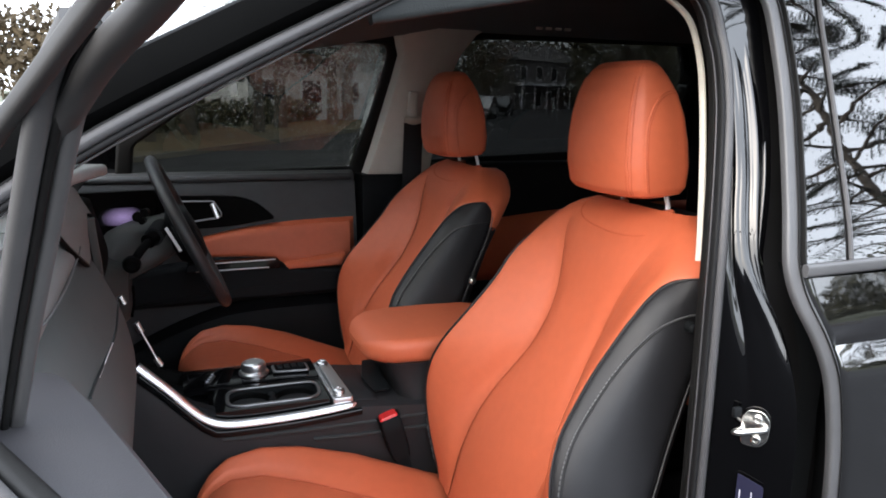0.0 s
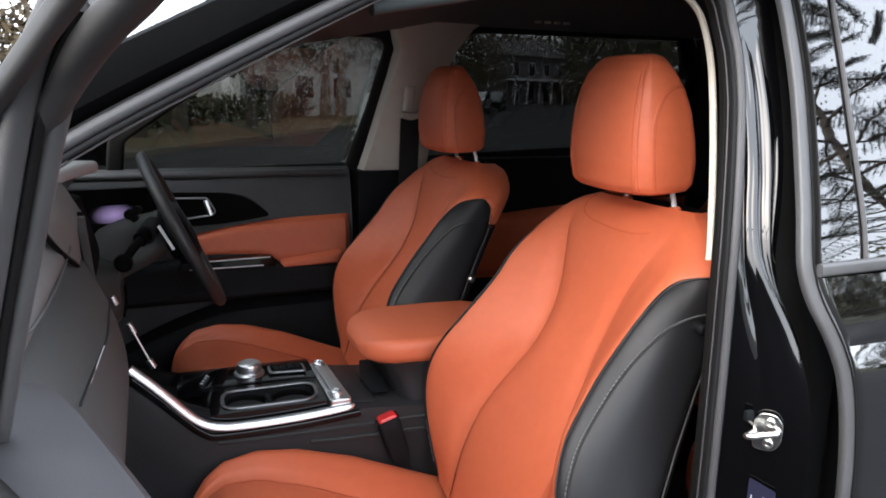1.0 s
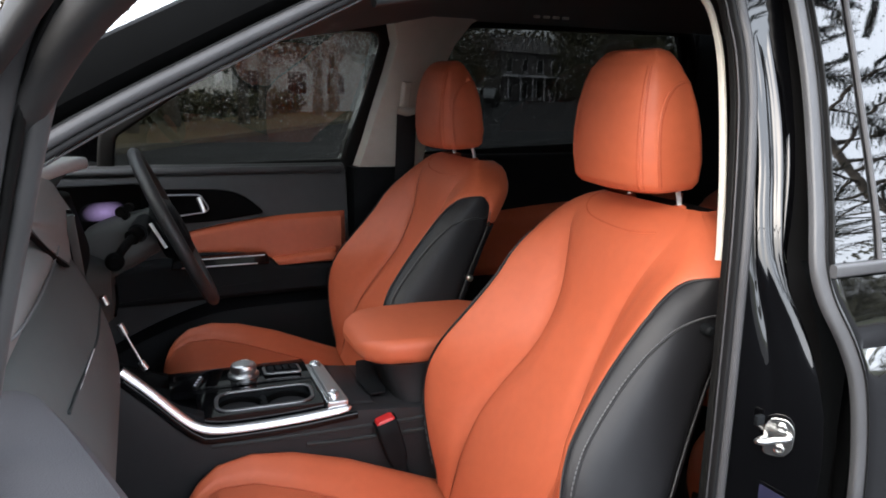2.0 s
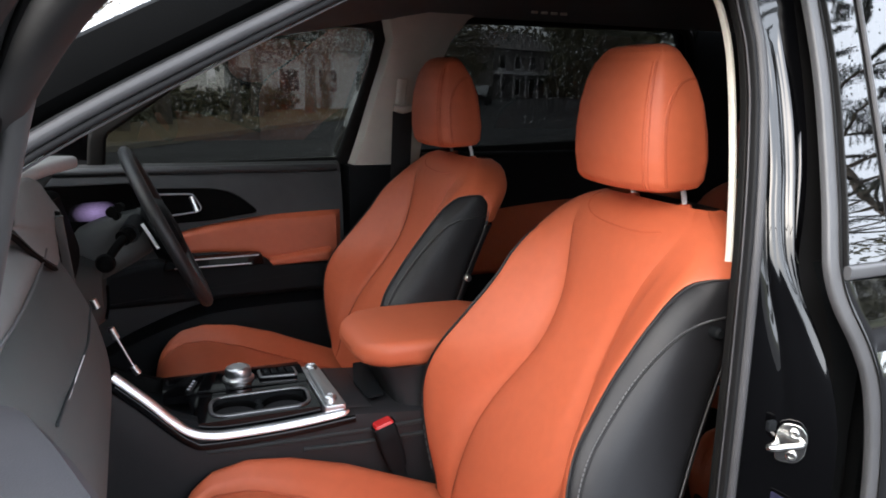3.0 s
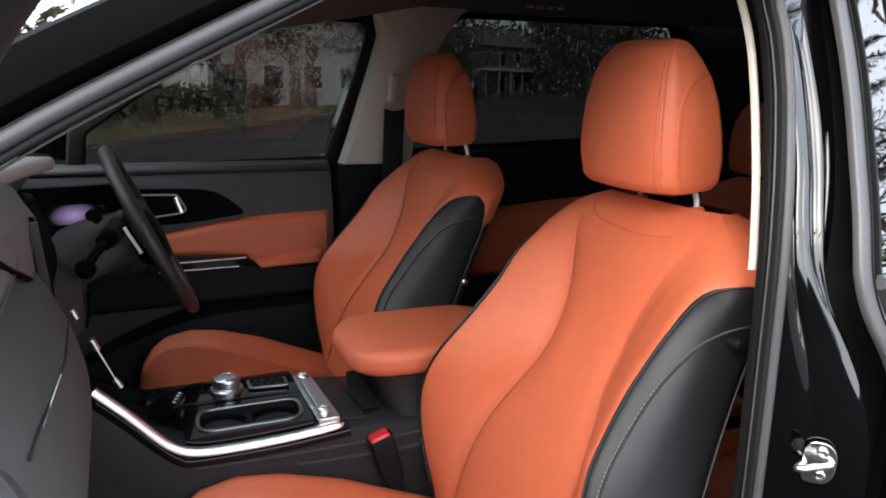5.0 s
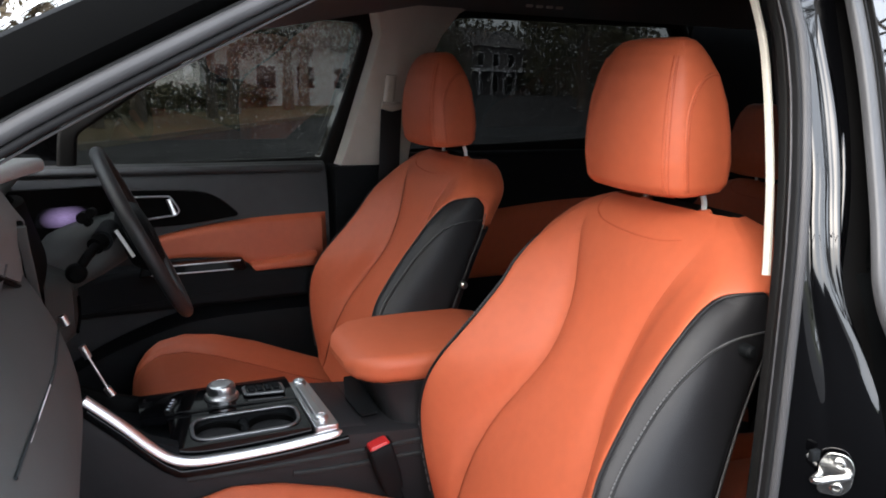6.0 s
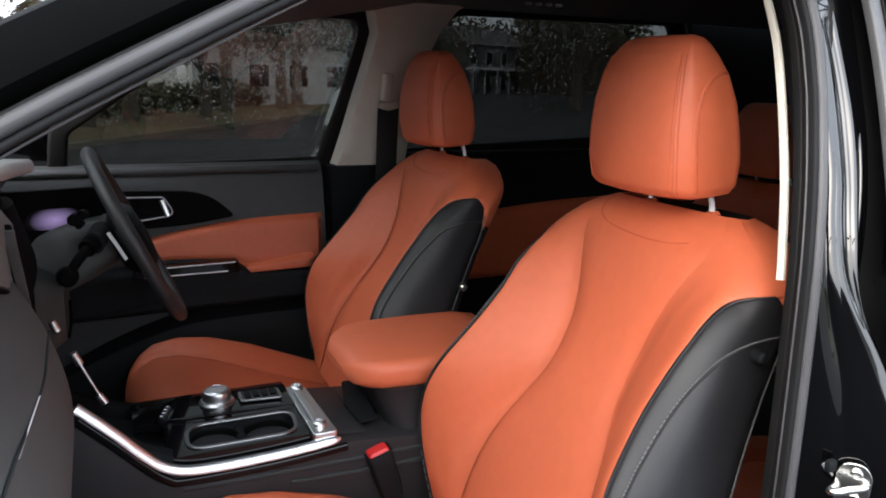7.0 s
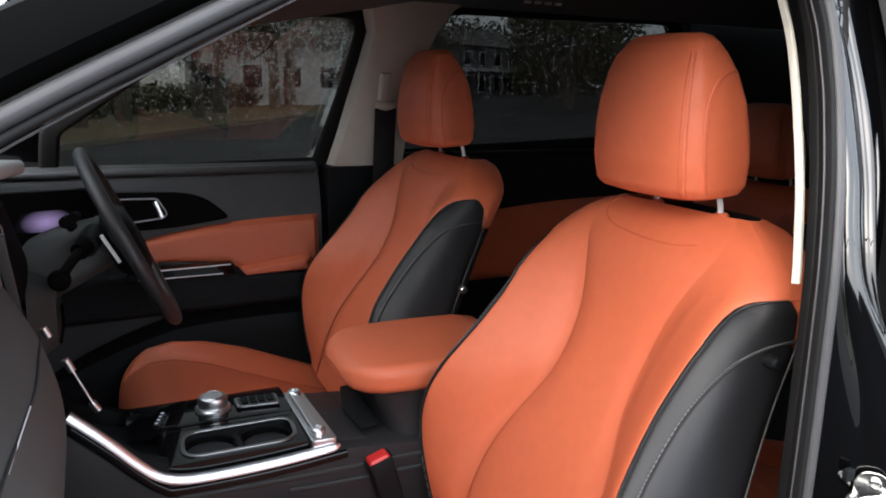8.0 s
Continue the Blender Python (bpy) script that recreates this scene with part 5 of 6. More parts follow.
def csecx(x):
    z = ctop(x)
    zi = min(z - 0.012, (cfloor(x) - 0.008) if x < -0.715 else 9)
    return [(x, Y0 + 0.012, 0.42), (x, Y0 + 0.004, z - 0.12), (x, Y0 - 0.002, z - 0.04), (x, Y0 + 0.002, z - 0.016), (x, Y0 + 0.010, zi), (x, Y1 - 0.010, zi), (x, Y1 - 0.002, min(z - 0.016, zi - 0.004)), (x, Y1 + 0.002, min(z - 0.04, zi - 0.02)), (x, Y1 - 0.004, z - 0.12), (x, Y1 - 0.012, 0.42)]


v, f = loft([csecx(-0.98 + 0.93 * k / 40) for k in range(41)])
part("body", v, f, CONSOLE, console)
# silver edge strips
def edge_strip(y, sg):
    pts = spline([(-0.835, y, 1.003), (-0.79, y, 0.957), (-0.75, y, 0.912), (-0.722, y, 0.888), (-0.69, y, 0.877), (-0.64, y, 0.874), (-0.55, y, 0.876), (-0.47, y, 0.882), (-0.452, y, 0.885)], 6)
    v, f = sweep(pts, [(-sg * 0.004, 0.007), (0.0, 0.0072), (sg * 0.002, 0.0064), (sg * 0.007, -0.002), (sg * 0.007, -0.005), (sg * 0.005, -0.0064), (-sg * 0.004, -0.0064)], up=(0, 0, 1), scale=lambda k: 1.0 - 0.75 * max(0.0, (k - 0.84) / 0.16) ** 1.5)
    return part("edge_strip", v, f, CHROME, console, "satin silver edge strip")


edge_strip(Y0 - 0.004, 1)
# dark groove below the strip
v, f = sweep(spline([(-0.835, Y0 - 0.001, 0.982), (-0.79, Y0 - 0.001, 0.936), (-0.75, Y0 - 0.001, 0.892), (-0.722, Y0 - 0.001, 0.867), (-0.69, Y0 - 0.001, 0.857), (-0.55, Y0 - 0.001, 0.858), (-0.44, Y0 - 0.001, 0.866)], 6), rrect(0.010, 0.014, 0.004))
part("edge_groove", v, f, PIANO, console)
# two shallow ledges along the console's side
for z, x0, x1 in ((0.8405, -0.70, -0.12), (0.8155, -0.535, -0.12)):
    v, f = sweep([(x0 + (x1 - x0) * k / 12, Y0 - 0.0005, z + 0.006 * (1 - k / 12) ** 6) for k in range(13)], rrect(0.007, 0.009, 0.003), up=(0, 0, 1))
    part("side_ledge", v, f, DASH, console)
# dark open recess sloping up to the dash, gloss rims beside it
v, f = loft([[(x, Y0 + 0.022, cfloor(x) - 0.01), (x, Y0 + 0.024, cfloor(x)), (x, Y1 - 0.024, cfloor(x)), (x, Y1 - 0.022, cfloor(x) - 0.01)] for x in [-0.95 + 0.235 * k / 12 for k in range(13)]])
part("recess_floor", v, f, DARK_TRIM, console)
for ya, yb in ((Y0 + 0.002, Y0 + 0.026),):
    v, f = loft([[(x, ya, ctop(x) - 0.016), (x, ya, ctop(x) + 0.004), (x, (ya + yb) / 2, ctop(x) + 0.008), (x, yb, ctop(x) + 0.004), (x, yb, cfloor(x) - 0.004)] for x in [-0.86 + 0.150 * k / 12 for k in range(13)]])
    part("recess_rim", v, f, DARK_TRIM, console, "dark rim")
rim_z = lambda x: interp(x, [-0.93, -0.87, -0.83, -0.802, -0.771, -0.738, -0.69], [0.985, 0.945, 0.924, 0.913, 0.902, 0.892, 0.880])
v, f = loft([[(x, Y1 - 0.030, rim_z(x) - 0.06), (x, Y1 - 0.024, rim_z(x) - 0.006), (x, Y1 - 0.018, rim_z(x)), (x, Y1 - 0.006, rim_z(x)), (x, Y1 + 0.001, rim_z(x) - 0.006), (x, Y1 + 0.003, rim_z(x) - 0.14)] for x in [-0.93 + 0.24 * k / 14 for k in range(15)]])
part("recess_rim", v, f, MATT_BLACK, console, "black rim")
# top deck with two openings for cups: built as a slab with a rounded trough
HOLE = rounded([(-0.688, 0.866), (-0.515, 0.866), (-0.508, 0.948), (-0.682, 0.948)], 0.03, 6)
hole = resample(HOLE, 64)
c0 = np.mean(hole, axis=0)
outl = []
for p in hole:
    d = np.array(p) - c0
    k = min((((-0.500 if d[0] > 0 else -0.718) - c0[0]) / d[0]) if abs(d[0]) > 1e-6 else 1e9, (((0.972 if d[1] > 0 else Y0 + 0.006) - c0[1]) / d[1]) if abs(d[1]) > 1e-6 else 1e9)
    outl.append(tuple(c0 + d * k))
flat = lambda a, b, d: (a, b, 0.893 + d)
frame_sheet("deck", outl, hole, flat, -0.012, 0.003, PIANO, console, "gloss black deck")
loop = [flat(a, b, 0.004) for a, b in hole]
v, f = sweep(loop, rrect(0.0070, 0.004, 0.0015), closed=True)
part("cup_rim", v, f, DARK_CHROME, console, "chrome cup holder rim")
small = [tuple(c0 + (np.array(p) - c0) * 0.96) for p in hole]
v, f = loft([[(a, b, 0.893) for a, b in hole], [(a, b, 0.85) for a, b in small], [(a, b, 0.80) for a, b in small]], cap=False)
n = len(hole)
f.append(tuple(range(2 * n, 3 * n)))
part("cup_well", v, f, DARK_TRIM, console)
for cx in (-0.642, -0.556):
    ring = lambda r, z: [(cx + r * math.cos(2 * math.pi * k / 36), 0.907 + 0.95 * r * math.sin(2 * math.pi * k / 36), z) for k in range(36)]
    v, f = loft([ring(0.0405, 0.80), ring(0.0415, 0.884), ring(0.0405, 0.888), ring(0.0385, 0.886), ring(0.036, 0.84), ring(0.035, 0.806)], cap=False)
    part("cup", v, f, MATT_BLACK, console, "dark cup liner")
    box("cup_tab", (cx + 0.024, 0.905, 0.858), (cx + 0.030, 0.913, 0.876), CHROME, console, bevel=0.002)
box("cup_divider", (-0.606, 0.868, 0.83), (-0.592, 0.946, 0.888), DARK_TRIM, console, bevel=0.005)
# selector side of the deck
v, f = loft([[(x, 0.974, 0.884), (x, 0.976, 0.898), (x, 1.05, 0.901), (x, Y1 - 0.008, 0.898), (x, Y1 - 0.006, 0.884)] for x in (-0.76, -0.74, -0.60, -0.50, -0.497)])
part("selector_deck", v, f, PIANO, console, "gloss black selector deck")
v, f = sweep(spline([(-0.715, 0.978, 0.9005), (-0.62, 0.972, 0.9015), (-0.50, 0.966, 0.9005)], 4), rrect(0.0018, 0.002, 0.0006))
part("deck_line", v, f, PIANO, console)
# rotary selector
KX, KY = -0.622, 1.022
dial = part("dial_base", *loft([[(KX + r * math.cos(a), KY + r * math.sin(a), z) for a in [2 * math.pi * k / 40 for k in range(40)]] for r, z in ((0.030, 0.899), (0.030, 0.903), (0.027, 0.906))]), CHROME, console, "chrome ring")
v, f = loft([[(KX + (r + (0.0007 if k % 2 and 0.907 < z < 0.920 else 0)) * math.cos(2 * math.pi * k / 72), KY + (r + (0.0007 if k % 2 and 0.907 < z < 0.920 else 0)) * math.sin(2 * math.pi * k / 72), z) for k in range(72)] for r, z in ((0.0235, 0.905), (0.0240, 0.908), (0.0240, 0.919), (0.0230, 0.9225), (0.0200, 0.924), (0.0190, 0.9226), (0.0, 0.9226))], cap=False)
part("rotary_dial", v, f, CHROME, console, "knurled silver dial")
v, f = loft([[(KX + r * math.cos(a), KY + r * math.sin(a), z) for a in [2 * math.pi * k / 32 for k in range(32)]] for r, z in ((0.0185, 0.9228), (0.017, 0.9245), (0.010, 0.9252), (0.0, 0.9252))], cap=False)
part("dial_cap", v, f, CHROME, console, "brushed dial cap")
# buttons beside the dial
for k in range(4):
    box("button", (-0.722 + 0.004 * k, 0.986 + 0.012 * k, 0.898), (-0.709 + 0.004 * k, 0.995 + 0.012 * k, 0.903), PIANO, console, bevel=0.002)
    box("button_mark", (-0.718 + 0.004 * k, 0.989 + 0.012 * k, 0.9032), (-0.713 + 0.004 * k, 0.992 + 0.012 * k, 0.9040), LABEL_WHITE, console, bevel=0.0)
prism("switch_bezel", rounded([(-0.585, 1.000), (-0.512, 0.992), (-0.512, 1.036), (-0.585, 1.040)], 0.008), lambda a, b, d: (a, b, 0.9015 + d), 0.0, 0.004, DARK_CHROME, console, "dark chrome switch frame", bevel=0.001)
prism("switch_plate", rounded([(-0.580, 1.004), (-0.517, 0.997), (-0.517, 1.032), (-0.580, 1.036)], 0.006), lambda a, b, d: (a, b, 0.9015 + d), 0.002, 0.0052, PIANO, console)
for k in range(4):
    box("switch", (-0.575 + 0.0145 * k, 1.006, 0.9062), (-0.564 + 0.0145 * k, 1.028, 0.910), DARK_TRIM, console, bevel=0.002)
# silver end plate with its two latches
prism("end_plate", rounded([(-0.497, Y0 - 0.002), (-0.456, Y0 - 0.002), (-0.462, 1.040), (-0.497, 1.048)], 0.006), lambda a, b, d: (a, b, 0.894 + d), -0.012, 0.004, CHROME, console, "satin silver end plate", bevel=0.002)
prism("end_plate_step", rounded([(-0.488, Y0 + 0.030), (-0.472, Y0 + 0.030), (-0.474, 1.030), (-0.488, 1.030)], 0.004), lambda a, b, d: (a, b, 0.894 + d), 0.002, 0.009, CHROME, console, bevel=0.002)
for y in (Y0 + 0.028, 1.030):
    v, f = loft([[(-0.479 + r * math.cos(a), y + r * math.sin(a), z) for a in [2 * math.pi * k / 20 for k in range(20)]] for r, z in ((0.012, 0.896), (0.012, 0.904), (0.009, 0.907), (0.006, 0.907), (0.005, 0.903))])
    part("end_latch", v, f, CHROME, console)
for k in range(3):
    v, f = sweep([(-0.4935 + 0.0045 * k, Y0 + 0.05, 0.8985), (-0.4935 + 0.0045 * k, 1.012, 0.8985)], rrect(0.0016, 0.0016, 0.0005), up=(0, 0, 1))
    part("plate_rib", v, f, DARK_CHROME if k % 2 else CHROME, console)
# open tray behind the end plate
v, f = loft([[(-0.455, Y0 + 0.02, 0.880), (-0.455, Y1 - 0.02, 0.880), (-0.40, Y1 - 0.02, 0.874), (-0.40, Y0 + 0.02, 0.874)], [(-0.45, Y0 + 0.025, 0.884), (-0.45, Y1 - 0.025, 0.884), (-0.405, Y1 - 0.025, 0.878), (-0.405, Y0 + 0.025, 0.878)]])
part("tray", v, f, CONSOLE, console)
rings = []
for z, x0, inset in ((0.84, -0.34, 0.012), (0.87, -0.352, 0.016), (0.90, -0.362, 0.022), (0.925, -0.372, 0.022), (0.942, -0.378, 0.018)):
    rings.append([((x0 - 0.05) / 2 + a, YC - 0.02 + b, z) for a, b in rrect(-0.05 - x0, Y1 - Y0 - 2 * inset, 0.035, 6)])
v, f = loft(rings)
part("armrest_bin", v, f, CONSOLE, console)
# Flat black sheet that paints the shaded hollow below the armrest lid.
prism("pocket_shade", rounded([(-0.352, 1.06), (-0.384, 1.06), (-0.409, 0.964), (-0.405, 0.885), (-0.372, 0.887)], 0.006), lambda a, b, d: (a, b, 0.8865 + d), -0.004, 0.0, DARK_TRIM, console, "black sheet painting the shaded pocket under the armrest")
# padded armrest lid
rings = []
for x, hw, zt, zb in ((-0.416, 0.046, 0.962, 0.952), (-0.412, 0.066, 0.970, 0.945), (-0.404, 0.086, 0.978, 0.940), (-0.388, 0.104, 0.984, 0.938), (-0.365, 0.120, 0.988, 0.937), (-0.31, 0.127, 0.990, 0.937), (-0.22, 0.128, 0.990, 0.938), (-0.13, 0.127, 0.988, 0.940), (-0.085, 0.121, 0.980, 0.944), (-0.075, 0.108, 0.970, 0.950)):
    rings.append([(x, YC + 0.005 + a, (zt + zb) / 2 + b) for a, b in rrect(2 * hw, zt - zb, min(0.020, (zt - zb) * 0.45), 5)])
v, f = loft(rings)
part("armrest_lid", v, f, ORANGE, console, "orange leather padded armrest")

# seat belt buckle beside the near seat
buckle = empty("seat_belt_buckle", -0.385, 0.832, 0.60, "black seat belt buckle with red release button", "buckle")
bx = np.array((-0.390, 0.834, 0.850)); bd = np.array((0.30, 0.0, -0.95)); bd /= np.linalg.norm(bd)
bs = np.array((0.95, 0, 0.30)); bs /= np.linalg.norm(bs)
v, f = loft([[bx + bd * d + bs * a + np.array((0, b, 0)) for a, b in rrect(w, h, 0.006)] for d, w, h in ((0.0, 0.038, 0.028), (0.003, 0.042, 0.032), (0.03, 0.042, 0.032), (0.065, 0.040, 0.030), (0.090, 0.034, 0.026))])
part("housing", v, f, DARK_TRIM, buckle)
v, f = loft([[bx + bd * d + bs * a + np.array((0, b, 0)) for a, b in rrect(w, h, 0.004)] for d, w, h in ((-0.007, 0.031, 0.022), (-0.004, 0.036, 0.027), (0.004, 0.036, 0.027))])
part("release_button", v, f, RED, buckle, "red release button")
v, f = sweep([bx + bd * 0.08, bx + bd * 0.16, bx + bd * 0.26 + np.array((0.02, 0, 0))], rrect(0.026, 0.006, 0.002), up=(0, 1, 0))
part("strap", v, f, DARK_TRIM, buckle)
v, f = sweep([bx + bd * -0.001 + bs * a + np.array((0, b, 0)) for a, b in rrect(0.042, 0.028, 0.004)], circle(0.0016, 6), closed=True)
part("button_frame", v, f, DARK_TRIM, buckle)

# ---- far front door, closed ----
drdoor = empty("driver_door", -0.55, 1.76, 0.42, "dark door trim with orange leather insert and chrome handle", "car door")
def ydr(z):
    return interp(z, [0.42, 0.80, 0.95, 1.10, 1.20, 1.25], [1.74, 1.735, 1.73, 1.745, 1.765, 1.80])


dx = lambda a, b, d: (a, 1.728 + 0.10 * (b - 0.95) + d, b)      # one flat plane for the door's panels
rows = []
for i in range(31):
    z = 0.42 + (1.225 - 0.42) * i / 30
    rows.append([(x, ydr(z), z) for x in [-1.0 + 0.78 * k / 12 for k in range(13)]])
rows.append([(-1.0 + 0.78 * k / 12, 1.80, 1.232) for k in range(13)])
rows.append([(-1.0 + 0.78 * k / 12, 1.84, 1.232) for k in range(13)])
v, f = grid_mesh(rows)
part("upper_trim", v, f, FAR_DOOR_LIT, drdoor)
box("belt_rail", (-0.99, 1.765, 1.206), (-0.225, 1.81, 1.228), FAR_DOOR_LIT, drdoor, bevel=0.010, seg=3)
prism("gloss_panel", rounded([(-1.0, 1.085), (-0.68, 1.080), (-0.60, 1.083), (-0.462, 1.100), (-0.53, 1.160), (-0.62, 1.172), (-1.0, 1.182)], [0.01, 0.03, 0.03, 0.02, 0.05, 0.03, 0.01]), dx, -0.014, 0.02, MATT_BLACK, drdoor, "gloss black door panel", bevel=0.005)
pad("leather_insert", -0.715, -0.228, curve_of((-0.76, 0.995), (-0.60, 0.992), (-0.48, 0.980), (-0.44, 0.957), (-0.228, 0.957)), curve_of((-0.76, 1.028), (-0.70, 1.048), (-0.60, 1.070), (-0.46, 1.088), (-0.35, 1.094), (-0.190, 1.098)), dx, 0.024, ORANGE, drdoor, "orange leather insert", edge=10)
prism("armrest", rounded([(-0.90, 0.87), (-0.235, 0.88), (-0.235, 0.955), (-0.44, 0.962), (-0.47, 0.985), (-0.76, 0.985), (-0.90, 0.96)], 0.015), dx, -0.060, 0.02, DARK_TRIM, drdoor, bevel=0.014, seg=3)
prism("switch_panel", rounded([(-0.73, 0.965), (-0.465, 0.965), (-0.470, 0.995), (-0.72, 0.992)], 0.008), dx, -0.066, -0.03, PIANO, drdoor, bevel=0.004)
for k in range(2):
    v, f = sweep([dx(-0.70, 0.990 - 0.020 * k, -0.069), dx(-0.48 - 0.02 * k, 0.993 - 0.022 * k, -0.069)], rrect(0.0016, 0.003, 0.0006))
    part("switch_line", v, f, CHROME, drdoor)
pad("map_pocket", -0.95, -0.24, lambda x: 0.58, curve_of((-0.95, 0.72), (-0.80, 0.795), (-0.66, 0.845), (-0.56, 0.862), (-0.40, 0.868), (-0.24, 0.868)), dx, 0.050, DARK_TRIM, drdoor, edge=10)
pad("elbow_pad", -0.455, -0.262, lambda x: 0.953, curve_of((-0.455, 0.975), (-0.38, 0.985), (-0.32, 0.994), (-0.245, 1.000)), dx, 0.058, ORANGE, drdoor, edge=6)
# chrome pull handle with its cup
HD = rounded([(-0.735, 1.098), (-0.628, 1.110), (-0.618, 1.120), (-0.640, 1.158), (-0.735, 1.160)], [0.01, 0.01, 0.01, 0.008, 0.01])
loop = [dx(a, b, -0.018) for a, b in resample(HD, 60)]
v, f = sweep(loop, rrect(0.0045, 0.008, 0.002), up=(0, 1, 0), closed=True)
part("handle_frame", v, f, DARK_CHROME, drdoor, "chrome handle surround")
v, f = sweep([dx(-0.645, 1.152, -0.024), dx(-0.632, 1.112, -0.024)], rrect(0.013, 0.012, 0.004), up=(0, 1, 0))
part("pull_handle", v, f, CHROME, drdoor, "chrome pull handle")
prism("handle_cup", HD, dx, -0.0165, 0.0, MATT_BLACK, drdoor)
v, f = sweep([dx(-1.0 + 0.40 * k / 10, 1.1835 - 0.010 * k / 10, -0.013) for k in range(11)], rrect(0.002, 0.003, 0.0008))
part("trim_line", v, f, RUBBER, drdoor)
# far rear door: dark trim and orange insert
rdoor = empty("rear_side_door", 0.5, 1.76, 0.42, "dark rear door trim with orange leather insert", "car door")
box("trim", (0.0, 1.74, 0.42), (1.10, 1.80, 1.255), DARK_TRIM, rdoor, bevel=0.02, seg=3)
pad("leather_insert", 0.08, 1.05, lambda x: 0.86, curve_of((0.08, 1.035), (0.20, 1.065), (0.50, 1.095), (0.80, 1.105), (1.05, 1.11)), lambda a, b, d: (a, 1.738 + d, b), 0.022, ORANGE, rdoor, "orange leather insert", edge=10)

tube("chrome_knob", [(0.272, 1.737, 1.118), (0.288, 1.731, 1.123)], 0.007, CHROME, rdoor, "small chrome knob", n=10)

# far B-pillar trim with belt guide and belt
fb = empty("far_pillar_trim", -0.06, 1.72, 0.42, "beige pillar trim with seat belt guide", "pillar trim")
rings = []
for z, x0, x1, y in ((1.225, -0.190, 0.02, 1.735), (1.235, -0.188, 0.02, 1.728), (1.30, -0.170, 0.025, 1.712), (1.40, -0.145, 0.035, 1.690), (1.50, -0.120, 0.05, 1.665), (1.58, -0.105, 0.08, 1.640), (1.64, -0.125, 0.12, 1.615), (1.69, -0.22, 0.20, 1.59)):
    rings.append([(x0, y + 0.06, z), (x0 + 0.006, y + 0.006, z), (x0 + 0.03, y, z), (x1 - 0.03, y, z), (x1 - 0.006, y + 0.006, z), (x1, y + 0.06, z)])
v, f = loft(rings)
part("upper_trim", v, f, BEIGE, fb)
rings = [[(-0.205, y + 0.07, z), (-0.20, y, z), (0.03, y, z), (0.035, y + 0.07, z)] for z, y in ((0.42, 1.73), (0.8, 1.728), (1.1, 1.735), (1.222, 1.742))]
v, f = loft(rings)
part("lower_trim", v, f, DARK_TRIM, fb)
v, f = sweep([(-0.062, 1.668, 1.475), (-0.063, 1.676, 1.44), (-0.064, 1.684, 1.405)], rrect(0.030, 0.022, 0.010), up=(0, 1, 0))
part("height_slider", v, f, BEIGE, fb)
v, f = sweep([(-0.088, 1.675, 1.392), (-0.062, 1.670, 1.388), (-0.036, 1.675, 1.392)], rrect(0.020, 0.022, 0.008))
part("belt_guide", v, f, BEIGE, fb)
v, f = sweep([(-0.062, 1.668, 1.384), (-0.06, 1.690, 1.20), (-0.05, 1.70, 0.95), (-0.05, 1.71, 0.5)], rrect(0.060, 0.003, 0.001), up=(0, 1, 0))
part("belt_webbing", v, f, STITCH_GREY, fb)


# ---- roof console details ----
lamp = empty("roof_panel_holes", 0.28, 1.45, 1.66, "small row of slots in the headliner", "vent")
for k in range(4):
    box("slot", (0.22 + 0.03 * k, 1.443, 1.650), (0.238 + 0.03 * k, 1.452, 1.657), BEIGE, lamp, bevel=0.002)

# far wing mirror seen through the window
wm = empty("wing_mirror", -0.87, 1.97, 1.16, "black wing mirror outside the far window", "mirror")
v, f = loft([[(x, 1.99 + a, 1.27 + b) for a, b in rrect(0.22 * k, 0.17 * k, 0.04 * k, 4)] for x, k in ((-0.95, 0.6), (-0.93, 0.9), (-0.88, 1.0), (-0.855, 0.98))])
part("shell", v, f, PAINT, wm)
box("arm", (-0.92, 1.84, 1.18), (-0.87, 1.94, 1.21), PAINT, wm, bevel=0.01)


# ---- rain drops ----
def drops(name, spots, material, label):
    rings = ((0.0, 1.0), (0.7, 0.72), (1.0, 0.0))
    verts, faces = [], []
    for c, u, w, n, r in spots:
        b = len(verts)
        verts.append(tuple(c + n * r * 0.75))
        for q, h in ((0.70, 0.52), (1.0, 0.0)):
            for k in range(7):
                a = 2 * math.pi * k / 7
                verts.append(tuple(c + (u * math.cos(a) + w * math.sin(a)) * r * q + n * r * h))
        for k in range(7):
            j = (k + 1) % 7
            faces.append((b, b + 1 + k, b + 1 + j))
            faces.append((b + 1 + k, b + 8 + k, b + 8 + j, b + 1 + j))
        faces.append(tuple(b + 8 + k for k in range(7)))
    ob = part(name, verts, faces, material)
    return tagged(ob, label, "rain drops", kind="stuff")


def inside(p, loop):
    c = False
    for (x0, y0), (x1, y1) in zip(loop, loop[1:] + loop[:1]):
        if (y0 > p[1]) != (y1 > p[1]) and p[0] < (x1 - x0) * (p[1] - y0) / (y1 - y0) + x0:
            c = not c
    return c


rng = random.Random(5)
spots = []
while len(spots) < 3000:
    x, z = rng.uniform(-0.86, -0.12), rng.uniform(1.23, 1.63)
    k = interp(z, [1.22, 1.4, 1.5, 1.62], [0.05, 0.25, 0.8, 1.0]) * interp(x, [-0.8, -0.5, -0.3], [0.30, 0.6, 1.0])
    if rng.random() < k and inside((x, z), FW):
        spots.append((np.array(fx(x, z, 0.030)), np.array((1, 0, 0)), np.array((0, -0.25, 0.97)), np.array((0, 0.97, 0.25)), rng.choice((0.0010, 0.0013, 0.0017, 0.0021, 0.0028)) * interp(z, [1.25, 1.5], [0.6, 1.0])))
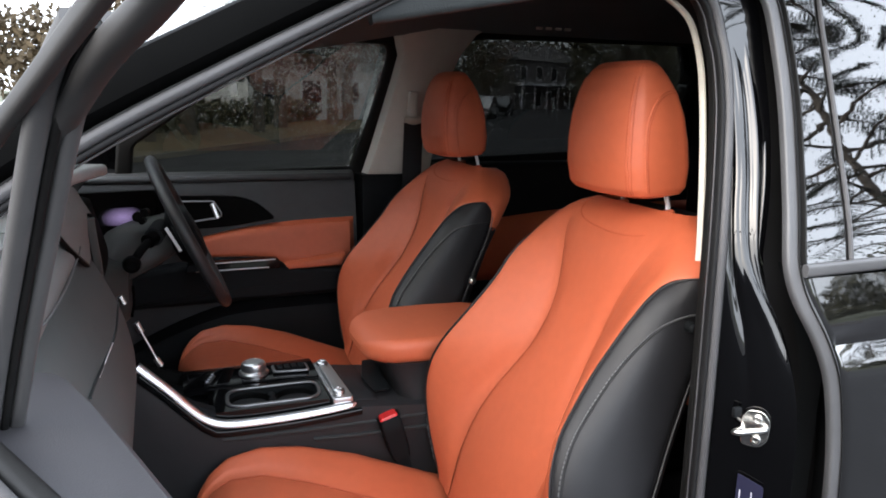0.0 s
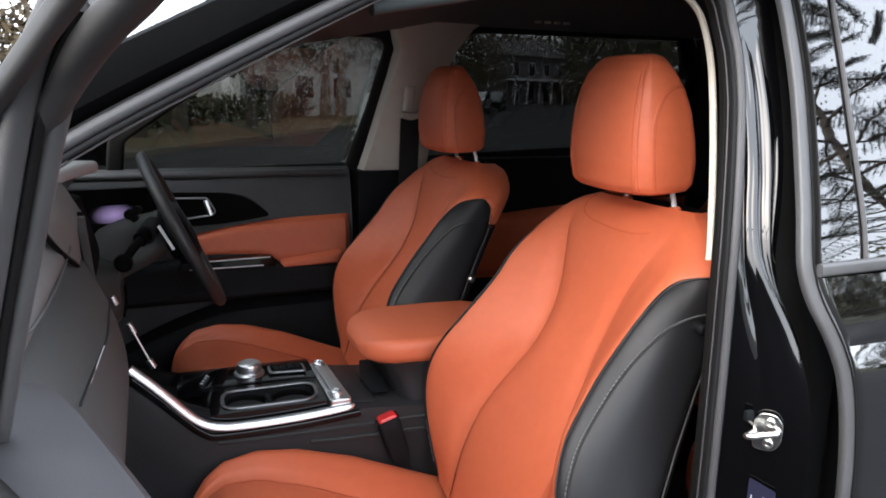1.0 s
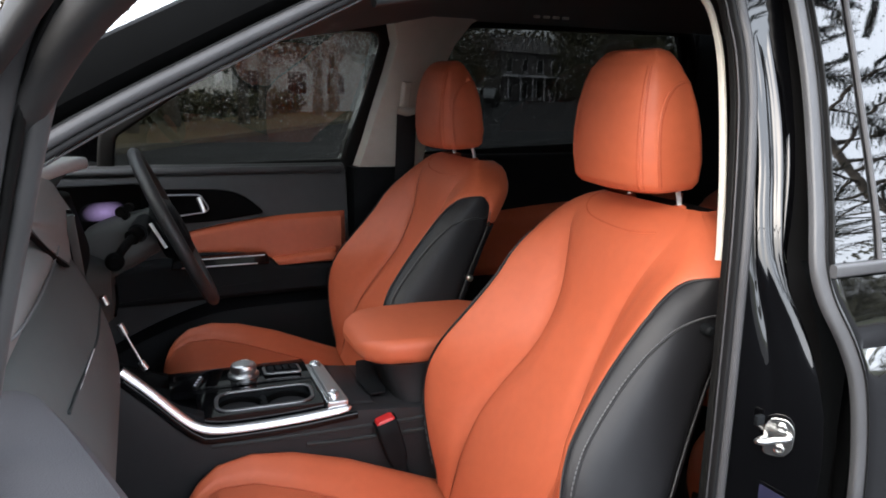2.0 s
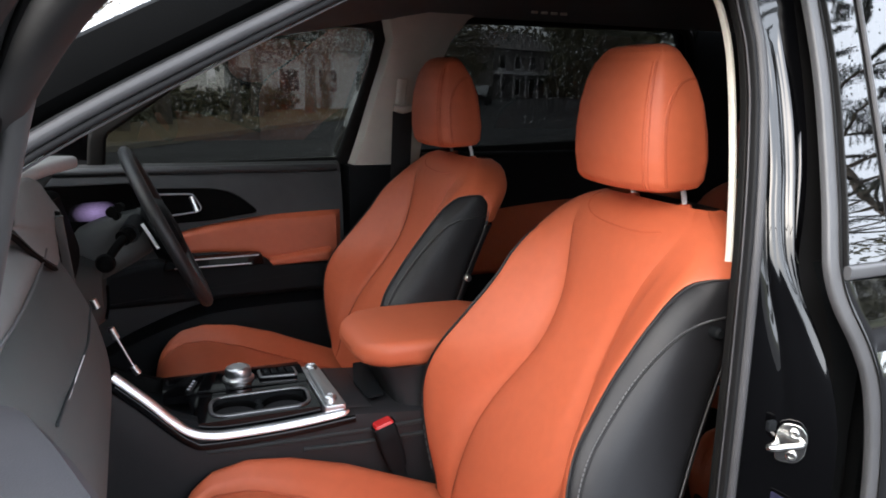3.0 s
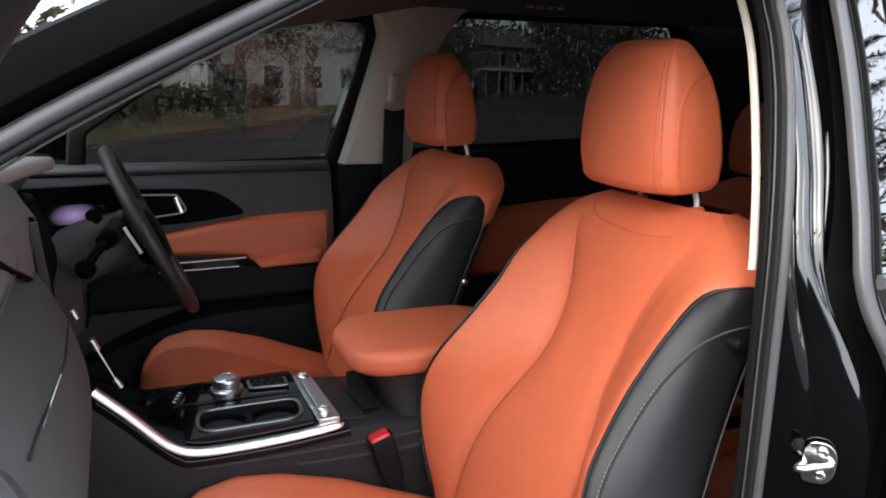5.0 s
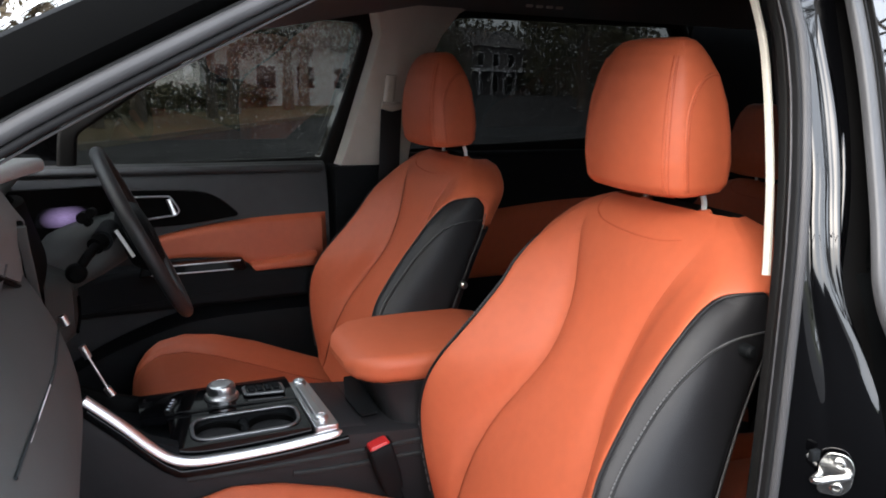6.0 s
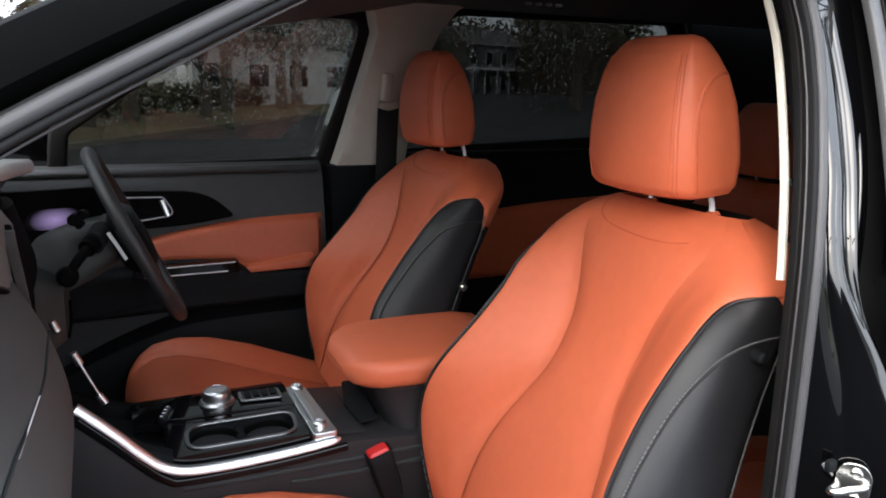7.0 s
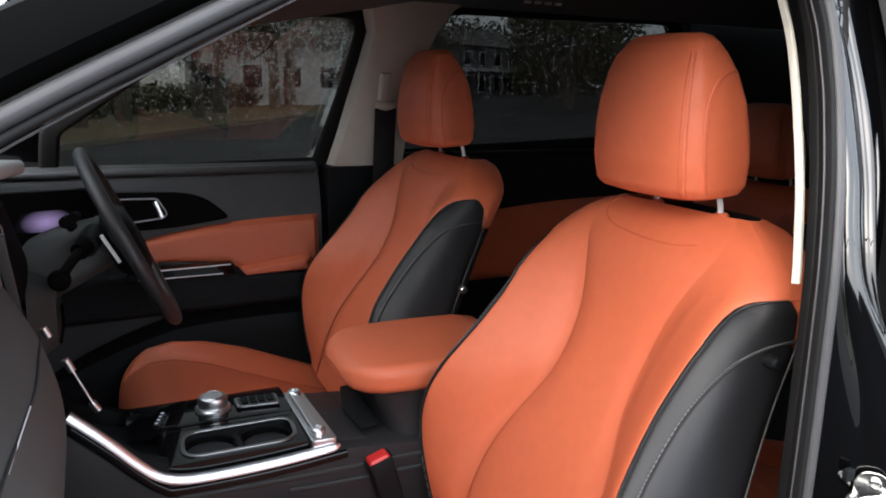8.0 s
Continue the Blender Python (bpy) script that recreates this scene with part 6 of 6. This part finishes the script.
drops("window_rain", spots, WATER, "rain drops on the far window")
spots = []
while len(spots) < 900:
    x, z = rng.uniform(0.03, 0.98), rng.uniform(1.27, 1.65)
    if rng.random() < interp(z, [1.3, 1.45, 1.62], [0.08, 0.4, 1.0]) and inside((x, z), FW2):
        spots.append((np.array(fx(x, z, 0.030)), np.array((1, 0, 0)), np.array((0, -0.25, 0.97)), np.array((0, 0.97, 0.25)), rng.choice((0.0016, 0.0022, 0.003))))
drops("rear_window_rain", spots, WATER, "rain drops on the dark rear side window")
spots = []
while len(spots) < 1000:
    x, z = rng.uniform(-0.2, 0.4), rng.uniform(1.30, 1.6)
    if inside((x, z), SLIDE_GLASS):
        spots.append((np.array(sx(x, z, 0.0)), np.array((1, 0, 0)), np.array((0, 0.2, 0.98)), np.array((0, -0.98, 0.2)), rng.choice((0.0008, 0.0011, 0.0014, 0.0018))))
drops("sliding_door_rain", spots, DROP_FILM, "rain drops on the sliding door window")


spots = []
for _ in range(700):
    u, k = rng.uniform(0.45, 1.0), rng.uniform(-0.98, -0.2)
    p = np.array(((-1.42 + 0.80 * u) + (0.20 - 0.06 * u) * k * k, YC + k * (0.78 - 0.16 * u), 1.10 + 0.60 * u + 0.03 * math.sin(math.pi * u) - 0.03 * k * k * u + 0.001))
    nn = np.array((-0.58, 0.45 * k, 0.72))
    nn /= np.linalg.norm(nn)
    uu = np.cross(nn, (0, 1, 0))
    uu /= np.linalg.norm(uu)
    spots.append((p, uu, np.cross(nn, uu), nn, rng.choice((0.0015, 0.002, 0.003, 0.004))))
drops("windscreen_rain", spots, WATER, "rain drops on the windscreen")


# ---- trees, hedge and house beyond the road ----
def leaf_cloud(rng, centre, size, count, leaf, material, name, parent=None):
    verts, faces = [], []
    for _ in range(count):
        while True:
            d = np.array([rng.uniform(-1, 1) for _ in range(3)])
            if d @ d <= 1 and rng.random() < 0.35 + 0.65 * math.sqrt(d @ d):
                break
        c = np.array(centre) + d * np.array(size)
        u = np.array([rng.gauss(0, 1) for _ in range(3)])
        u /= np.linalg.norm(u)
        w = np.cross(u, [rng.gauss(0, 1) for _ in range(3)])
        w /= np.linalg.norm(w) + 1e-6
        s = leaf * rng.uniform(0.6, 1.4)
        b = len(verts)
        verts += [tuple(c - u * s), tuple(c + w * s * 0.5), tuple(c + u * s), tuple(c - w * s * 0.5)]
        faces.append((b, b + 1, b + 2, b + 3))
    return verts, faces


def make_tree(name, x, y, height, girth, crown, seed, leaf_mat, label, leaves=1600, bare=0.35, leaf=0.14, lean=0.0):
    rng = random.Random(seed)
    t = empty(name, x, y, 0.0, label, "tree", "trees by the road")
    pts = [np.array((x + lean * k + rng.uniform(-0.06, 0.06) * k, y + rng.uniform(-0.1, 0.1) * k, height * 0.62 * k)) for k in (0, 0.15, 0.35, 0.6, 0.8, 1.0)]
    path = spline(pts, 4)
    v, f = sweep(path, circle(girth, 10), up=(0, 1, 0.01), scale=lambda k: 1.25 - 0.85 * k)
    part("trunk", v, f, BARK, t)
    cv, cf = [], []
    for k in range(9):
        a = rng.uniform(0, 2 * math.pi)
        i = int(len(path) * (bare + (1 - bare) * k / 9))
        s = path[min(i, len(path) - 1)]
        r = crown * rng.uniform(0.5, 0.95)
        tip = s + np.array((math.cos(a) * r, math.sin(a) * r, r * rng.uniform(0.3, 0.9)))
        mid = (s + tip) / 2 + np.array((0, 0, 0.12 * r))
        v, f = sweep(spline([s, mid, tip], 4), circle(girth * 0.35, 6), up=(0.3, 0.2, 1), scale=lambda q: 1.0 - 0.8 * q)
        part("limb", v, f, BARK, t)
        for q in (0.65, 1.0):
            lv, lf = leaf_cloud(rng, s + (tip - s) * q, (r * 0.55, r * 0.55, r * 0.42), leaves // 18, leaf, None, "")
            cf += [tuple(i + len(cv) for i in g) for g in lf]
            cv += lv
    part("crown", cv, cf, leaf_mat, t, smooth=False)
    return t


def along(s, n):
    p = ROAD_A + ROAD_D * s + ROAD_N * n
    return float(p[0]), float(p[1])


for i, (s, n, h, g, c, m) in enumerate(((3.0, 2.5, 8, 0.16, 2.6, LEAF_BROWN), (6.2, 3.2, 9, 0.2, 3.0, LEAF_BROWN), (9.0, 2.2, 8, 0.17, 2.6, LEAF), (12.5, 3.0, 10, 0.22, 3.2, LEAF_BROWN),
                                       (17.0, 2.5, 10, 0.22, 3.4, LEAF), (22, 3.5, 11, 0.24, 3.8, LEAF), (28, 3.0, 11, 0.24, 3.8, LEAF), (36, 3.0, 12, 0.26, 4.2, LEAF), (-3.0, 3.0, 9, 0.2, 3.0, LEAF_BROWN), (-9, 3.0, 9, 0.2, 3.0, LEAF))):
    x, y = along(s, n)
    make_tree("street_tree", x, y, h, g, c, 20 + i, m, "roadside tree with thin autumn leaves" if m is LEAF_BROWN else "dark leafy roadside tree", leaves=14000 if s == -3.0 else 5200, leaf=0.09)
rng = random.Random(3)
hv, hf = [], []
for k in range(60):
    x, y = along(-14 + k * 0.95, 4.9 + rng.uniform(-0.3, 0.6))
    lv, lf = leaf_cloud(rng, (x, y, 0.6), (0.8, 0.7, rng.uniform(0.5, 0.75)), 170, 0.13, None, "")
    hf += [tuple(i + len(hv) for i in g) for g in lf]
    hv += lv
tagged(part("hedge", hv, hf, LEAF, smooth=False), "low dark hedge behind the verge", "hedge", kind="stuff")


def make_house(x, y, w, d, h, rz, label, render_mat=RENDER_WALL, balcony=False):
    house = empty("house", x, y, 0.0, label, "house")
    c, s = math.cos(radians(rz)), math.sin(radians(rz))
    P = lambda a, b, z: (x + a * c - b * s, y + a * s + b * c, z)
    v, f = loft([[P(-w / 2, -d / 2, z), P(w / 2, -d / 2, z), P(w / 2, d / 2, z), P(-w / 2, d / 2, z)] for z in (0, h)])
    part("wall", v, f, render_mat, house, smooth=False)
    v, f = loft([[P(-w / 2 - 0.4, -d / 2 - 0.4, h), P(w / 2 + 0.4, -d / 2 - 0.4, h), P(w / 2 + 0.4, d / 2 + 0.4, h), P(-w / 2 - 0.4, d / 2 + 0.4, h)],
                 [P(-w / 2 + 1, -0.3, h + 2.2), P(w / 2 - 1, -0.3, h + 2.2), P(w / 2 - 1, 0.3, h + 2.2), P(-w / 2 + 1, 0.3, h + 2.2)]])
    part("roof", v, f, ROOF_TILE, house, smooth=False)
    if balcony:
        v, f = loft([[P(-w / 2, -d / 2 - 1.2, z), P(w / 2, -d / 2 - 1.2, z), P(w / 2, -d / 2 - 0.003, z), P(-w / 2, -d / 2 - 0.003, z)] for z in (2.75, 3.05)])
        part("balcony", v, f, LABEL_WHITE, house, "white balcony slab", smooth=False)
        for k in range(6):
            a = -w / 2 + 0.1 + (w - 0.2) * k / 5
            v, f = loft([[P(a - 0.06, -d / 2 - 1.15, z), P(a + 0.06, -d / 2 - 1.15, z), P(a + 0.06, -d / 2 - 1.03, z), P(a - 0.06, -d / 2 - 1.03, z)] for z in (0, 2.75)])
            part("post", v, f, LABEL_WHITE, house, smooth=False)
    for k, (z0, z1) in [(k, q) for q in (((0.3, 2.4), (3.3, 4.9)) if balcony else ((0.9, 2.1),)) for k in range(4)]:
        a = -w / 2 + w * (k + 0.5) / 4
        v, f = loft([[P(a - 0.6, -d / 2 - q, z0), P(a + 0.6, -d / 2 - q, z0), P(a + 0.6, -d / 2 - q, z1), P(a - 0.6, -d / 2 - q, z1)] for q in (0.02, 0.06)])
        win = part("window", v, f, LABEL_WHITE, house, smooth=False)
        v, f = loft([[P(a - 0.52, -d / 2 - q, z0 + 0.08), P(a + 0.52, -d / 2 - q, z0 + 0.08), P(a + 0.52, -d / 2 - q, z1 - 0.08), P(a - 0.52, -d / 2 - q, z1 - 0.08)] for q in (0.062, 0.07)])
        ob = part("pane", v, f, PIANO, house, smooth=False)
        ob.parent = win
    return house


make_house(6.5, 40.0, 9.0, 6.0, 3.0, 20, "white rendered bungalow behind the trees")
# Walls in dark roof grey: the dimness behind the glass is painted in.
make_house(42.0, 84.0, 12.0, 7.0, 5.6, 25, "two-storey house at the end of the road, walls darkened to look dim", ROOF_TILE, balcony=True)

# woods down the road, both sides
for i, (s, n, h, c) in enumerate(((44, 4, 13, 4.6), (54, 4, 14, 5.0), (66, 5, 15, 5.5), (30, -10.5, 12, 4.4), (40, -11, 13, 4.8), (52, -11.5, 14, 5.2), (66, -11, 15, 5.6), (80, -9, 16, 6.5), (82, 15, 16, 6.5), (84, -10, 16, 6.5))):
    x, y = along(s, n)
    make_tree("roadside_tree", x, y, h, 0.26, c, 60 + i, LEAF, "dark leafy tree down the road", leaves=4200, bare=0.18, leaf=0.17)
hv, hf = [], []
for k in range(70):
    s, n = 70 + rng.uniform(0, 40), rng.uniform(-45, 40)
    if -5 < n < 12:
        s += 45
    x, y = along(s, n)
    lv, lf = leaf_cloud(rng, (x, y, 2.5 if s < 112 else 6.0), (3.5, 3.5, rng.uniform(2.5, 5.0) * (1 if s < 112 else 1.6)), 130 if s < 112 else 420, 0.55, None, "")
    hf += [tuple(i + len(hv) for i in g) for g in lf]
    hv += lv
tagged(part("far_woods", hv, hf, LEAF, smooth=False), "dark woods at the end of the road", "woods", kind="stuff")


def make_parked_car(x, y, rz, paint, label):
    c = empty("parked_car", x, y, 0.0, label, "car", "parked cars")
    co, si = math.cos(radians(rz)), math.sin(radians(rz))
    P = lambda a, b, z: (x + a * co - b * si, y + a * si + b * co, z)
    prof = [(-2.1, 0.35), (-2.15, 0.65), (-1.9, 0.85), (-1.1, 0.95), (-0.5, 1.42), (1.0, 1.45), (1.7, 1.05), (2.1, 0.95), (2.15, 0.5), (2.05, 0.32)]
    v, f = loft([[P(a, b, z * (1 if z < 0.96 else k)) for a, z in prof] for b, k in ((-0.85, 0.97), (-0.80, 1.0), (0.80, 1.0), (0.85, 0.97))])
    part("body", v, f, paint, c)
    v, f = loft([[P(a, b, z) for a, z in ((-0.95, 1.0), (-0.48, 1.36), (0.98, 1.38), (1.5, 1.02))] for b in (-0.87, 0.87)])
    part("side_glass", v, f, PIANO, c)
    v, f = loft([[P(-2.17 - 0.01 * k, b, z) for b, z in ((-0.7, 0.6), (0.7, 0.6), (0.7, 0.75), (-0.7, 0.75))] for k in (0, 1)])
    part("grille", v, f, PIANO, c)
    for a in (-1.35, 1.35):
        for b in (-0.78, 0.78):
            v, f = loft([[P(a + r * math.cos(t), b + d, 0.32 + r * math.sin(t)) for t in [2 * math.pi * k / 20 for k in range(20)]] for r, d in ((0.2, -0.1), (0.32, -0.1), (0.32, 0.1), (0.2, 0.1))])
            part("wheel", v, f, TYRE, c)
    return c


for s, n, p, lab in ((33, -1.6, WHITE_PAINT, "white car parked by the far kerb"), (42, -1.6, PAINT, "dark car parked by the far kerb")):
    x, y = along(s, n)
    make_parked_car(x, y, math.degrees(math.atan2(ROAD_D[1], ROAD_D[0])), p, lab)


# ---- conifer boughs that hang beside the near side of the car ----
def make_conifer(x, y, height, seed, boughs, low):
    rng = random.Random(seed)
    t = empty("conifer", x, y, 0.0, "tall dark conifer with hanging needle boughs", "tree", "trees beside the car")
    v, f = sweep(spline([(x, y, 0), (x + 0.05, y, height * 0.5), (x, y + 0.05, height)], 6), circle(0.11, 12), up=(0, 1, 0), scale=lambda k: 1.2 - 1.0 * k)
    part("trunk", v, f, BARK, t)
    for b in range(boughs):
        z0 = low + (height - low) * (b / boughs) ** 1.2
        a = b * 2.4 + rng.uniform(-0.4, 0.4)
        r = (1 - z0 / (height * 1.1)) * 4.6 * rng.uniform(0.75, 1.1)
        tip = np.array((x + r * math.cos(a), y + r * math.sin(a), z0 - 0.20 * r + rng.uniform(-0.2, 0.2)))
        root = np.array((x, y, z0))
        path = spline([root, (root + tip) / 2 + np.array((0, 0, 0.12 * r)), tip], 8)
        v, f = sweep(path, circle(0.035, 6), up=(0.2, 0.1, 1), scale=lambda q: 1.0 - 0.75 * q)
        part("bough", v, f, BARK, t)
        nv, nf = [], []
        for q in range(4, len(path)):
            d = path[q] - path[q - 1]
            d /= np.linalg.norm(d)
            for sgn in (-1, 1):
                side = np.cross(d, (0, 0, 1)) * sgn
                ln = 0.55 * r / 3.5 * (1.15 - q / len(path)) + 0.12
                for m in range(14):
                    c0 = path[q] + (side * 0.8 + d * 0.6) * ln * m / 14 + np.array((0, 0, -0.10 * ln * (m / 14) ** 2))
                    for w in range(4):
                        n_ = side * rng.uniform(-0.6, 1.0) + d * rng.uniform(-0.2, 1.0) + np.array((0, 0, rng.uniform(-0.7, 0.3)))
                        n_ /= np.linalg.norm(n_) + 1e-6
                        L = rng.uniform(0.06, 0.11)
                        wv = np.cross(n_, (0.3, 0.5, 0.8))
                        wv = wv / (np.linalg.norm(wv) + 1e-6) * 0.006
                        k0 = len(nv)
                        nv += [tuple(c0 - wv), tuple(c0 + wv), tuple(c0 + n_ * L)]
                        nf.append((k0, k0 + 1, k0 + 2))
        part("needles", nv, nf, NEEDLE, t, smooth=False)
    return t


make_conifer(8.9, -5.7, 11.0, 71, 64, 3.3)
make_conifer(14.0, -6.0, 12.0, 72, 26, 2.8)
make_conifer(4.5, -13.0, 12.0, 73, 26, 2.6)
# Unseen trees, placed and sized for what the sliding door mirrors.
for i, (x, y, h) in enumerate(((10, -26, 10), (20, -22, 10), (28, -16, 10), (34, -8, 10), (19, -17, 3.0), (16, -19, 2.8), (24, -19, 3.2))):
    make_tree("garden_tree", x, y, h, 0.022 * h, 0.36 * h + 0.4 * (h < 5), 90 + i, LEAF, "dark tree on the near side of the car", leaves=1800, bare=0.2, leaf=0.22)
